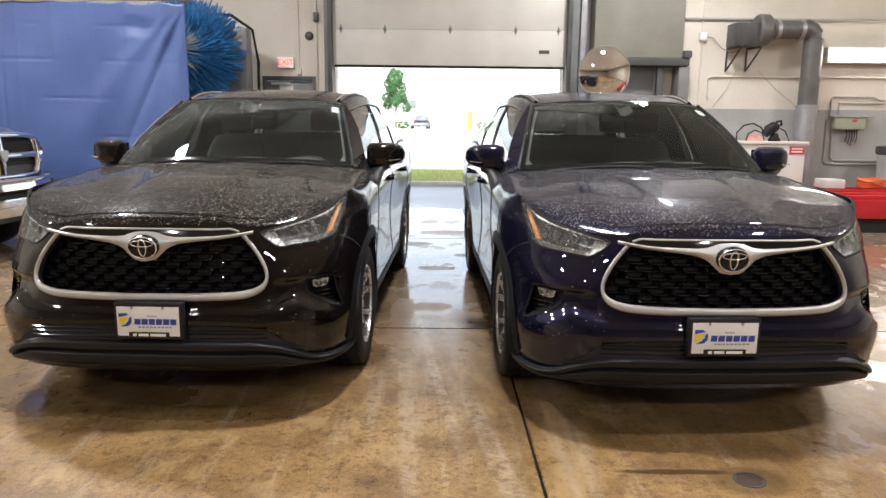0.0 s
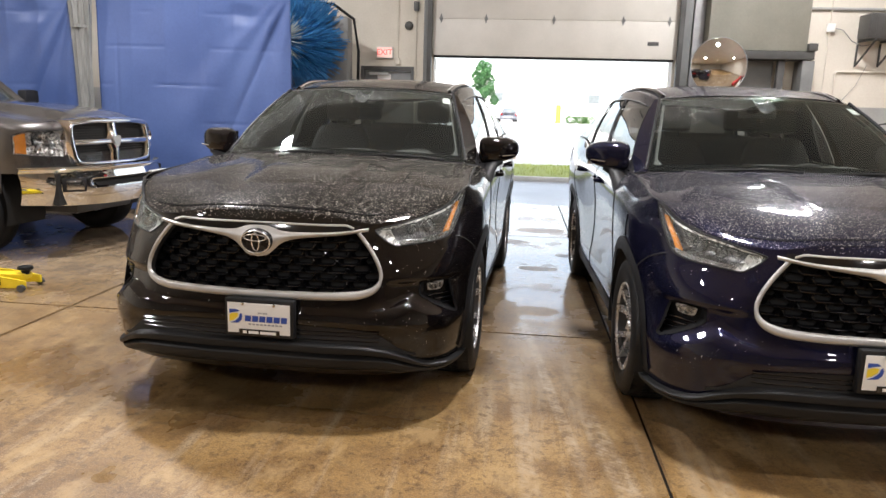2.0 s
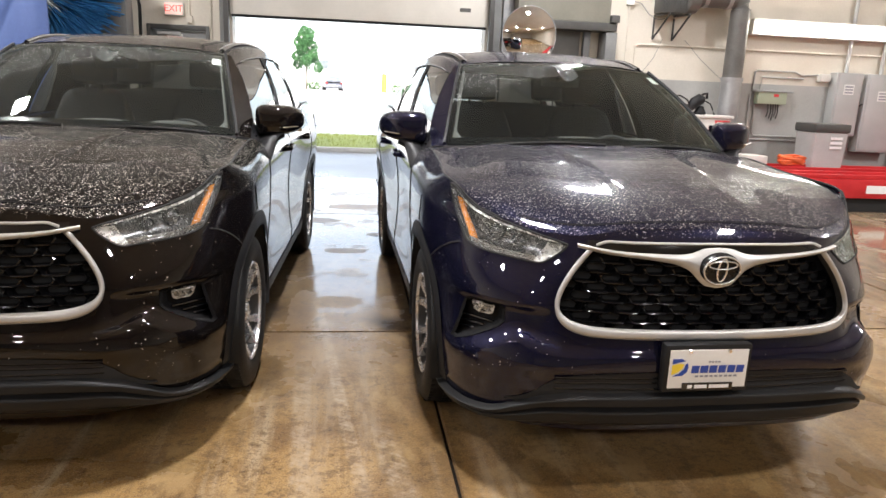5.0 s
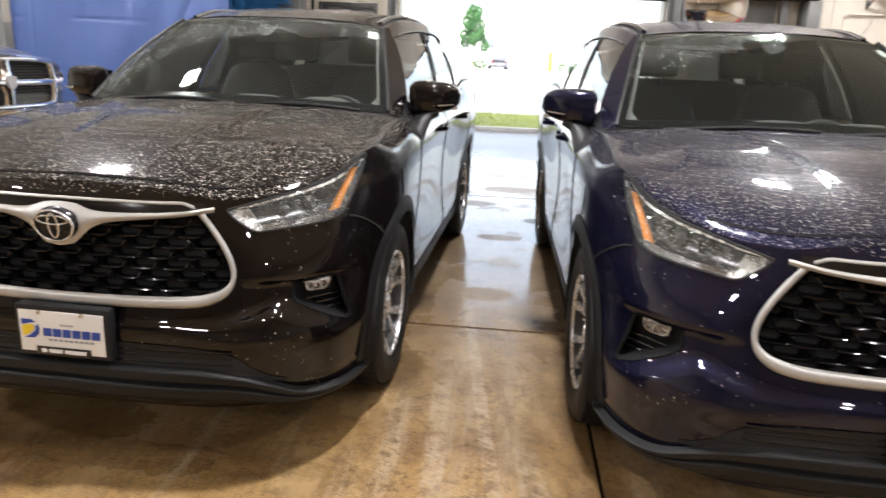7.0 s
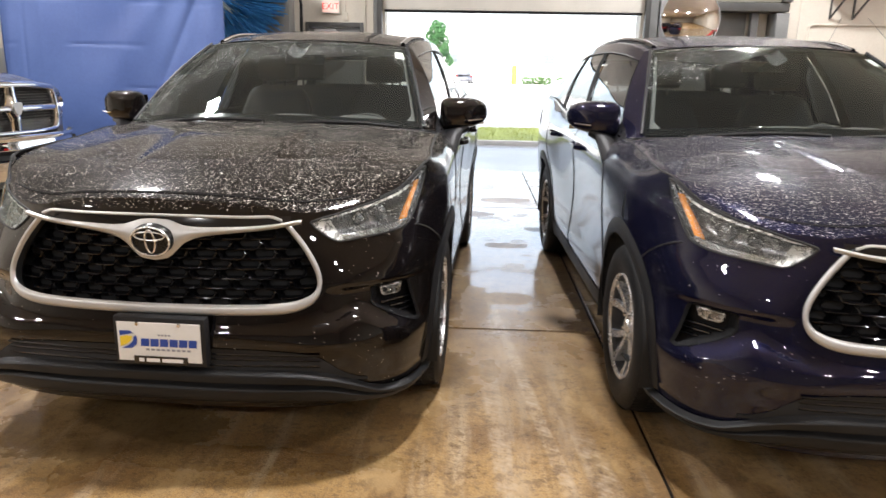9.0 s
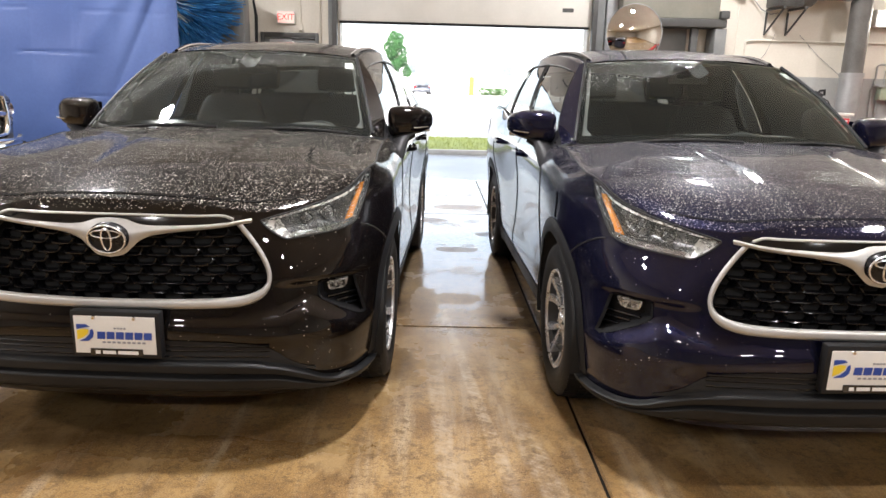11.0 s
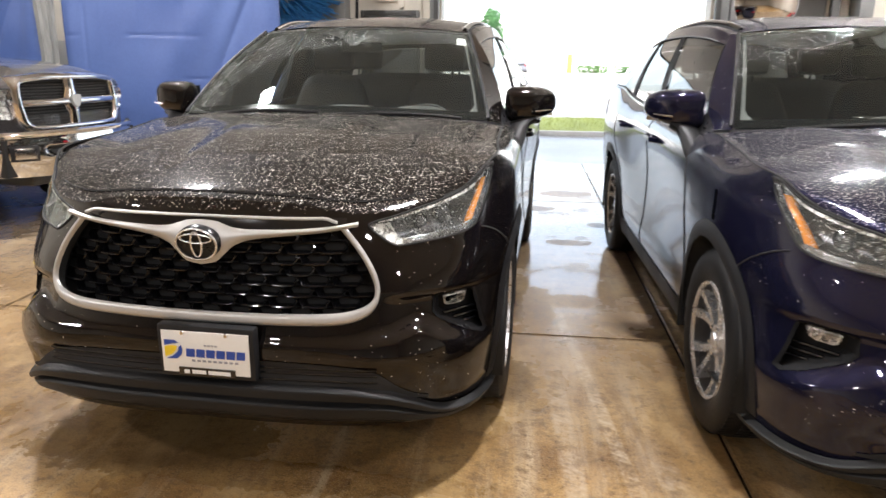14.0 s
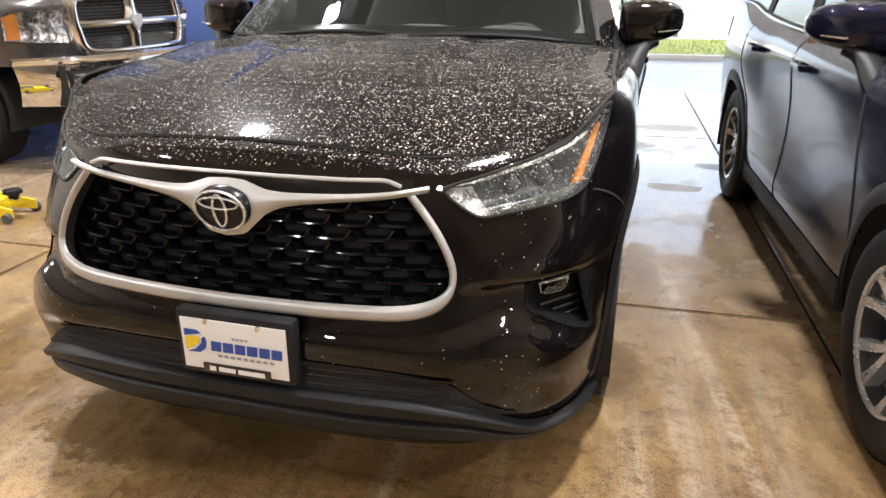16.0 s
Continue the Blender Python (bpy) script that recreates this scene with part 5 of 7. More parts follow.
def hull_point(kind, a, v):
    s = col_s(kind, a)
    zt = top_edge(s)
    zb = 0.25 if s < 1.6 else 0.27
    z = zb + (zt - zb) * v
    x, y = column(kind, a, z)
    # the fender rolls over towards its top edge
    t = max(0.0, (z - (zt - 0.15)) / 0.15)
    x -= 0.070 * t ** 2.6 * ramp(0.30, 0.85, x) * ramp(0.50, 1.05, y) * (1 - ramp(4.0, 4.9, y))
    return x, y, z


GRILLE = [(0.0, 0.628), (0.41, 0.630), (0.50, 0.642), (0.550, 0.668), (0.572, 0.712), (0.550, 0.785), (0.503, 0.862), (0.460, 0.920), (0.39, 0.948), (0.0, 0.952)]
FOG = [(0.738, 0.674), (0.750, 0.681), (0.835, 0.681), (0.852, 0.672), (0.870, 0.600), (0.892, 0.522), (0.882, 0.518), (0.752, 0.610), (0.739, 0.628)]
# headlamp outline as (distance round the nose, height)
LAMP_LOW = [(0.0, 0.922), (0.035, 0.897), (0.16, 0.853), (0.28, 0.857), (0.42, 0.861), (0.62, 0.868), (0.76, 0.886), (0.83, 0.925), (0.88, 0.968), (0.94, 1.020), (1.0, 1.078)]
LAMP_TOP = [(0.0, 0.924), (0.05, 0.933), (0.16, 0.946), (0.31, 0.965), (0.43, 0.978), (0.61, 1.000), (0.72, 1.018), (0.855, 1.052), (0.95, 1.078), (1.0, 1.082)]
LAMP_OUT = [(0.886, 0.76), (0.925, 0.83), (0.968, 0.88), (1.020, 0.94), (1.078, 1.0)]
LAMP_A = math.asin((0.526 / 0.961) ** (2.35 / 2))
LAMP_B = LAMP_A + 0.76 * (math.acos((1 - 0.660 / CORNER) ** (2.32 / 2)) - LAMP_A)


def lamp_point(u, z, off=0.0):
    """u: 0 at the inner tip of the lamp, 1 at its rear end."""
    k = LAMP_A + (LAMP_B - LAMP_A) * u
    e = 0.01
    p, q, r = (Vector((*column("f", k + d, z + h), z + h)) for d, h in ((0, 0), (e, 0), (0, e)))
    n = (r - p).cross(q - p).normalized()
    if n.y > 0 and n.x < 0.3:
        n = -n
    return p + n * off


def lamp_share(k):
    return (k - LAMP_A) / (LAMP_B - LAMP_A)


def in_lamp(k, z):
    u = lamp_share(k)
    return 0.0 < u < 1.0 and spl(LAMP_LOW, u) < z < spl(LAMP_TOP, u)


def hood_z(y):
    """Height of the bonnet along its centre line."""
    return spl([(0.08, 0.985), (0.14, 1.020), (0.25, 1.062), (0.45, 1.108), (0.75, 1.148), (1.05, 1.178), (1.35, 1.200)], y)


def make_body(car, paint):
    s, nv = Soup(), 84
    for side in (1, -1):
        base = len(s.v)
        for kind, a in COLS:
            for j in range(nv + 1):
                x, y, z = hull_point(kind, a, j / nv)
                for cy in (FRONT_AXLE, REAR_AXLE):
                    d = math.hypot(y - cy, z - HUB_Z)
                    if x > 0.5 and ARCH_R - 0.022 < d < ARCH_R + 0.012:
                        y, z = cy + (y - cy) * ARCH_R / d, HUB_Z + (z - HUB_Z) * ARCH_R / d
                if kind == "f" and z > 0.82:
                    # rows and columns that pass close to the lamp's outline are laid on it
                    u = lamp_share(a)
                    if 0.0 < u < 1.03:
                        for edge in (spl(LAMP_LOW, u), spl(LAMP_TOP, u)):
                            if abs(z - edge) < 0.0046 and u < 1.0:
                                z = edge
                                x, y = column(kind, a, z)
                        k = LAMP_A + (LAMP_B - LAMP_A) * spl(LAMP_OUT, z)
                        if 0.89 < z < 1.07 and abs(a - k) < 0.0085:
                            x, y = column(kind, k, z)
                s.v.append((side * x, y, z))
        for i in range(len(COLS) - 1):
            for j in range(nv):
                q = [base + i * (nv + 1) + j, base + (i + 1) * (nv + 1) + j, base + (i + 1) * (nv + 1) + j + 1, base + i * (nv + 1) + j + 1]
                x, y, z = (sum(abs(s.v[k][m]) for k in q) / 4 for m in range(3))
                if x > 0.5 and min(math.hypot(y - FRONT_AXLE, z - HUB_Z), math.hypot(y - REAR_AXLE, z - HUB_Z)) < ARCH_R - 0.004:
                    continue
                if y < 0.4 and inside(GRILLE, x, z) and x < 0.585:
                    continue
                if (COLS[i][0] == "f" and in_lamp((COLS[i][1] + COLS[i + 1][1]) / 2, z)) or (y < 0.5 and inside(FOG, x, z)):
                    continue
                s.f.append(tuple(q) if side > 0 else tuple(q[::-1]))
    return part("body", s, paint, car)


def hood_edge():
    """The line where bonnet and fender meet, nose to cowl, for one side."""
    pts = []
    for kind, a in COLS:
        if kind == "r":
            break
        x, y, z = hull_point(kind, a, 1.0)
        if y > 1.42:
            break
        pts.append((x, y, z))
    return pts


def make_hood(car, paint):
    edge = hood_edge()
    m = len(edge) - 1

    def along(t):
        k = min(m - 1, int(t * m))
        return lerp(edge[k], edge[k + 1], t * m - k)

    def fn(u, v):
        # v runs back, u across; the front row follows the nose line
        x0 = 2 * u - 1
        ax = abs(x0)
        t0 = 0.50 * ax ** 1.0
        ex = along(0.50 + 0.496 * v)
        # across: from the centre line to the edge at the same v
        yc = 0.098 + (1.265 - 0.098) * v
        ye = ex[1]
        fx, fyy, fz = along(t0)
        w0 = (1 - v) ** 3
        x = ex[0] * ax * (1 - w0) + fx * w0
        y = (yc + (ye - yc) * ax ** 2.2) * (1 - w0) + fyy * w0
        crown = hood_z(yc)
        z = crown - (crown - ex[2]) * ax ** 2.5
        ridge = 0.40 + 0.10 * v
        inner = 0.15 + 0.20 * v
        z += ramp(0.06, 0.40, v) * (0.008 * hump((ax - ridge - 0.12) / 0.24) + 0.010 * (1 - ramp(inner - 0.02, inner + 0.055, ax)))
        z = z * (1 - w0) + fz * w0
        drop = 0.004
        return ((1 if x0 >= 0 else -1) * x, y, z - drop * (1 if ax > 0.999 else 0) + (0.002 if v > 1e-6 else 0.0))

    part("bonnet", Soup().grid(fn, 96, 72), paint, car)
    # seam at its front edge
    def seam(u):
        # the shut line keeps a steady distance behind the nose
        goal, lo, hi = 0.160 + 0.33 * abs(2 * u - 1) ** 2.2, 0.0, 0.6
        for _ in range(24):
            half = (lo + hi) / 2
            lo, hi = (half, hi) if fn(u, half)[1] < goal else (lo, half)
        return fn(u, hi)

    line = [seam(0.12 + 0.76 * k / 60) for k in range(61)]
    part("bonnet_seam", Soup().tube([(x, y - 0.001, z + 0.001) for x, y, z in line], 0.0030, 5), M["under"], car, "dark shut line")
    part("bonnet_lip", Soup().tube([(x, y + 0.005, z + 0.0035) for x, y, z in line], 0.0022, 5), paint, car)
    for sd in (1, -1):
        part("bonnet_gap", Soup().tube([(sd * (p[0] - 0.002), p[1], p[2] + 0.0005) for p in edge[46:]], 0.0045, 5), M["under"], car, "dark shut line")


WS_BASE = lambda u: (0.80 * u, 1.235 + 0.215 * abs(u) ** 2.2, 1.198 - 0.034 * abs(u) ** 2)
WS_HEAD = lambda u: (0.615 * u, 2.03 + 0.10 * abs(u) ** 2.2, 1.632 - 0.028 * abs(u) ** 2)


def screen_point(u, v, off=0.0):
    p, q = Vector(WS_BASE(u)), Vector(WS_HEAD(u))
    w = p.lerp(q, v) + Vector((0, -0.46, 0.88)) * (0.030 * math.sin(math.pi * v) + off)
    return tuple(w)


def belt(u):
    y = 1.56 + 3.10 * u
    z = top_edge(0.92 + y)
    x = hull_side_top(y)
    return Vector((x - 0.004, y, z))


def hull_side_top(y):
    z = top_edge(0.92 + y)
    return side_x(y, z) - 0.070 * (1 - ramp(4.0, 4.9, y))


def gutter(u):
    y = 2.17 + 2.25 * u
    z = spl([(2.17, 1.598), (2.5, 1.648), (3.0, 1.676), (3.5, 1.672), (4.0, 1.640), (4.42, 1.575)], y)
    x = spl([(2.17, 0.632), (2.6, 0.655), (3.2, 0.660), (3.9, 0.635), (4.42, 0.590)], y)
    return Vector((x, y, z))


def house(u, v, side, off=0.0):
    """A point on the side of the cabin: u back along it, v from belt to roof."""
    p = belt(u).lerp(gutter(u), v)
    p += Vector((0.93, 0, 0.35)) * (0.028 * math.sin(math.pi * v) + off)
    return (side * p.x, p.y, p.z)


def make_cabin(car, paint, rails, screen):
    part("windscreen", Soup().grid(lambda u, v: screen_point((2 * u - 1) * 0.985, 0.01 + 0.98 * v), 40, 24), M[screen], car, "wet windscreen with wiped fans", fix=False, away=(0, 2.6, 0.9)).visible_shadow = False
    # dark band round the glass
    part("screen_border", Soup().grid(lambda u, v: screen_point((2 * u - 1) * 0.97, 0.955 + 0.04 * v, -0.004), 30, 2), M["gloss_black"], car)
    part("screen_border", Soup().grid(lambda u, v: screen_point((2 * u - 1) * 0.97, 0.005 + 0.075 * v, -0.004), 30, 2), M["gloss_black"], car)
    for sd in (1, -1):
        part("screen_border", Soup().grid(lambda u, v: screen_point(sd * (0.955 + 0.028 * u), 0.02 + 0.96 * v, -0.004), 2, 20), M["gloss_black"], car)
    part("mirror_shroud", Soup().grid(lambda u, v: screen_point((2 * u - 1) * 0.085, 0.80 + 0.17 * v, -0.005 - 0.035 * math.sin(math.pi * u)), 10, 6), M["interior"], car)
    part("inspection_sticker", Soup().grid(lambda u, v: screen_point(0.865 + 0.075 * u, 0.80 + 0.10 * v, -0.004), 4, 3), M["plate_white"], car, "small white sticker")

    def roof(u, v):
        x0 = 2 * u - 1
        ax = abs(x0)
        g = gutter(v)
        yc = 2.03 + (4.62 - 2.03) * v
        zc = spl([(2.03, 1.634), (2.3, 1.688), (2.7, 1.722), (3.2, 1.732), (3.8, 1.718), (4.3, 1.672), (4.62, 1.625)], yc)
        x, y = g.x * x0, yc + (g.y - yc) * ax ** 2.4
        z = zc - (zc - g.z) * ax ** 3.0
        return (x, y, z)

    part("roof", Soup().grid(roof, 48, 48), paint, car)
    for sd in (1, -1):
        # A pillar between windscreen and side glass
        part("front_pillar", Soup().grid(lambda u, v: lerp(screen_point(sd * 0.985, v, 0.001), house(0.0, v, sd, 0.002), u), 4, 24), paint, car)
        part("pillar_trim", Soup().tube([lerp(screen_point(sd * 0.985, v, 0.004), house(0.0, v, sd, 0.004), 0.08) for v in np.linspace(0.02, 1, 20)], 0.009, 6), M["plastic"], car)
        for name, u0, u1, mat in (("window_pillar", 0.0, 0.010, "void"), ("window_pillar", 0.335, 0.385, "void"), ("window_pillar", 0.66, 0.70, "void"), ("rear_pillar", 0.90, 1.0, None)):
            part(name, Soup().grid(lambda u, v: house(u0 + (u1 - u0) * u, v, sd, 0.0), 4, 16), M[mat] if mat else paint, car)
        for u0, u1, gl in ((0.010, 0.335, "front_glass"), (0.385, 0.66, "side_glass"), (0.70, 0.90, "side_glass")):
            part("side_window", Soup().grid(lambda u, v: house(u0 + (u1 - u0) * u, 0.04 + 0.84 * v, sd, -0.006), 10, 10), M[gl], car, fix=False, away=(0, 2.8, 1.0)).visible_shadow = False
        part("window_header", Soup().grid(lambda u, v: house(u, 0.87 + 0.13 * v, sd, 0.001), 40, 4), paint, car)
        part("belt_trim", Soup().tube([house(u, 0.015, sd, 0.006) for u in np.linspace(0.0, 0.93, 40)], 0.009, 6, flat=(0.6, 1)), M["gloss_black"], car, "black belt strip")
        part("window_strip", Soup().tube([house(u, 0.875, sd, 0.004) for u in np.linspace(0.05, 0.88, 40)], 0.0040, 6, flat=(0.6, 1)), M["mid_steel"], car, "thin grey strip")
        part("pillar_lining", Soup().grid(lambda u, v: screen_point(sd * (0.930 + 0.030 * u - 0.05 * hump(v / 0.12) * (1 - u)), 0.07 + 0.88 * v, -0.022 - 0.02 * u), 3, 24), M["dash_grey"], car, "pale inner pillar trim")
        part("window_seal", Soup().grid(lambda u, v: house(u, 0.02 + 0.035 * v, sd, 0.001), 40, 2), M["rubber"], car)
        part("roof_ditch", Soup().tube([roof((1 + sd * 0.93) / 2, v) for v in np.linspace(0.02, 0.98, 24)], 0.006, 5), M["under"], car)
        if rails:
            pts = [Vector(roof((1 + sd * 0.90) / 2, v)) for v in np.linspace(0.03, 0.90, 26)]
            pts = [p + Vector((0, 0, 0.003 + 0.007 * ramp(0, 0.16, i / 25) * (1 - ramp(0.86, 1, i / 25)))) for i, p in enumerate(pts)]
            part("roof_rail", Soup().tube(pts, 0.017, 8, flat=(0.9, 0.8)), M["gloss_black"], car, "black roof rail")
            part("rail_edge", Soup().tube([p + Vector((-sd * 0.013, -0.004, 0.008)) for p in pts], 0.0035, 6), M["satin_chrome"], car, "thin bright rail edge")
    # rear glass and tailgate upper
    def back(u, v):
        x0 = 2 * u - 1
        lo = Vector((0.80 * x0, 4.86 - 0.14 * abs(x0) ** 2.5, 1.22))
        hi = Vector(roof(u, 1.0))
        p = lo.lerp(hi, v)
        return (p.x, p.y + 0.03 * math.sin(math.pi * v), p.z)

    part("rear_window", Soup().grid(lambda u, v: back(0.08 + 0.84 * u, 0.12 + 0.74 * v), 16, 10), M["side_glass"], car, fix=False, away=(0, 2.8, 1.0)).visible_shadow = False
    part("tailgate_frame", Soup().grid(back, 24, 16, keep=lambda u, v: not (0.08 < u < 0.92 and 0.12 < v < 0.86)), paint, car)
    part("cowl", Soup().grid(lambda u, v: lerp((0.80 * (2 * u - 1), 1.15 + 0.25 * abs(2 * u - 1) ** 2.2, 1.175 - 0.035 * abs(2 * u - 1) ** 2), Vector(WS_BASE(2 * u - 1)) + Vector((0, 0.03, 0.008)), v), 30, 4), M["plastic"], car, "black cowl panel")
    for sd in (1, -1):
        part("cowl_corner", Soup().grid(lambda u, v: (lambda y: lerp((sd * (hull_side_top(y) + 0.002), y, top_edge(0.92 + y) - 0.001), (sd * 0.74, y - 0.03, 1.150), v))(1.34 + 0.30 * u), 8, 6), M["plastic"], car, "black cowl corner")
    for cx, dx in ((-0.60, 0.62), (0.10, 0.58)):
        arm = [Vector(screen_point(cx / 0.8 + dx * t / 0.8 * 0.98, -0.015 + 0.03 * math.sin(2.6 * t), 0.010)) for t in np.linspace(0, 1, 14)]
        part("wiper", Soup().tube(arm, 0.009, 6), M["rubber"], car, "black wiper blade")


def make_front(car, plate_x):
    full = GRILLE + [(-x, z) for x, z in GRILLE[-2:0:-1]]
    # recessed back of the grille
    part("grille_back", Soup().grid(lambda u, v: (lambda x, z: (x, front_y(x, z) + 0.055, z))((2 * u - 1) * 0.61, 0.61 + 0.35 * v), 40, 10), M["under"], car)
    mesh = Soup()
    cw, ch = 0.104, 0.038
    for r in range(9):
        for c in range(-8, 9):
            cx, cz = (c + (0.5 if r % 2 else 0)) * cw, 0.645 + r * ch * 0.92
            if not inside(full, cx * 1.03, cz) or not inside(full, cx * 1.03, cz + 0.012):
                continue
            hexa = [(-0.5, 0), (-0.38, 0.5), (0.38, 0.5), (0.5, 0), (0.38, -0.5), (-0.38, -0.5)]
            out, mid, inn = [], [], []
            for hx, hz in hexa:
                for lst, k, o in ((out, 1.0, 0.022), (mid, 0.90, 0.018), (inn, 0.66, 0.050)):
                    x, z = cx + hx * cw * k, cz + hz * ch * k - (0.004 if lst is inn else 0)
                    lst.append((x, front_y(x, z) + o, z))
            verts = out + mid + inn
            mesh.add(verts, [(i, (i + 1) % 6, 6 + (i + 1) % 6, 6 + i) for i in range(6)] + [(6 + i, 6 + (i + 1) % 6, 12 + (i + 1) % 6, 12 + i) for i in range(6)])
    # each cell's lower edge is a rounded slat
    for r in range(9):
        for c in range(-8, 9):
            cx, cz = (c + (0.5 if r % 2 else 0)) * cw, 0.645 + r * ch * 0.92 - 0.5 * ch
            if inside(full, cx * 1.06, cz - 0.012) and inside(full, cx * 1.06, cz + 0.03):
                mesh.tube([(cx + hx * cw, front_y(cx + hx * cw, cz) + o, cz + dz) for hx, o, dz in ((-0.40, 0.024, 0.001), (-0.30, 0.017, 0.0), (0.0, 0.0155, 0.0), (0.30, 0.017, 0.0), (0.40, 0.024, 0.001))], lambda t: 0.0028 + 0.0024 * math.sin(math.pi * t), 8, flat=(1.0, 0.9))
    part("grille_mesh", mesh, M["grille_black"], car, "gloss black honeycomb", smooth=25)
    # bright frame along sides and bottom
    def curve(pts, per=10):
        tx, tz = [(i, p[0]) for i, p in enumerate(pts)], [(i, p[1]) for i, p in enumerate(pts)]
        return [(spl(tx, t), spl(tz, t)) for t in np.linspace(0, len(pts) - 1, per * (len(pts) - 1) + 1)]

    half = curve([(0.472, 0.914), (0.520, 0.858), (0.570, 0.782), (0.594, 0.712), (0.572, 0.664), (0.520, 0.640), (0.43, 0.629), (0.0, 0.624)])
    for _ in range(24):
        half = [half[0]] + [((a[0] + 2 * b[0] + c[0]) / 4, (a[1] + 2 * b[1] + c[1]) / 4) for a, b, c in zip(half, half[1:], half[2:])] + [half[-1]]
    half = [(0.957 * x, z) for x, z in half]
    path = half + [(-x, z) for x, z in half[-2::-1]]
    last = len(path) - 1

    def band(inset, wide, lift, nv):
        """A strip along the frame's line: wide(z) to each side of it, pushed inwards by inset."""
        def fn(u, v):
            k = min(last, round(u * last))
            (ax, az), (bx, bz) = path[max(0, k - 1)], path[min(last, k + 1)]
            ln = math.hypot(bx - ax, bz - az)
            nx, nz = (bz - az) / ln, -(bx - ax) / ln
            x, z = path[k]
            w = inset(z) + wide(z) * (2 * v - 1)
            px, pz = x - nx * w, z - nz * w
            return front(px, pz, lift(x, 2 * v - 1))
        return Soup().grid(fn, last, nv)

    flatness = lambda x, q: 0.006 + 0.016 * ramp(0.30, 0.56, abs(x)) + 0.013 * (1 - abs(q) ** 4)
    part("grille_frame", band(lambda z: 0.0, lambda z: 0.0085 + 0.0105 * (1 - ramp(0.632, 0.70, z)), flatness, 10), M["satin_chrome"], car, "satin silver grille frame")
    part("frame_back", band(lambda z: 0.0, lambda z: 0.0085 + 0.0105 * (1 - ramp(0.632, 0.70, z)), lambda x, q: flatness(x, 1) - 0.03 * (1 - abs(q)), 2), M["under"], car)
    # black strip stands for shade inside the opening, covers the body's cut edge
    part("grille_shade_band", band(lambda z: 0.020, lambda z: 0.020, lambda x, q: -0.012 - 0.022 * abs(q + 1) / 2, 3), M["void"], car, "black band for the shade inside the grille")
    # wing bar that dips round the badge
    low = [(0.0, 0.797), (0.05, 0.806), (0.085, 0.834), (0.115, 0.860), (0.17, 0.880), (0.28, 0.893), (0.42, 0.903), (0.515, 0.915)]
    upp = [(0.0, 0.938), (0.05, 0.935), (0.085, 0.925), (0.115, 0.917), (0.17, 0.913), (0.28, 0.914), (0.42, 0.919), (0.515, 0.930)]

    def wing(u, v):
        x0 = 2 * u - 1
        x = 0.492 * x0
        a, b = spl(low, abs(x) / 0.955), spl(upp, abs(x) / 0.955)
        return front(x, a + (b - a) * v, 0.006 + 0.024 * ramp(0.30, 0.48, abs(x)) + 0.020 * math.sin(math.pi * (0.08 + 0.84 * v)) ** 0.7)

    part("wing_bar", Soup().grid(wing, 100, 8), M["satin_chrome"], car, "satin silver wing bar")
    part("top_bar", Soup().tube([front(x, 0.950 - 0.006 * (x / 0.42) ** 2 - 0.016 * ramp(0.39, 0.445, abs(x)), 0.006 + 0.022 * ramp(0.30, 0.44, abs(x))) for x in np.linspace(-0.432, 0.432, 60)], 0.0055, 6), M["satin_chrome"], car, "thin silver strip")
    part("upper_gap", Soup().grid(lambda u, v: front((2 * u - 1) * 0.46, 0.912 + 0.036 * v, 0.001), 40, 3), M["gloss_black"], car)
    # badge of ovals
    c = Vector(front(0, 0.866, 0.034))
    bd = part("badge", Soup().lathe([(0.0, -0.006), (0.070, -0.004), (0.076, 0.006), (0.076, 0.02)], 40, "y"), M["badge_black"], car, "black oval badge")
    bd.matrix_basis = Matrix.Translation(c) @ pose(0, 0, 0, 8) @ Matrix.Diagonal((1, 1, 0.76, 1))
    for rx, rz, cz, r in ((0.069, 0.069, 0.0, 0.0040), (0.054, 0.0200, 0.026, 0.0036), (0.0175, 0.056, 0.0, 0.0036)):
        part("badge_oval", Soup().tube([(rx * math.cos(a), -0.010, cz + rz * math.sin(a)) for a in np.linspace(0, 2 * math.pi, 48, endpoint=False)], r, 8, closed=True, up=(0, 1, 0)), M["badge_chrome"], bd, "chrome oval")
    # lower intake, fog lamps, lip
    part("lower_intake", Soup().grid(lambda u, v: front((2 * u - 1) * 0.735, (0.40 - 0.05 * abs(2 * u - 1) ** 3) + (0.095 - 0.085 * ramp(0.72, 1.0, abs(2 * u - 1))) * v, 0.003), 60, 4), M["under"], car, "black lower intake")
    for k in range(3):
        z = 0.428 + 0.022 * k
        part("intake_slat", Soup().tube([front(x, z, 0.006) for x in np.linspace(-0.58, 0.58, 30)], 0.0040, 5), M["gloss_black"], car)

    def lip(u, v):
        x0 = 2 * u - 1
        ax = abs(x0)
        x = 0.912 * x0
        zt = spl([(0.0, 0.418), (0.55, 0.415), (0.66, 0.402), (0.76, 0.360), (0.86, 0.305), (1.0, 0.268)], ax)
        zb = spl([(0.0, 0.292), (0.60, 0.290), (0.80, 0.262), (0.92, 0.240), (1.0, 0.228)], ax)
        z = zt + (zb - zt) * v
        return front(x, z, 0.004 + 0.030 * ramp(0.0, 0.10, v) * (1 - ramp(0.30, 0.40, v)) + 0.024 * ramp(0.42, 0.56, v) * (1 - 0.5 * ramp(0.8, 1.0, v)))

    part("front_lip", Soup().grid(lip, 100, 36), M["lip"], car, "dark grey lower lip")
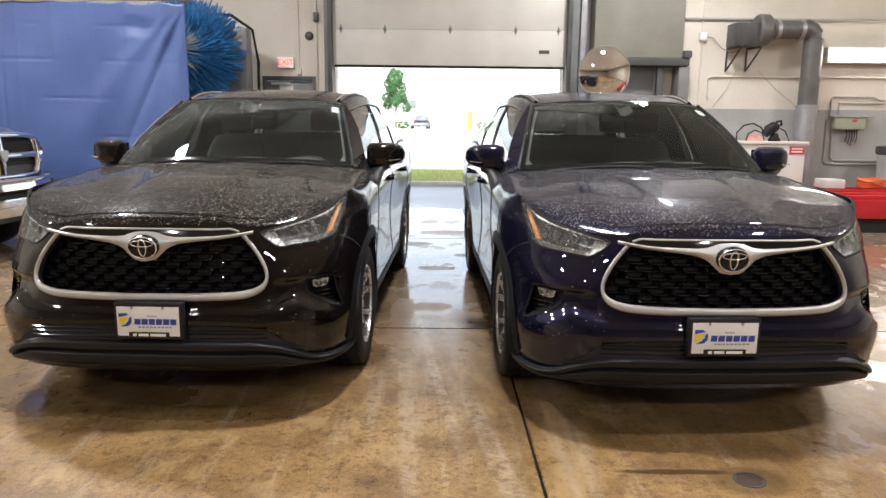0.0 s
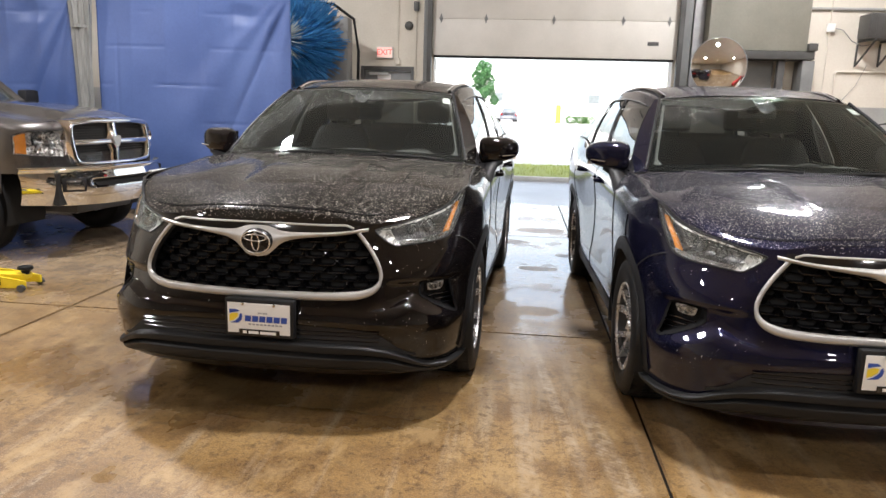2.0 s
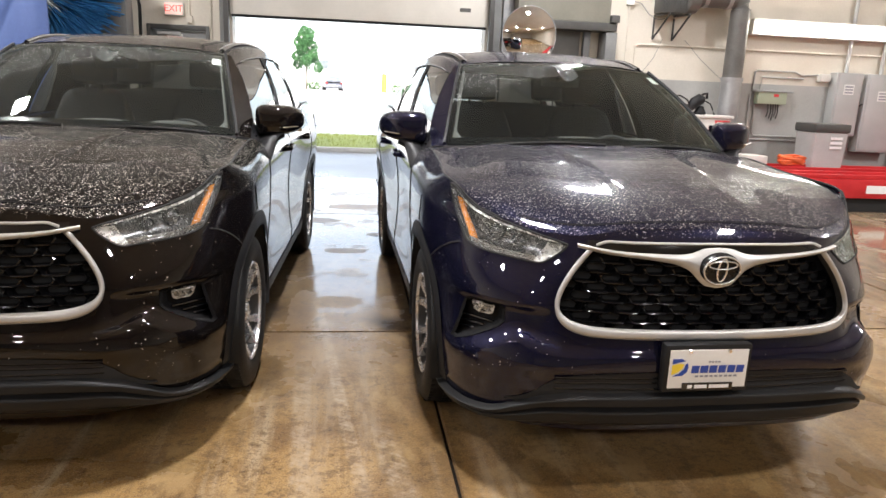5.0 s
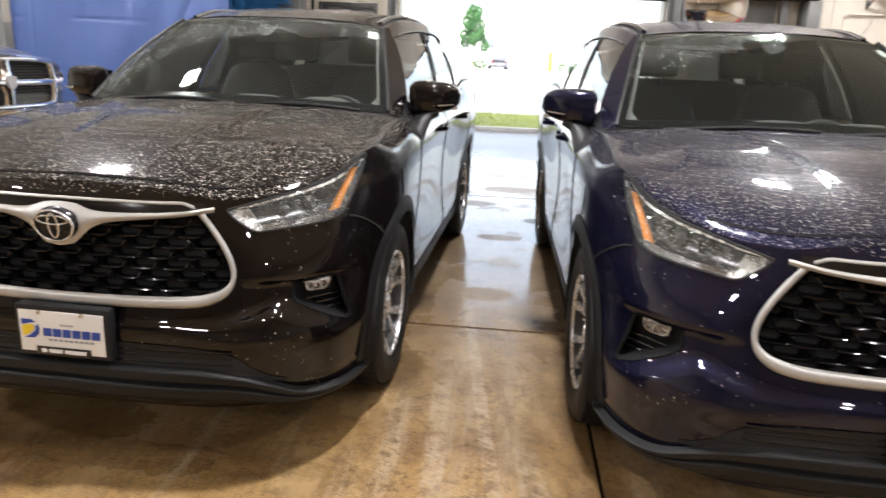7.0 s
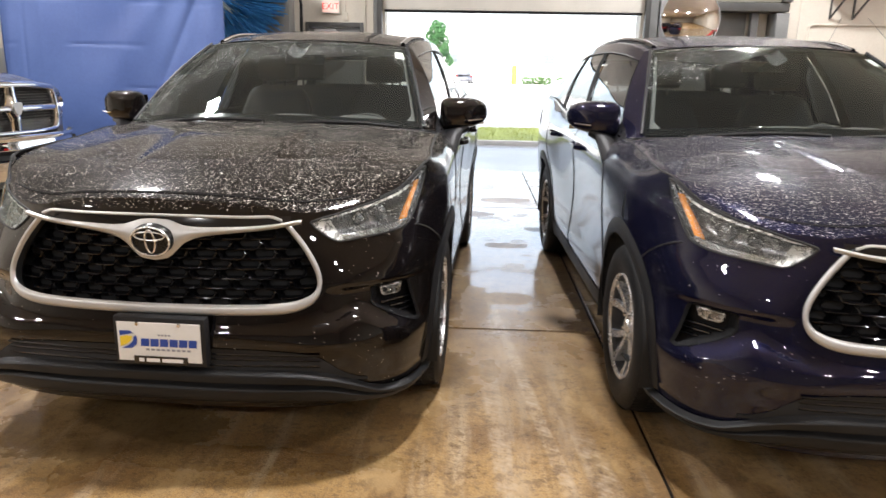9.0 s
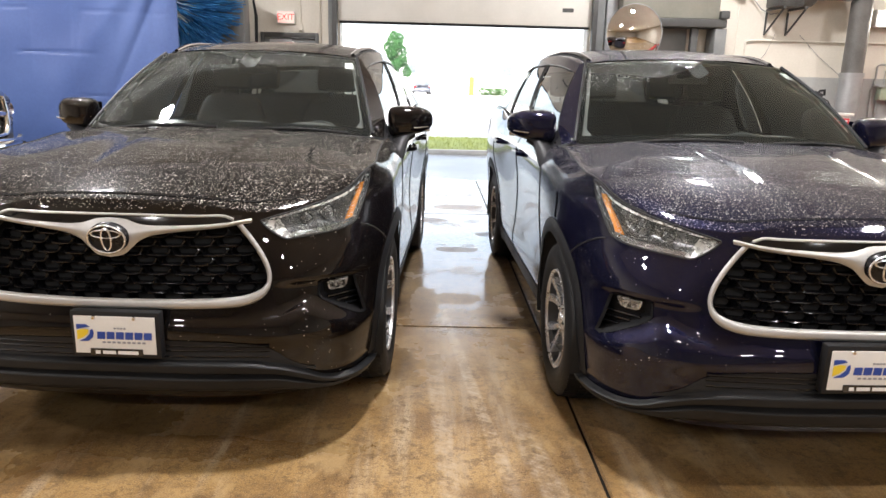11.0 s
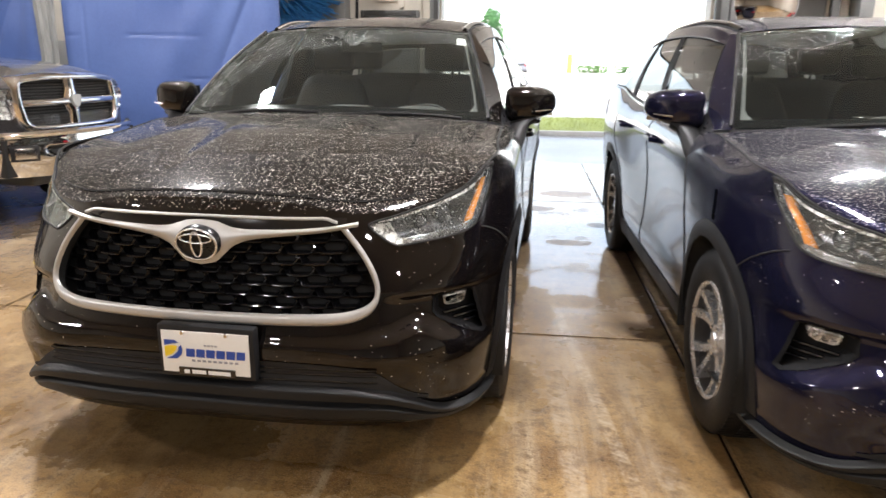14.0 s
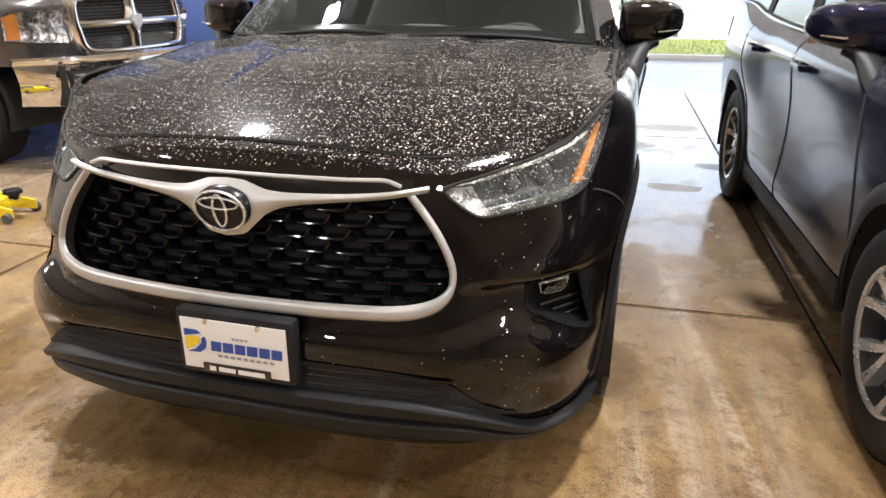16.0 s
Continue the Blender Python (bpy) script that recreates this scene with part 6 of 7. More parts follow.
    part("chin", Soup().grid(lambda u, v: (lambda p: (p[0] * (1 - 0.25 * v), p[1] + 0.35 * v, p[2] - 0.015 * v))(lip(u, 1.0)), 60, 4), M["under"], car)
    for sd in (1, -1):
        make_lamp(car, sd)
        cx, cz = 0.805, 0.620
        y0 = front_y(0.70, 0.64) + 0.036

        def pocket(x, z):
            return (sd * x, y0 + (x - 0.70) * 0.95 + 6.0 * max(0.0, x - 0.80) ** 2, z)

        rim = [(FOG[i][0] + (FOG[(i + 1) % len(FOG)][0] - FOG[i][0]) * t, FOG[i][1] + (FOG[(i + 1) % len(FOG)][1] - FOG[i][1]) * t) for i in range(len(FOG)) for t in (0, 0.25, 0.5, 0.75)]
        m, fp = len(rim), Soup()
        fp.v += [front(sd * (cx + (x - cx) * 1.09), cz + (z - cz) * 1.08, 0.003) for x, z in rim]
        fp.v += [front(sd * (cx + (x - cx) * 0.97), cz + (z - cz) * 0.97, 0.001) for x, z in rim]
        fp.v += [pocket(cx + (x - cx) * 0.90, cz + (z - cz) * 0.86) for x, z in rim]
        fp.v += [pocket(cx + (x - cx) * 0.02, cz + (z - cz) * 0.02) for x, z in rim]
        for k in range(3):
            fp.f += [(k * m + i, k * m + (i + 1) % m, (k + 1) * m + (i + 1) % m, (k + 1) * m + i) for i in range(m)]
        hs = part("fog_housing", fp, M["void"], car, "black fog lamp surround", smooth=30)
        for k in range(3):
            a, c2 = pocket(0.762 + 0.030 * k, 0.606 - 0.022 * k), pocket(0.864, 0.606 - 0.024 * k)
            part("housing_slat", Soup().tube([(a[0], a[1] - 0.022, a[2]), (c2[0], c2[1] - 0.022, c2[2])], 0.006, 6, flat=(1.6, 0.8)), M["gloss_black"], hs)
        def fog_shape(k, dz=0.0):
            return [(0.796 + 0.88 * k * a, 0.649 + dz + 0.9 * k * c) for a, c in ((-0.036, 0.016), (-0.030, 0.020), (0.030, 0.020), (0.036, 0.016), (0.030, -0.012), (0.020, -0.019), (-0.020, -0.019), (-0.030, -0.012))]

        fl = Soup()
        for k, o in ((1.12, 0.0), (1.10, -0.020), (0.95, -0.022), (0.92, -0.010), (0.01, -0.008)):
            for x, z in fog_shape(k):
                p = pocket(x, z)
                fl.v.append((p[0], p[1] + o, p[2]))
        for k in range(4):
            fl.f += [(k * 8 + i, k * 8 + (i + 1) % 8, (k + 1) * 8 + (i + 1) % 8, (k + 1) * 8 + i) for i in range(8)]
        fg = part("fog_lamp", fl, M["lamp_pearl"], car, "clear fog lamp with three cells", smooth=25)
        for dx, dz, r in ((-0.022, 0.003, 0.011), (0.0, -0.003, 0.012), (0.022, 0.003, 0.011)):
            p = pocket(0.796 + 0.88 * dx, 0.649 + dz)
            part("cell", Soup().lathe([(0.0, -0.010), (r * 0.4, -0.013), (r * 0.7, -0.012), (r, -0.022)], 14, "y", p), M["lamp_silver"], fg, "bright reflector cell")
        p, q = pocket(0.770, 0.665), pocket(0.822, 0.665)
        part("upper_trim", Soup().tube([(p[0], p[1] - 0.021, p[2]), (q[0], q[1] - 0.021, q[2])], 0.0035, 6), M["lamp_pearl"], fg)
        part("lens", Soup().plate(fog_shape(1.0), lambda a, b, c: (lambda p: (p[0], p[1] - 0.024 - c, p[2]))(pocket(a, b)), 0.002), M["lens"], fg, "clear lens", smooth=False).visible_shadow = False
    # dealer plate in its black holder
    pl = part("plate_holder", Soup().box(plate_x - 0.166, -0.024, 0.432, plate_x + 0.166, 0.020, 0.612, 0.010), M["plastic"], car, "black dealer plate holder")
    part("dealer_plate", Soup().box(plate_x - 0.150, -0.0275, 0.450, plate_x + 0.150, -0.0245, 0.594, 0.001), M["plate_white"], pl, "white dealer plate")
    for bx in (-0.075, 0.075):
        part("screw", Soup().lathe([(0.0, -0.033), (0.006, -0.032), (0.008, -0.027)], 12, "y", (plate_x + bx, 0, 0.588)), M["chrome"], pl)
    # dealer name in blue, drawn as six slanted blocks; small print as bars, the emblem as swooshes
    for k in range(6):
        x0 = plate_x - 0.066 + 0.0345 * k
        part("name_bar", Soup().plate([(x0, 0.507), (x0 + 0.029, 0.507), (x0 + 0.031, 0.535), (x0 + 0.002, 0.535)], lambda a, b, c: (a, -0.0282 - c, b), 0.001), M["ink_blue"], pl, "blue print", smooth=False)
    for k in range(9):
        part("print_bar", Soup().box(plate_x - 0.048 + 0.0185 * k, -0.0292, 0.491, plate_x - 0.036 + 0.0185 * k, -0.028, 0.498), M["ink_grey"], pl, "small grey print")
    for k in range(4):
        part("print_bar", Soup().box(plate_x - 0.002 + 0.012 * k, -0.0292, 0.546, plate_x + 0.006 + 0.012 * k, -0.028, 0.552), M["ink_grey"], pl, "small grey print")
    for mat, pts in (("ink_blue", [(-0.140, 0.562), (-0.104, 0.562), (-0.090, 0.553), (-0.116, 0.548), (-0.140, 0.542)]),
                     ("ink_blue", [(-0.082, 0.546), (-0.078, 0.530), (-0.082, 0.512), (-0.098, 0.498), (-0.136, 0.496), (-0.112, 0.507), (-0.094, 0.524), (-0.090, 0.540)]),
                     ("ink_yellow", [(-0.140, 0.538), (-0.116, 0.544), (-0.096, 0.542), (-0.100, 0.526), (-0.118, 0.511), (-0.140, 0.502)])):
        part("emblem_swoosh", Soup().plate([(plate_x + a, b) for a, b in pts], lambda a, b, c: (a, -0.0285 - c, b), 0.001), M[mat], pl, "printed swoosh", smooth=False)
    part("lower_strip", Soup().box(plate_x - 0.095, -0.0310, 0.443, plate_x + 0.100, -0.0245, 0.470, 0.002), M["gloss_black"], pl, "black strip with white print")
    for bx, w in ((-0.075, 0.018), (-0.048, 0.048), (0.008, 0.076)):
        part("print_bar", Soup().box(plate_x + bx, -0.0325, 0.450, plate_x + bx + w, -0.0315, 0.463), M["ink_white"], pl, "white print")


def make_lamp(car, sd):
    def at(u, v, off):
        a, b = spl(LAMP_LOW, u), spl(LAMP_TOP, u)
        p = lamp_point(u, a + (b - a) * v, off)
        return (sd * p.x, p.y, p.z)

    hl = part("headlamp", Soup().grid(lambda u, v: at(0.02 + 0.97 * u, v, -0.002 - 0.050 * math.sin(math.pi * min(1, max(0, u))) ** 0.6 * (0.25 + 0.75 * math.sin(math.pi * v) ** 0.5)), 40, 12), M["lamp_dark"], car, "headlamp with grey bezel")
    # bright strip along the top, silver guide along the lower edge, inner reflector, round projectors
    part("light_guide", Soup().grid(lambda u, v: at(0.19 + 0.58 * u, 0.03 + (0.20 - 0.05 * u) * v, -0.004 - 0.014 * math.sin(math.pi * v)), 40, 6), M["lamp_silver"], hl, "silver light guide")
    part("inner_reflector", Soup().grid(lambda u, v: at(0.02 + (0.185 - 0.075 * v) * u, 0.05 + 0.78 * v, -0.006 - 0.012 * u * math.sin(math.pi * v)), 14, 10), M["lamp_pearl"], hl, "pale inner reflector")
    for cu, r in ((0.55, 0.030), (0.36, 0.022)):
        cc, out = Vector(at(cu, 0.62, -0.038)), Vector(at(cu, 0.62, 0.0))
        dd = (out - cc).normalized()
        s = Soup().lathe([(0.0, 0.010), (r * 0.5, 0.009), (r * 0.85, 0.004), (r, 0.0), (r * 1.04, 0.006), (r * 1.14, 0.006), (r * 1.2, -0.010)], 28, "y")
        o = part("projector", s, M["lamp_dark"], hl, "round projector")
        o.matrix_basis = Matrix.Translation(cc) @ dd.to_track_quat("Y", "Z").to_matrix().to_4x4()

    def amber(u, v):
        p = lamp_point(0.660 + (0.085 - 0.02 * v) * u + 0.155 * v + 0.02 * v * v, 0.898 + 0.006 * u + 0.132 * v, -0.002 - 0.006 * math.sin(math.pi * u))
        return (sd * p.x, p.y, p.z)

    part("amber_reflector", Soup().grid(amber, 6, 14), M["amber"], hl, "amber side reflector")
    part("rear_reflector", Soup().grid(lambda u, v: at(0.80 + 0.17 * u, 0.42 + 0.45 * v, -0.014), 6, 6), M["lamp_silver"], hl, "silver rear reflector")
    part("upper_strip", Soup().grid(lambda u, v: at(0.02 + 0.90 * u, 0.885 + 0.075 * v, -0.001), 40, 2), M["lamp_pearl"], hl, "thin bright strip")
    part("lens", Soup().grid(lambda u, v: at(0.012 + 0.98 * u, v, 0.002), 40, 8), M["wet_lens"], hl, "clear lens with rain drops", fix=False, away=(0, 1.6, 0.7)).visible_shadow = False
    rim = [at(u, 0.0, 0.001) for u in np.linspace(0, 1, 40)] + [at(u, 1.0, 0.001) for u in np.linspace(1, 0, 40)]
    part("lamp_gap", Soup().tube(rim, 0.0042, 6, closed=True), M["under"], hl, "dark gap")


def make_wheel(car, y, side, name="wheel"):
    """Tyre, split-spoke alloy rim, hub, brake disc; outer face at +x of its own frame."""
    w = part(name, Soup().lathe([(0.240, -0.105), (0.262, -0.117), (0.310, -0.122), (0.350, -0.112), (0.366, -0.092), (0.372, -0.05), (0.372, 0.05), (0.366, 0.092), (0.350, 0.112), (0.310, 0.122), (0.262, 0.117), (0.240, 0.105)], 64, "x"), M["rubber"], car, "black tyre on a split-spoke alloy")
    w.matrix_basis = pose(side * 0.838, y, HUB_Z, 8, 0, 0) @ Matrix.Diagonal((side, 1, 1, 1))
    tread = Soup()
    for k in range(72):
        a = 2 * math.pi * k / 72
        for x0, x1 in ((-0.085, -0.045), (-0.038, -0.004), (0.004, 0.038), (0.045, 0.100)):
            pts = [(x0, a), (x1, a + 0.012), (x1, a + 0.062), (x0, a + 0.050)]
            tread.add([(x, r * math.cos(t), r * math.sin(t)) for r in (0.366, 0.3765 - 0.008 * (x1 > 0.09)) for x, t in pts], [(4, 5, 6, 7), (0, 1, 5, 4), (1, 2, 6, 5), (2, 3, 7, 6), (3, 0, 4, 7)])
    part("tread", tread, M["rubber"], w, smooth=False)
    part("rim_barrel", Soup().lathe([(0.243, 0.100), (0.236, 0.112), (0.226, 0.108), (0.224, 0.098)], 48, "x"), M["alloy"], w, "machined rim edge")
    part("rim_inside", Soup().lathe([(0.224, 0.098), (0.218, 0.06), (0.210, -0.10)], 48, "x"), M["alloy_dark"], w, "dark inner rim")
    part("rim_back", Soup().lathe([(0.0, -0.02), (0.212, -0.02)], 32, "x"), M["under"], w)
    part("brake_disc", Soup().lathe([(0.06, 0.0), (0.16, 0.0), (0.165, -0.01)], 40, "x"), M["steel_disc"], w)
    for k in range(5):
        a0 = 2 * math.pi * (k + 0.25) / 5
        sp = Soup()
        for s2 in (-1, 1):
            def face(u, v):
                r = 0.040 + 0.192 * u
                mid = a0 + s2 * (0.075 + 0.225 * u ** 1.15)
                half = (0.0100 + 0.0095 * u + 0.005 * ramp(0.8, 1, u)) / r
                k2 = min(1.0, max(0.0, (v - 0.15) / 0.7))
                a = mid + (2 * k2 - 1) * half
                x = 0.074 + 0.030 * u - 0.016 * math.sin(math.pi * u) - (0.045 if v < 0.1 or v > 0.9 else 0.0)
                return (x, r * math.cos(a), r * math.sin(a))

            sp.grid(face, 10, 6)
        part("spoke", sp, M["alloy"], w, "machined split spoke")
        pk = Soup().grid(lambda u, v: (0.050 + 0.030 * u - 0.012 * math.sin(math.pi * u), (0.05 + 0.175 * u) * math.cos(a0 + (2 * v - 1) * (0.06 + 0.23 * u)), (0.05 + 0.175 * u) * math.sin(a0 + (2 * v - 1) * (0.06 + 0.23 * u))), 8, 6)
        part("spoke_web", pk, M["alloy_dark"], w, "dark painted pocket")
    part("hub_cap", Soup().lathe([(0.0, 0.088), (0.028, 0.086), (0.034, 0.078), (0.062, 0.076), (0.070, 0.060), (0.072, 0.0)], 28, "x"), M["alloy"], w, "alloy hub with cap")
    for k in range(5):
        a = 2 * math.pi * (k + 0.5) / 5
        part("wheel_nut", Soup().lathe([(0.0, 0.086), (0.008, 0.086), (0.010, 0.07)], 8, "x", (0, 0.056 * math.cos(a), 0.056 * math.sin(a))), M["chrome"], w)


def make_sides(car, paint):
    for sd in (1, -1):
        for cy in (FRONT_AXLE, REAR_AXLE):
            a0, a1 = (-0.32, math.pi + 0.18) if cy == FRONT_AXLE else (-0.15, math.pi + 0.3)

            def ring(u, v):
                a = a0 + (a1 - a0) * u
                r = ARCH_R - 0.012 + 0.068 * v
                y, z = cy - r * math.cos(a + 0.0) * -1, HUB_Z + r * math.sin(a)
                return flank(y, z, sd, 0.003 + 0.010 * math.sin(math.pi * min(1, 0.3 + 0.7 * v)))

            part("arch_trim", Soup().grid(ring, 48, 5), M["plastic"], car, "black wheel arch trim")
            part("wheel_well", Soup().grid(lambda u, v: (sd * (0.55 + 0.41 * v), cy + (ARCH_R + 0.004) * math.cos(math.pi * (1.15 * u - 0.075)), HUB_Z + (ARCH_R + 0.004) * math.sin(math.pi * (1.15 * u - 0.075))), 30, 4), M["under"], car)
            make_wheel(car, cy, sd)
        # sill cladding
        part("sill", Soup().grid(lambda u, v: flank(1.36 + 2.02 * u, 0.235 + 0.13 * v, sd, 0.010 * math.sin(math.pi * v) + 0.004), 40, 5), M["plastic"], car, "black sill cladding")
        # door gaps
        for ys in ([(1.40, 0.36), (1.42, 0.70), (1.50, 1.0), (1.56, 1.13)], [(2.52, 0.37), (2.54, 0.8), (2.60, 1.145)], [(3.28, 0.46), (3.40, 0.72), (3.62, 0.95), (3.68, 1.18)]):
            zs = [(z, y) for y, z in ys]
            pts = [flank(spl(zs, z), z, sd, 0.0005 - 0.070 * (max(0.0, (z - (top_edge(0.92 + spl(zs, z)) - 0.15)) / 0.15)) ** 2.6) for z in np.linspace(ys[0][1], ys[-1][1], 24)]
            part("door_gap", Soup().tube(pts, 0.004, 5), M["under"], car, "dark door gap")
        part("bumper_seam", Soup().tube([flank(0.46 + 0.22 * t, 0.872 - 0.125 * t ** 1.4, sd, 0.0005) for t in np.linspace(0, 1, 14)], 0.0032, 5), M["under"], car, "dark shut line")
        for y in (2.36, 3.36):
            x0 = side_x(y, 1.035) + 0.012
            h = Soup().tube([(sd * (x0 - 0.012), y - 0.11, 1.030), (sd * (x0 + 0.022), y - 0.085, 1.032), (sd * (x0 + 0.026), y + 0.06, 1.036), (sd * (x0 - 0.004), y + 0.10, 1.037)], 0.016, 8, flat=(0.7, 1.0))
            part("door_handle", h, paint, car)
        # door mirror
        make_mirror(car, paint, sd)
        part("mirror_base", Soup().grid(lambda u, v: (sd * (0.895 - 0.05 * v), 1.50 + 0.16 * u, 1.135 + 0.10 * v * u), 6, 4), M["plastic"], car)
        part("tail_lamp", Soup().grid(lambda u, v: flank(4.40 + 0.46 * u, 1.02 + 0.14 * v, sd, 0.006), 12, 4), M["tail"], car, "red tail lamp")
    part("underbody", Soup().box(-0.78, 0.30, 0.225, 0.78, 4.70, 0.50, 0.05), M["under"], car)


def make_mirror(car, paint, sd):
    """Door mirror: shell with a rounded outer end, dark lower band, glass, foot sweeping down to the door."""
    cx, cy, cz = 0.985, 1.70, 1.240
    hw, hh = 0.128, 0.088

    def shell(u, v):
        a, b = 2 * math.pi * u, math.pi * v
        sgn = lambda t, p: math.copysign(abs(t) ** p, t)
        ca, sa = math.cos(a), math.sin(a)
        k = 0.66 if ca > 0 else 0.42
        x = hw * sgn(math.sin(b), 0.5) * sgn(ca, k)
        z = hh * sgn(math.sin(b), 0.5) * sgn(sa, k)
        y = min(-0.095 * sgn(math.cos(b), 0.75), 0.075)
        q = x / hw
        taper = 1 - 0.06 * q - 0.14 * max(0.0, q) ** 2 if z > 0 else 0.90 - 0.20 * q
        return (sd * (cx + x), cy + y + 0.085 * max(0.0, q) ** 2 + 0.02 * q, cz + z * taper + 0.004 * q)

    mr = part("door_mirror", Soup().grid(shell, 48, 26, wrap=True), paint, car, "body coloured door mirror")
    part("mirror_glass", Soup().grid(lambda u, v: (sd * (cx + 0.112 * (2 * u - 1)), cy + 0.083 + 0.02 * u, cz + 0.064 * (2 * v - 1)), 4, 4), M["mirror"], mr, "mirror glass")
    part("turn_repeater", Soup().tube([(sd * (cx - 0.03), cy - 0.088, cz - 0.034), (sd * (cx + 0.05), cy - 0.078, cz - 0.032), (sd * (cx + 0.105), cy - 0.030, cz - 0.028)], 0.0045, 6), M["lamp_silver"], mr, "slim clear repeater")
    part("mirror_foot", Soup().tube([(sd * 0.890, cy - 0.14, cz - 0.205), (sd * 0.905, cy - 0.12, cz - 0.165), (sd * 0.922, cy - 0.08, cz - 0.120), (sd * 0.952, cy - 0.04, cz - 0.085), (sd * 1.000, cy - 0.02, cz - 0.066)], lambda t: 0.052 - 0.020 * t, 12, flat=(1.5, 0.9)), M["plastic"], mr, "black mirror foot")


def make_interior(car):
    cab = M["interior"]
    part("dashboard", Soup().grid(lambda u, v: ((2 * u - 1) * 0.74, 1.42 + spl([(0, -0.04), (0.4, 0.26), (0.6, 0.42), (0.8, 0.46), (1, 0.44)], v), spl([(0, 1.13), (0.4, 1.135), (0.6, 1.11), (0.8, 1.02), (1, 0.70)], v) + 0.02 * hump((u - 0.72) / 0.2) * hump((v - 0.45) / 0.3)), 30, 14), cab, car, "dark dashboard")
    part("dash_screen", Soup().box(-0.13, 1.80, 1.06, 0.13, 1.83, 1.21, 0.012), M["gloss_black"], car)
    for cx, w in ((0.02, 0.20), (0.40, 0.19)):
        part("dash_hood", Soup().grid(lambda u, v: (cx + w * (2 * u - 1), 1.60 + 0.16 * v - 0.03 * (1 - (2 * u - 1) ** 2), 1.128 + 0.092 * (1 - (2 * u - 1) ** 4) * math.sin(math.pi * (0.1 + 0.6 * v))), 16, 8), M["dash_hood"], car, "grey dash hood")
    part("cabin_floor", Soup().box(-0.80, 1.35, 0.50, 0.80, 4.75, 0.56), cab, car)
    part("firewall", Soup().box(-0.78, 1.30, 0.50, 0.78, 1.36, 1.10), cab, car)
    part("headlining", Soup().grid(lambda u, v: ((2 * u - 1) * 0.60, 2.12 + 2.35 * v, 1.605 + 0.07 * math.sin(math.pi * min(1, 0.1 + v)) - 0.03 * abs(2 * u - 1) ** 3), 12, 12), M["lining"], car)
    # steering wheel is on the car's left, the viewer's right
    st = part("steering_wheel", Soup().tube([(0.175 * math.cos(a), 0, 0.175 * math.sin(a)) for a in np.linspace(0, 2 * math.pi, 32, endpoint=False)], 0.016, 8, closed=True).box(-0.17, -0.01, -0.02, 0.17, 0.015, 0.02, 0.006).box(-0.055, -0.02, -0.06, 0.055, 0.02, 0.05, 0.015), cab, car)
    st.matrix_basis = pose(0.38, 1.98, 1.04, -25, 0, 0)

    def seat(x, y, w):
        s = part("seat", Soup().box(x - w / 2, y - 0.28, 0.56, x + w / 2, y + 0.24, 0.80, 0.06), M["seat"], car, "dark cloth seat")

        def shape(u, v):
            # rounded shoulders, raised bolsters, closed at the top
            a = 2 * math.pi * u
            c, k = math.cos(a), math.sin(a)
            cap = math.sqrt(max(0.0, 1 - max(0.0, (v - 0.86) / 0.14) ** 2))
            x1 = w * (0.5 - (0.12 if w < 0.7 else 0.03) * ramp(0.55, 1.0, v)) * math.copysign(abs(c) ** 0.45, c) * (0.55 + 0.45 * cap)
            y1 = (0.075 - 0.02 * v) * math.copysign(abs(k) ** 0.45, k) * max(cap, 0.02) - (0.035 * (1 - v) * ramp(0.30, 0.48, abs(x1) / w) if k < 0 else 0)
            return (x1, y1, 0.64 * v)

        b = part("seat_back", Soup().grid(shape, 40, 20, wrap=True), M["seat"], s)
        b.matrix_basis = pose(x, y + 0.24, 0.74, -14, 0, 0)
        for dx in ((0.0,) if w < 0.7 else (-w / 3.2, w / 3.2)):
            h = part("headrest", Soup().box(-0.14, -0.05, 0.66, 0.14, 0.05, 0.84, 0.048).tube([(-0.05, 0, 0.55), (-0.05, 0, 0.67)], 0.008, 6).tube([(0.05, 0, 0.55), (0.05, 0, 0.67)], 0.008, 6), M["seat"], s)
            h.matrix_basis = pose(x + dx, y + 0.24, 0.74, -12, 0, 0)

    seat(0.38, 2.32, 0.52)
    seat(-0.38, 2.32, 0.52)
    seat(0.0, 3.22, 1.30)
    part("cabin_mirror", Soup().box(-0.12, 2.02, 1.49, 0.12, 2.05, 1.55, 0.012), M["gloss_black"], car)
    part("centre_console", Soup().box(-0.13, 1.80, 0.56, 0.13, 2.60, 0.88, 0.03), cab, car)
    for sd in (1, -1):
        part("door_card", Soup().grid(lambda u, v: (sd * (0.86 - 0.02 * v), 1.50 + 2.9 * u, 0.55 + 0.58 * v), 10, 4), cab, car)


def crossover(m, paint, label, rails, plate_x, screen):
    car = thing("crossover", m, label, "car", "parked crossovers")
    make_body(car, paint)
    make_hood(car, paint)
    make_cabin(car, paint, rails, screen)
    make_front(car, plate_x)
    make_sides(car, paint)
    make_interior(car)
    return car


crossover(pose(-1.406, 3.215, 0, 0, 0, -2.006), M["paint_black"], "rain-wet brown-black crossover with a satin silver grille frame", True, 0.032, "windscreen")
crossover(pose(1.348, 3.016, 0, 0, 0, 1.278), M["paint_blue"], "rain-wet dark blue crossover with black roof rails", True, -0.038, "windscreen_clear")


# ---- pickup truck ----
# truck axes: x across, y back from the grille, z up
def truck_round(a):
    """Plan of the nose: a runs from the middle (0) round to the flank (1)."""
    w = math.pi / 2 * a
    return 0.985 * math.sin(w) ** (2 / 2.8) if a > 0 else 0.0, 0.06 + 0.40 * (1 - (math.cos(w) ** (2 / 2.8) if a < 0.9999 else 0.0))


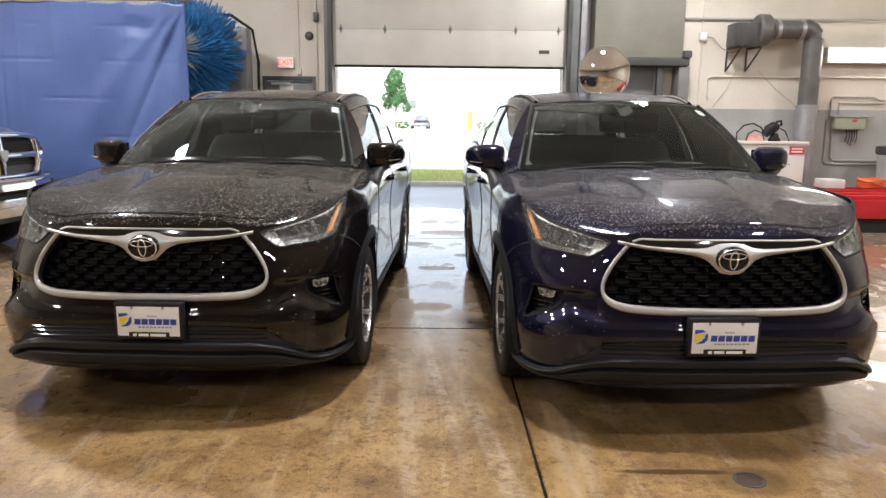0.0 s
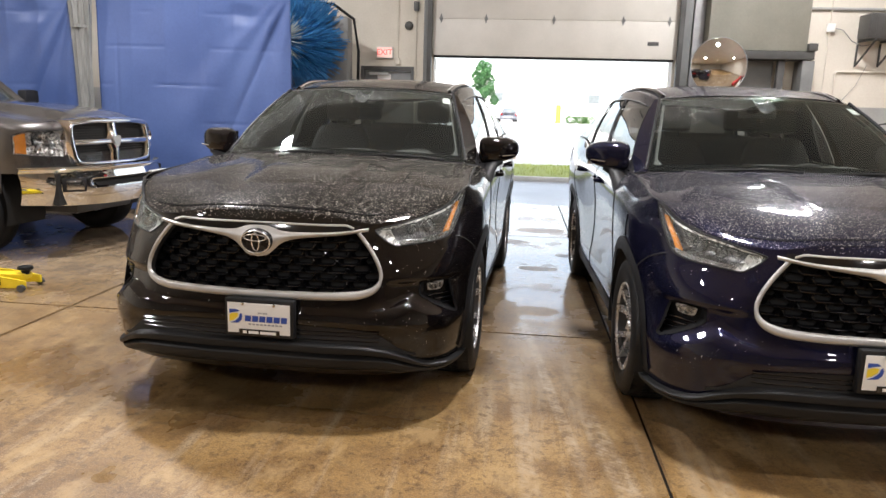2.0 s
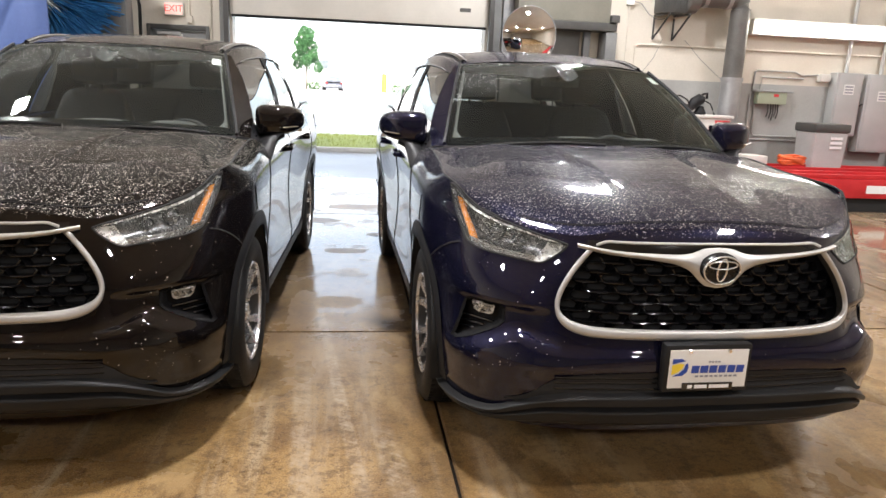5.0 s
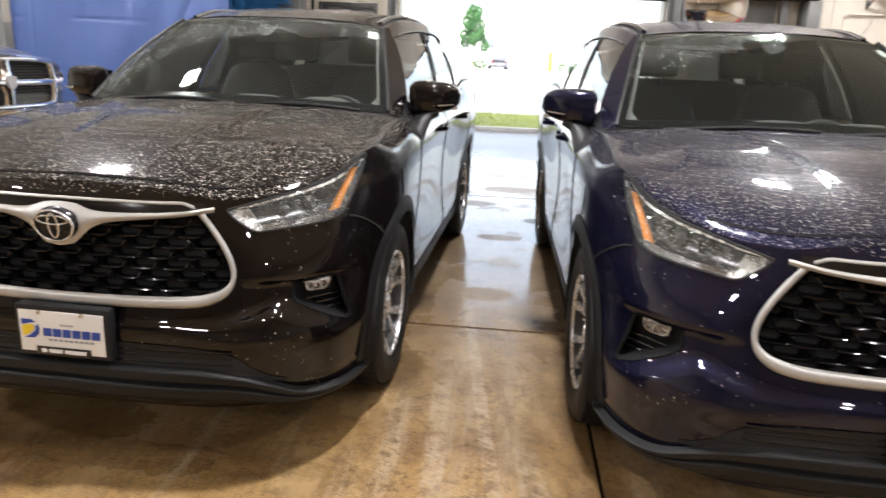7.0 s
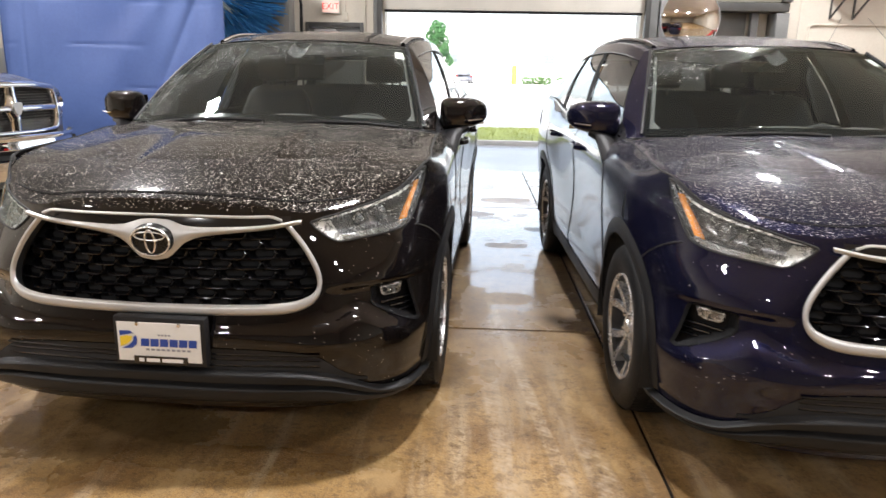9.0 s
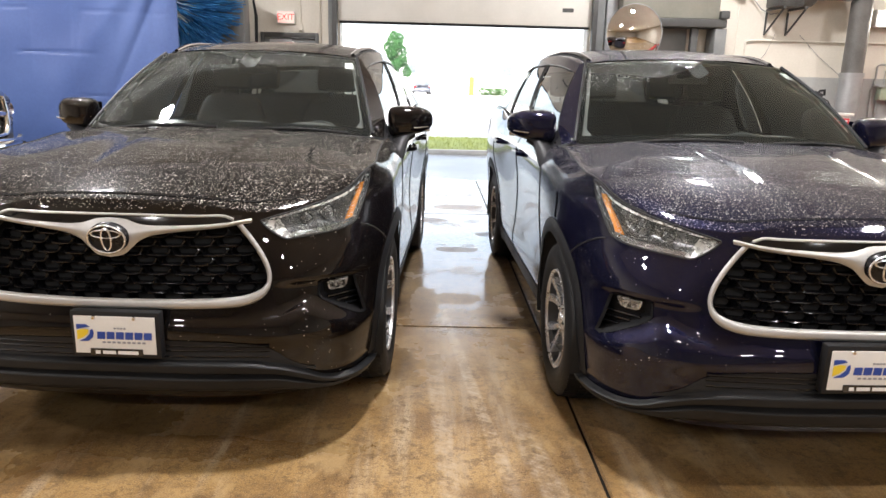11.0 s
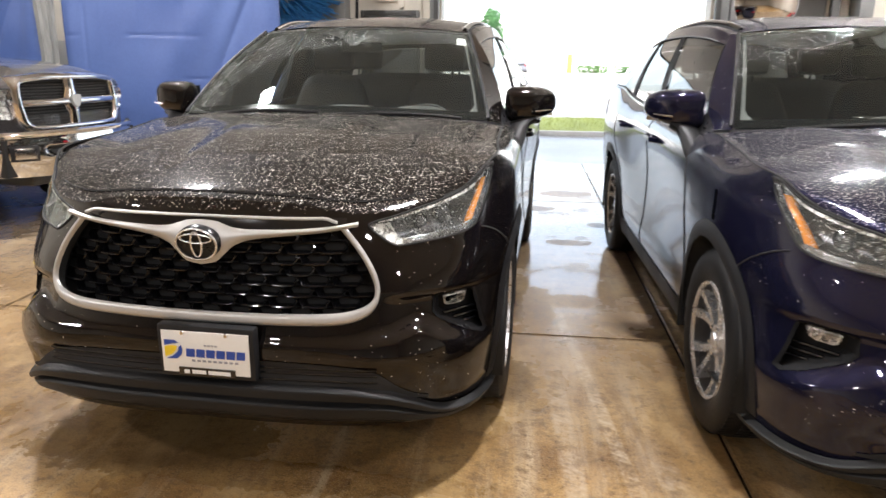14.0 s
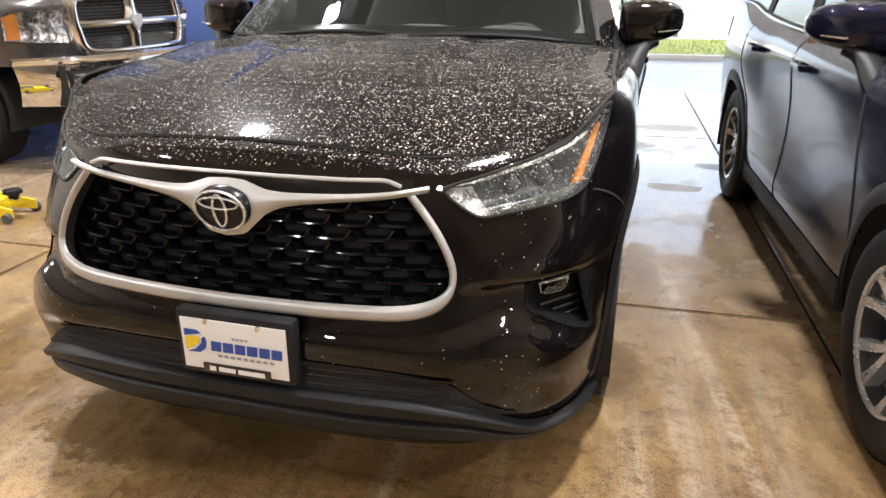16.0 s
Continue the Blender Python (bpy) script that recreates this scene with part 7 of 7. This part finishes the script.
def truck_front(x):
    return 0.06 + 0.40 * (1 - max(0.0, 1 - min(1.0, abs(x) / 0.985) ** 2.8) ** (1 / 2.8))


def truck_turn(x):
    return math.asin(min(1.0, x / 0.985) ** 1.4) * 2 / math.pi


def truck_side(y, z):
    w = 0.985 + 0.012 * hump((z - 1.02) / 0.3) - 0.03 * ramp(1.15, 1.35, z)
    for cy in (0.93, 4.75):
        w += 0.022 * hump((math.hypot(y - cy, z - 0.45) - 0.50) / 0.10)
    return w


def truck_wheel(truck, y, side):
    w = part("wheel", Soup().lathe([(0.245, -0.12), (0.27, -0.135), (0.34, -0.14), (0.39, -0.128), (0.412, -0.10), (0.416, 0.0), (0.412, 0.10), (0.39, 0.128), (0.34, 0.14), (0.27, 0.135), (0.245, 0.12)], 56, "x"), M["rubber"], truck, "black tyre on a silver wheel")
    w.matrix_basis = pose(side * 0.855, y, 0.412, 10, 0, 0) @ Matrix.Diagonal((side, 1, 1, 1))
    part("letter_ring", Soup().lathe([(0.318, 0.1405), (0.321, 0.142), (0.324, 0.1405)], 56, "x"), M["ink_white"], w, "white ring on the tyre wall")
    part("rim_barrel", Soup().lathe([(0.248, 0.12), (0.240, 0.128), (0.228, 0.12), (0.222, 0.05), (0.215, -0.1)], 48, "x"), M["alloy"], w)
    part("rim_back", Soup().lathe([(0.0, 0.0), (0.216, 0.0)], 32, "x"), M["under"], w)
    for k in range(5):
        a0 = 2 * math.pi * k / 5

        def face(u, v):
            r = 0.05 + 0.185 * u
            half = (0.036 + 0.012 * u) / r if r > 0.09 else 0.5
            k2 = min(1.0, max(0.0, (v - 0.15) / 0.7))
            a = a0 + (2 * k2 - 1) * half
            return (0.085 + 0.02 * u - (0.05 if v < 0.1 or v > 0.9 else 0), r * math.cos(a), r * math.sin(a))

        part("spoke", Soup().grid(face, 8, 6), M["alloy"], w, "silver spoke")
    part("hub_cap", Soup().lathe([(0.0, 0.12), (0.05, 0.118), (0.07, 0.10), (0.075, 0.05)], 24, "x"), M["alloy_dark"], w)


def pickup(m):
    truck = thing("pickup_truck", m, "dark grey pickup truck with a chrome cross grille", "truck")
    paint = M["paint_grey"]
    a0, a1 = truck_turn(0.600), truck_turn(0.968)
    for sd in (1, -1):
        def side_raw(u, v):
            y = 0.46 + 5.41 * u
            top = spl([(0.42, 1.20), (0.9, 1.29), (1.5, 1.33), (6, 1.36)], y)
            return y, 0.62 + (top - 0.62) * v

        def side_pt(u, v):
            y, z = side_raw(u, v)
            for cy in (0.93, 4.75):
                d = math.hypot(y - cy, z - 0.45)
                if 0.455 < d < 0.497:
                    y, z = cy + (y - cy) * 0.475 / d, 0.45 + (z - 0.45) * 0.475 / d
            return (sd * truck_side(y, z), y, z)

        def keep(u, v):
            y, z = side_raw(u, v)
            return min(math.hypot(y - 0.93, z - 0.45), math.hypot(y - 4.75, z - 0.45)) > 0.476

        part("side_panel", Soup().grid(side_pt, 220, 44, keep), paint, truck)
        for cy in (0.93, 4.75):
            part("arch_lip", Soup().grid(lambda u, v: (lambda a, r: (sd * (truck_side(cy + r * math.cos(a), 0.45 + r * math.sin(a)) + 0.004 + 0.008 * math.sin(math.pi * v)), cy + r * math.cos(a), 0.45 + r * math.sin(a)))(math.pi * (0.11 + 0.78 * u), 0.465 + 0.035 * v), 40, 4), paint, truck)

        # nose panels: a corner that turns from the grille round to the flank, with the lamp let into it
        def nose_pt(a, z, off=0.0):
            x, y = truck_round(a)
            w = math.pi / 2 * a
            blend = ramp(0.75, 1.0, a)
            return (sd * (x + off * math.sin(w) + blend * (truck_side(0.46, z) - 0.985)), y - off * math.cos(w), z)

        def lamp_low(a):
            return 0.950 + 0.030 * (a - a0) / (a1 - a0)

        def lamp_high(a):
            return spl([(0, 1.205), (0.6, 1.195), (0.85, 1.180), (1, 1.150)], (a - a0) / (a1 - a0))

        def top(a):
            return spl([(a0, 1.222), (a1, 1.205), (1.0, 1.203)], a)

        def pick(u):
            return a0 + (a1 - a0) * u

        part("fender_brow", Soup().grid(lambda u, v: nose_pt(pick(u), lamp_high(pick(u)) + (top(pick(u)) - lamp_high(pick(u))) * v), 24, 4), paint, truck)
        part("lower_fascia", Soup().grid(lambda u, v: nose_pt(pick(u), 0.80 + (lamp_low(pick(u)) - 0.80) * v), 24, 6), paint, truck)
        part("fender_corner", Soup().grid(lambda u, v: nose_pt(a1 + (1 - a1) * u, (0.80 if u < 0.999 else 0.80) + (top(a1 + (1 - a1) * u) - 0.80) * v), 16, 20), paint, truck)

        # fender crown, from the nose and flank up to the bonnet
        def crown(u, v):
            if u < 0.4:
                a = a0 + (1 - a0) * u / 0.4
                p = Vector(nose_pt(a, top(a)))
                ty = spl([(a0, 0.165), (truck_turn(0.745), 0.20), (1.0, 0.62)], a)
                tx = min(abs(p.x), 0.745)
            else:
                y = 0.46 + 1.25 * (u - 0.4) / 0.6
                z0 = spl([(0.42, 1.20), (0.9, 1.29), (1.5, 1.33), (6, 1.36)], y)
                p = Vector((sd * truck_side(y, z0), y, z0))
                tx, ty = 0.745, 0.62 + 1.09 * (u - 0.4) / 0.6
            tz = spl([(0.10, 1.27), (0.30, 1.287), (0.7, 1.337), (1.8, 1.402)], ty)
            w = v * math.pi / 2
            h, r = 1 - math.cos(w), math.sin(w)
            return (p.x + (sd * tx - p.x) * h, p.y + (ty - p.y) * h, p.z + (tz - p.z) * r)

        part("fender_top", Soup().grid(crown, 60, 14), paint, truck)

        def lamp(u, v, off=0.0):
            a = pick(u)
            return nose_pt(a, lamp_low(a) + (lamp_high(a) - lamp_low(a)) * v, off)

        hl = part("headlamp", Soup().grid(lambda u, v: lamp(u, v, -0.06 * math.sin(math.pi * u) ** 0.4 * math.sin(math.pi * v) ** 0.4), 24, 14), M["lamp_pearl"], truck, "clear headlamp with bright reflectors")
        for cx, cz, r in ((0.20, 0.66, 0.066), (0.52, 0.64, 0.062), (0.22, 0.22, 0.040), (0.50, 0.22, 0.040)):
            c = Vector(lamp(cx, cz, -0.024))
            part("lamp_bowl", Soup().lathe([(0.0, 0.030), (r * 0.25, 0.016), (r * 0.6, 0.014), (r, -0.008), (r * 1.08, -0.010)], 24, "y", c), M["lamp_silver"], hl, "round bright bowl")
        part("turn_signal", Soup().grid(lambda u, v: lamp(0.72 + 0.265 * u, 0.06 + 0.86 * v, -0.006 - 0.01 * math.sin(math.pi * v)), 8, 8), M["amber"], hl, "amber turn signal")
        part("lens", Soup().grid(lambda u, v: lamp(u, v, 0.004), 24, 10), M["lens"], hl, "clear lens", fix=False, away=(0, 1.6, 0.9)).visible_shadow = False
        part("lamp_gap", Soup().tube([lamp(u, 0, 0.001) for u in np.linspace(0, 1, 20)] + [lamp(1, v, 0.001) for v in np.linspace(0.2, 0.8, 4)] + [lamp(u, 1, 0.001) for u in np.linspace(1, 0, 20)], 0.005, 6, closed=True), M["under"], hl)
        part("wheel_well", Soup().grid(lambda u, v: (sd * (0.5 + 0.47 * v), 0.93 + 0.48 * math.cos(math.pi * (1.2 * u - 0.1)), 0.45 + 0.48 * math.sin(math.pi * (1.2 * u - 0.1))), 24, 3), M["under"], truck)
        part("wheel_well", Soup().grid(lambda u, v: (sd * (0.5 + 0.47 * v), 4.75 + 0.48 * math.cos(math.pi * (1.2 * u - 0.1)), 0.45 + 0.48 * math.sin(math.pi * (1.2 * u - 0.1))), 24, 3), M["under"], truck)
        truck_wheel(truck, 0.93, sd)
        truck_wheel(truck, 4.75, sd)
        # cab side: pillar, glass
        def cabside(u, v):
            b, t = Vector((0.95, 1.85 + 2.0 * u, 1.355)), Vector((0.74, 2.45 + 1.25 * u, 1.93))
            p = b.lerp(t, v)
            return (sd * p.x, p.y, p.z)

        part("cab_side", Soup().grid(cabside, 24, 12, keep=lambda u, v: not (0.08 < u < 0.47 and 0.08 < v < 0.88) and not (0.54 < u < 0.92 and 0.08 < v < 0.88)), paint, truck)
        part("side_window", Soup().grid(lambda u, v: cabside(0.06 + 0.88 * u, 0.06 + 0.84 * v), 8, 6), M["side_glass"], truck, fix=False, away=(0, 2.8, 1.2)).visible_shadow = False
        mr = part("door_mirror", Soup().box(sd * 1.06 - 0.11, 1.93, 1.36, sd * 1.06 + 0.11, 2.06, 1.60, 0.04), M["plastic"], truck, "black door mirror")
        part("mirror_arm", Soup().tube([(sd * 0.94, 2.0, 1.40), (sd * 1.02, 2.0, 1.42)], 0.03, 8), M["plastic"], mr)
        part("badge_plate", Soup().box(sd * 0.952 - 0.004, 1.02, 1.262, sd * 0.952 + 0.010, 1.16, 1.286, 0.003), M["chrome"], truck, "small bright fender badge")

    # bonnet with its raised centre
    def bonnet(u, v):
        x0 = 2 * u - 1
        y = 0.10 + 1.68 * v + 0.10 * abs(x0) ** 2 * (1 - v)
        zc = spl([(0.10, 1.325), (0.25, 1.375), (0.6, 1.425), (1.2, 1.465), (1.8, 1.485)], y)
        ze = spl([(0.10, 1.27), (0.30, 1.287), (0.7, 1.337), (1.8, 1.402)], y)
        k = 1 - ramp(0.52, 0.80, abs(x0)) * 0.75 - 0.25 * abs(x0) ** 3
        return (0.745 * x0, y, ze + (zc - ze) * k)

    part("bonnet", Soup().grid(bonnet, 48, 30), paint, truck)
    # grille: chrome surround, cross bars, four dark meshes
    def gy(x, z):
        return truck_front(x) - 0.075 + 0.10 * max(0.0, z - 1.0)

    def outline(k):
        return [(-0.57 * k, 0.845), (0.57 * k, 0.845), (0.60 * k, 1.10), (0.585 * k, 1.285), (0.30 * k, 1.315), (-0.30 * k, 1.315), (-0.585 * k, 1.285), (-0.60 * k, 1.10)]

    ring = outline(1.0)
    for cut in (0.30, 0.25, 0.25):
        # clip the corners until they are round
        ring = [lerp(p, q, t) for p, q in zip(ring, ring[1:] + ring[:1]) for t in (cut, 1 - cut)] if cut < 0.3 else [lerp(p, q, t) for p, q in zip(ring, ring[1:] + ring[:1]) for t in (0.12, 0.88)]
    part("grille_back", Soup().grid(lambda u, v: ((2 * u - 1) * 0.57, gy((2 * u - 1) * 0.57, 1.1) + 0.09, 0.86 + 0.43 * v), 20, 6), M["under"], truck)
    surround, mr_ = Soup(), len(ring)
    layers = ((-0.016, 0.13), (-0.014, 0.02), (-0.006, -0.006), (0.012, -0.022), (0.034, -0.022), (0.048, -0.010), (0.052, 0.03), (0.052, 0.09))
    for d, off in layers:
        surround.v += [(x * (1 - d / 0.60), gy(x, z) + off, 1.08 + (z - 1.08) * (1 - d / 0.25)) for x, z in ring]
    for k in range(len(layers) - 1):
        surround.f += [(k * mr_ + i, k * mr_ + (i + 1) % mr_, (k + 1) * mr_ + (i + 1) % mr_, (k + 1) * mr_ + i) for i in range(mr_)]
    part("grille_surround", surround, M["chrome"], truck, "chrome grille surround", smooth=60)
    part("nose_panel", Soup().grid(lambda u, v: (lambda x: (x, truck_front(x) - 0.002, 0.80 + 0.17 * v))((2 * u - 1) * 0.602), 30, 4), paint, truck)
    part("hood_lip", Soup().grid(lambda u, v: (lambda p: (p[0], p[1] - 0.05 * v, p[2] - 0.035 * v * v))(bonnet(0.08 + 0.84 * u, 0.0)), 40, 5), paint, truck)
    part("cross_bar", Soup().grid(lambda u, v: (lambda x, a: (x, gy(x, 1.08) - 0.012 + 0.045 * (1 - math.sin(a)), 1.082 + 0.036 * -math.cos(a)))((2 * u - 1) * 0.55, math.pi * v), 30, 8), M["chrome"], truck, "chrome cross bar")
    part("cross_post", Soup().grid(lambda u, v: (lambda z, a: ((0.056 + 0.03 * hump((z - 1.082) / 0.12)) * -math.cos(a), gy(0, z) - 0.016 + 0.05 * (1 - math.sin(a)), z))(0.87 + 0.42 * u, math.pi * v), 20, 8), M["chrome"], truck, "chrome upright bar")
    part("emblem", Soup().plate([(-0.045, 0.05), (0.045, 0.05), (0.055, 0.01), (0.03, -0.045), (0.0, -0.065), (-0.03, -0.045), (-0.055, 0.01)], lambda a, b, c: (a, gy(0, 1.12) - 0.020 - c, 1.09 + b), 0.018), M["satin_chrome"], truck, "plain chrome shield")
    mesh = Soup()
    for k in range(26):
        for j in range(16):
            x, z = -0.53 + 1.06 * (k + 0.5 * (j % 2)) / 26, 0.885 + 0.025 * j
            y = gy(x, z) + 0.045
            mesh.tube([(x - 0.019, y, z - 0.011), (x, y, z + 0.0), (x + 0.019, y, z - 0.011)], 0.0035, 4)
    part("grille_mesh", mesh, M["dark_steel"], truck, "dark honeycomb mesh")

    # chrome bumper
    def bumper(u, v):
        x0 = 2 * u - 1
        x = 1.005 * x0
        y = -0.13 + 0.44 * abs(x0) ** 3.0
        zt = 0.860 + 0.005 * (1 - abs(x0)) - 0.0
        zb = 0.475 + 0.03 * abs(x0) ** 2
        z = zt + (zb - zt) * v
        bulge = 0.05 * math.sin(math.pi * min(1, 0.12 + 0.88 * v)) - 0.05 * hump((v - 0.42) / 0.12) * (1 - ramp(0.46, 0.52, abs(x0)))
        bulge += 0.035 * hump((v - 0.04) / 0.10)
        return (x * (1 - 0.05 * v * abs(x0) ** 4), y - bulge, z)

    part("bumper", Soup().grid(bumper, 100, 40), M["chrome"], truck, "chrome bumper")
    part("bumper_slot", Soup().grid(lambda u, v: (lambda p: (p[0], p[1] - 0.008, p[2]))(bumper(0.5 + 0.225 * (2 * u - 1), 0.34 + 0.17 * v)), 24, 4), M["under"], truck, "dark bumper slot")
    for sd in (1, -1):
        part("bumper_bezel", Soup().grid(lambda u, v: (lambda p: (p[0], p[1] - 0.004 - 0.004 * math.sin(math.pi * u) ** 0.3 * math.sin(math.pi * v) ** 0.3, p[2]))(bumper(0.5 + sd * 0.5 * (0.57 + 0.19 * u), 0.30 + 0.34 * v)), 14, 10), M["plastic"], truck, "dark lamp bezel")
        part("bumper_lamp", Soup().grid(lambda u, v: (lambda p: (p[0], p[1] - 0.010 - 0.006 * math.sin(math.pi * u) ** 0.5 * math.sin(math.pi * v) ** 0.5, p[2]))(bumper(0.5 + sd * 0.5 * (0.595 + 0.14 * u), 0.35 + 0.24 * v)), 12, 8), M["lamp_silver"], truck, "clear bumper lamp")
    part("plate", Soup().box(0.34, -0.185, 0.645, 0.62, -0.165, 0.765, 0.004), M["plate_white"], truck, "white plate with print bars")
    for k in range(4):
        part("plate_bar", Soup().box(0.385 + 0.052 * k, -0.188, 0.685, 0.425 + 0.052 * k, -0.1855, 0.735), M["ink_grey"], truck)
    part("bumper_back", Soup().box(-0.80, 0.02, 0.50, 0.80, 0.25, 0.80), M["under"], truck)
    part("axle_beam", Soup().tube([(-0.75, 0.93, 0.40), (0.75, 0.93, 0.40)], 0.07, 12), M["under"], truck)
    part("skid_plate", Soup().box(-0.42, 0.15, 0.36, 0.42, 0.85, 0.50, 0.04), M["dark_steel"], truck)
    part("chassis", Soup().box(-0.60, 0.5, 0.48, 0.60, 5.7, 0.72, 0.03), M["under"], truck)
    part("engine_bay", Soup().box(-0.72, 0.30, 0.70, 0.72, 1.75, 1.20), M["under"], truck)
    # cab: windscreen, roof, rear wall; load bed
    part("windscreen", Soup().grid(lambda u, v: lerp(((2 * u - 1) * 0.86, 1.72 + 0.16 * (2 * u - 1) ** 2, 1.45 - 0.06 * (2 * u - 1) ** 2), ((2 * u - 1) * 0.70, 2.42 + 0.06 * (2 * u - 1) ** 2, 1.93), v), 20, 10), M["windscreen"], truck, fix=False, away=(0, 2.8, 1.0)).visible_shadow = False
    for sd in (1, -1):
        part("front_pillar", Soup().tube([(sd * 0.90, 1.86, 1.38), (sd * 0.72, 2.48, 1.93)], 0.045, 8), paint, truck)
    part("cab_roof", Soup().grid(lambda u, v: ((2 * u - 1) * 0.74, 2.40 + 1.32 * v, 1.93 + 0.05 * (1 - (2 * u - 1) ** 2) * math.sin(math.pi * (0.1 + 0.8 * v))), 20, 12), paint, truck)
    part("cab_back", Soup().box(-0.93, 3.72, 0.70, 0.93, 3.80, 1.92, 0.02), paint, truck)
    part("cowl", Soup().box(-0.86, 1.60, 1.30, 0.86, 1.90, 1.41, 0.02), M["plastic"], truck)
    part("dashboard", Soup().box(-0.80, 1.90, 1.0, 0.80, 2.25, 1.40, 0.05), M["interior"], truck)
    part("cab_floor", Soup().box(-0.90, 1.6, 0.72, 0.90, 3.75, 0.80), M["interior"], truck)
    for sx in (-0.42, 0.42):
        part("seat", Soup().box(sx - 0.28, 2.75, 0.80, sx + 0.28, 3.40, 1.05, 0.05).box(sx - 0.27, 3.25, 1.0, sx + 0.27, 3.45, 1.62, 0.06).box(sx - 0.13, 3.30, 1.62, sx + 0.13, 3.42, 1.80, 0.04), M["seat"], truck)
    part("bed", Soup().box(-0.90, 3.86, 0.75, 0.90, 5.85, 0.85), M["plastic"], truck)
    part("tailgate", Soup().box(-0.95, 5.84, 0.72, 0.95, 5.92, 1.36, 0.02), paint, truck)
    return truck


pickup(pose(-4.43, 7.10, 0, 0, 0, 84))

# ---- car on the far side of the lot ----
def far_car(m):
    car = thing("parked_hatchback", m, "silver blue hatchback parked across the yard", "car")

    def shell(u, v):
        a = math.pi * (u - 0.5) * 2
        y = -2.1 + 4.2 * v
        h = spl([(-2.1, 0.62), (-1.9, 0.85), (-1.2, 0.93), (1.4, 1.0), (1.95, 0.95), (2.1, 0.70)], y)
        w = 0.90 * (1 - 0.10 * ramp(1.4, 2.1, abs(y)))
        c, s = math.cos(a), math.sin(a)
        return (w * math.copysign(abs(s) ** 0.45, s), y, 0.30 + (h - 0.30) * (0.5 + 0.5 * math.copysign(abs(c) ** 0.45, c)))

    part("body", Soup().grid(shell, 40, 30), M["silver_car"], car)

    def cabin(u, v):
        x0 = 2 * u - 1
        y = -1.95 + 3.1 * v
        z = spl([(-1.95, 0.93), (-1.65, 1.30), (-1.2, 1.44), (-0.2, 1.46), (0.4, 1.38), (1.15, 0.97)], y)
        return (0.66 * x0 * (1.22 - 0.22 * (z - 0.9) / 0.55), y, 0.93 + (z - 0.93) * (1 - abs(x0) ** 6))

    part("cabin", Soup().grid(cabin, 24, 24), M["silver_car"], car)
    part("rear_window", Soup().grid(lambda u, v: (lambda p: (p[0], p[1] - 0.02, p[2] + 0.012))(cabin(0.10 + 0.80 * u, 0.02 + 0.12 * v)), 8, 4), M["far_glass"], car, "dark rear window")
    for sd in (1, -1):
        part("side_window", Soup().grid(lambda u, v: (sd * (0.80 - 0.14 * v + 0.01), -1.35 + 1.9 * u - 0.25 * v * (u - 0.5), 0.98 + 0.36 * v), 6, 3), M["far_glass"], car)
        part("tail_lamp", Soup().box(sd * 0.72 - 0.12, -2.12, 0.74, sd * 0.72 + 0.12, -2.02, 0.90, 0.02), M["tail"], car, "red tail lamp")
        for y in (-1.3, 1.35):
            part("wheel", Soup().lathe([(0.0, -0.09), (0.20, -0.1), (0.31, -0.09), (0.31, 0.09), (0.20, 0.1), (0.0, 0.09)], 24, "x", (sd * 0.80, y, 0.31)), M["rubber"], car)
    part("bumper", Soup().box(-0.82, -2.16, 0.32, 0.82, -2.0, 0.60, 0.05), M["silver_car"], car)
    return car


far_car(pose(-1.75, 71.0, rise(71), 0, 0, 6))
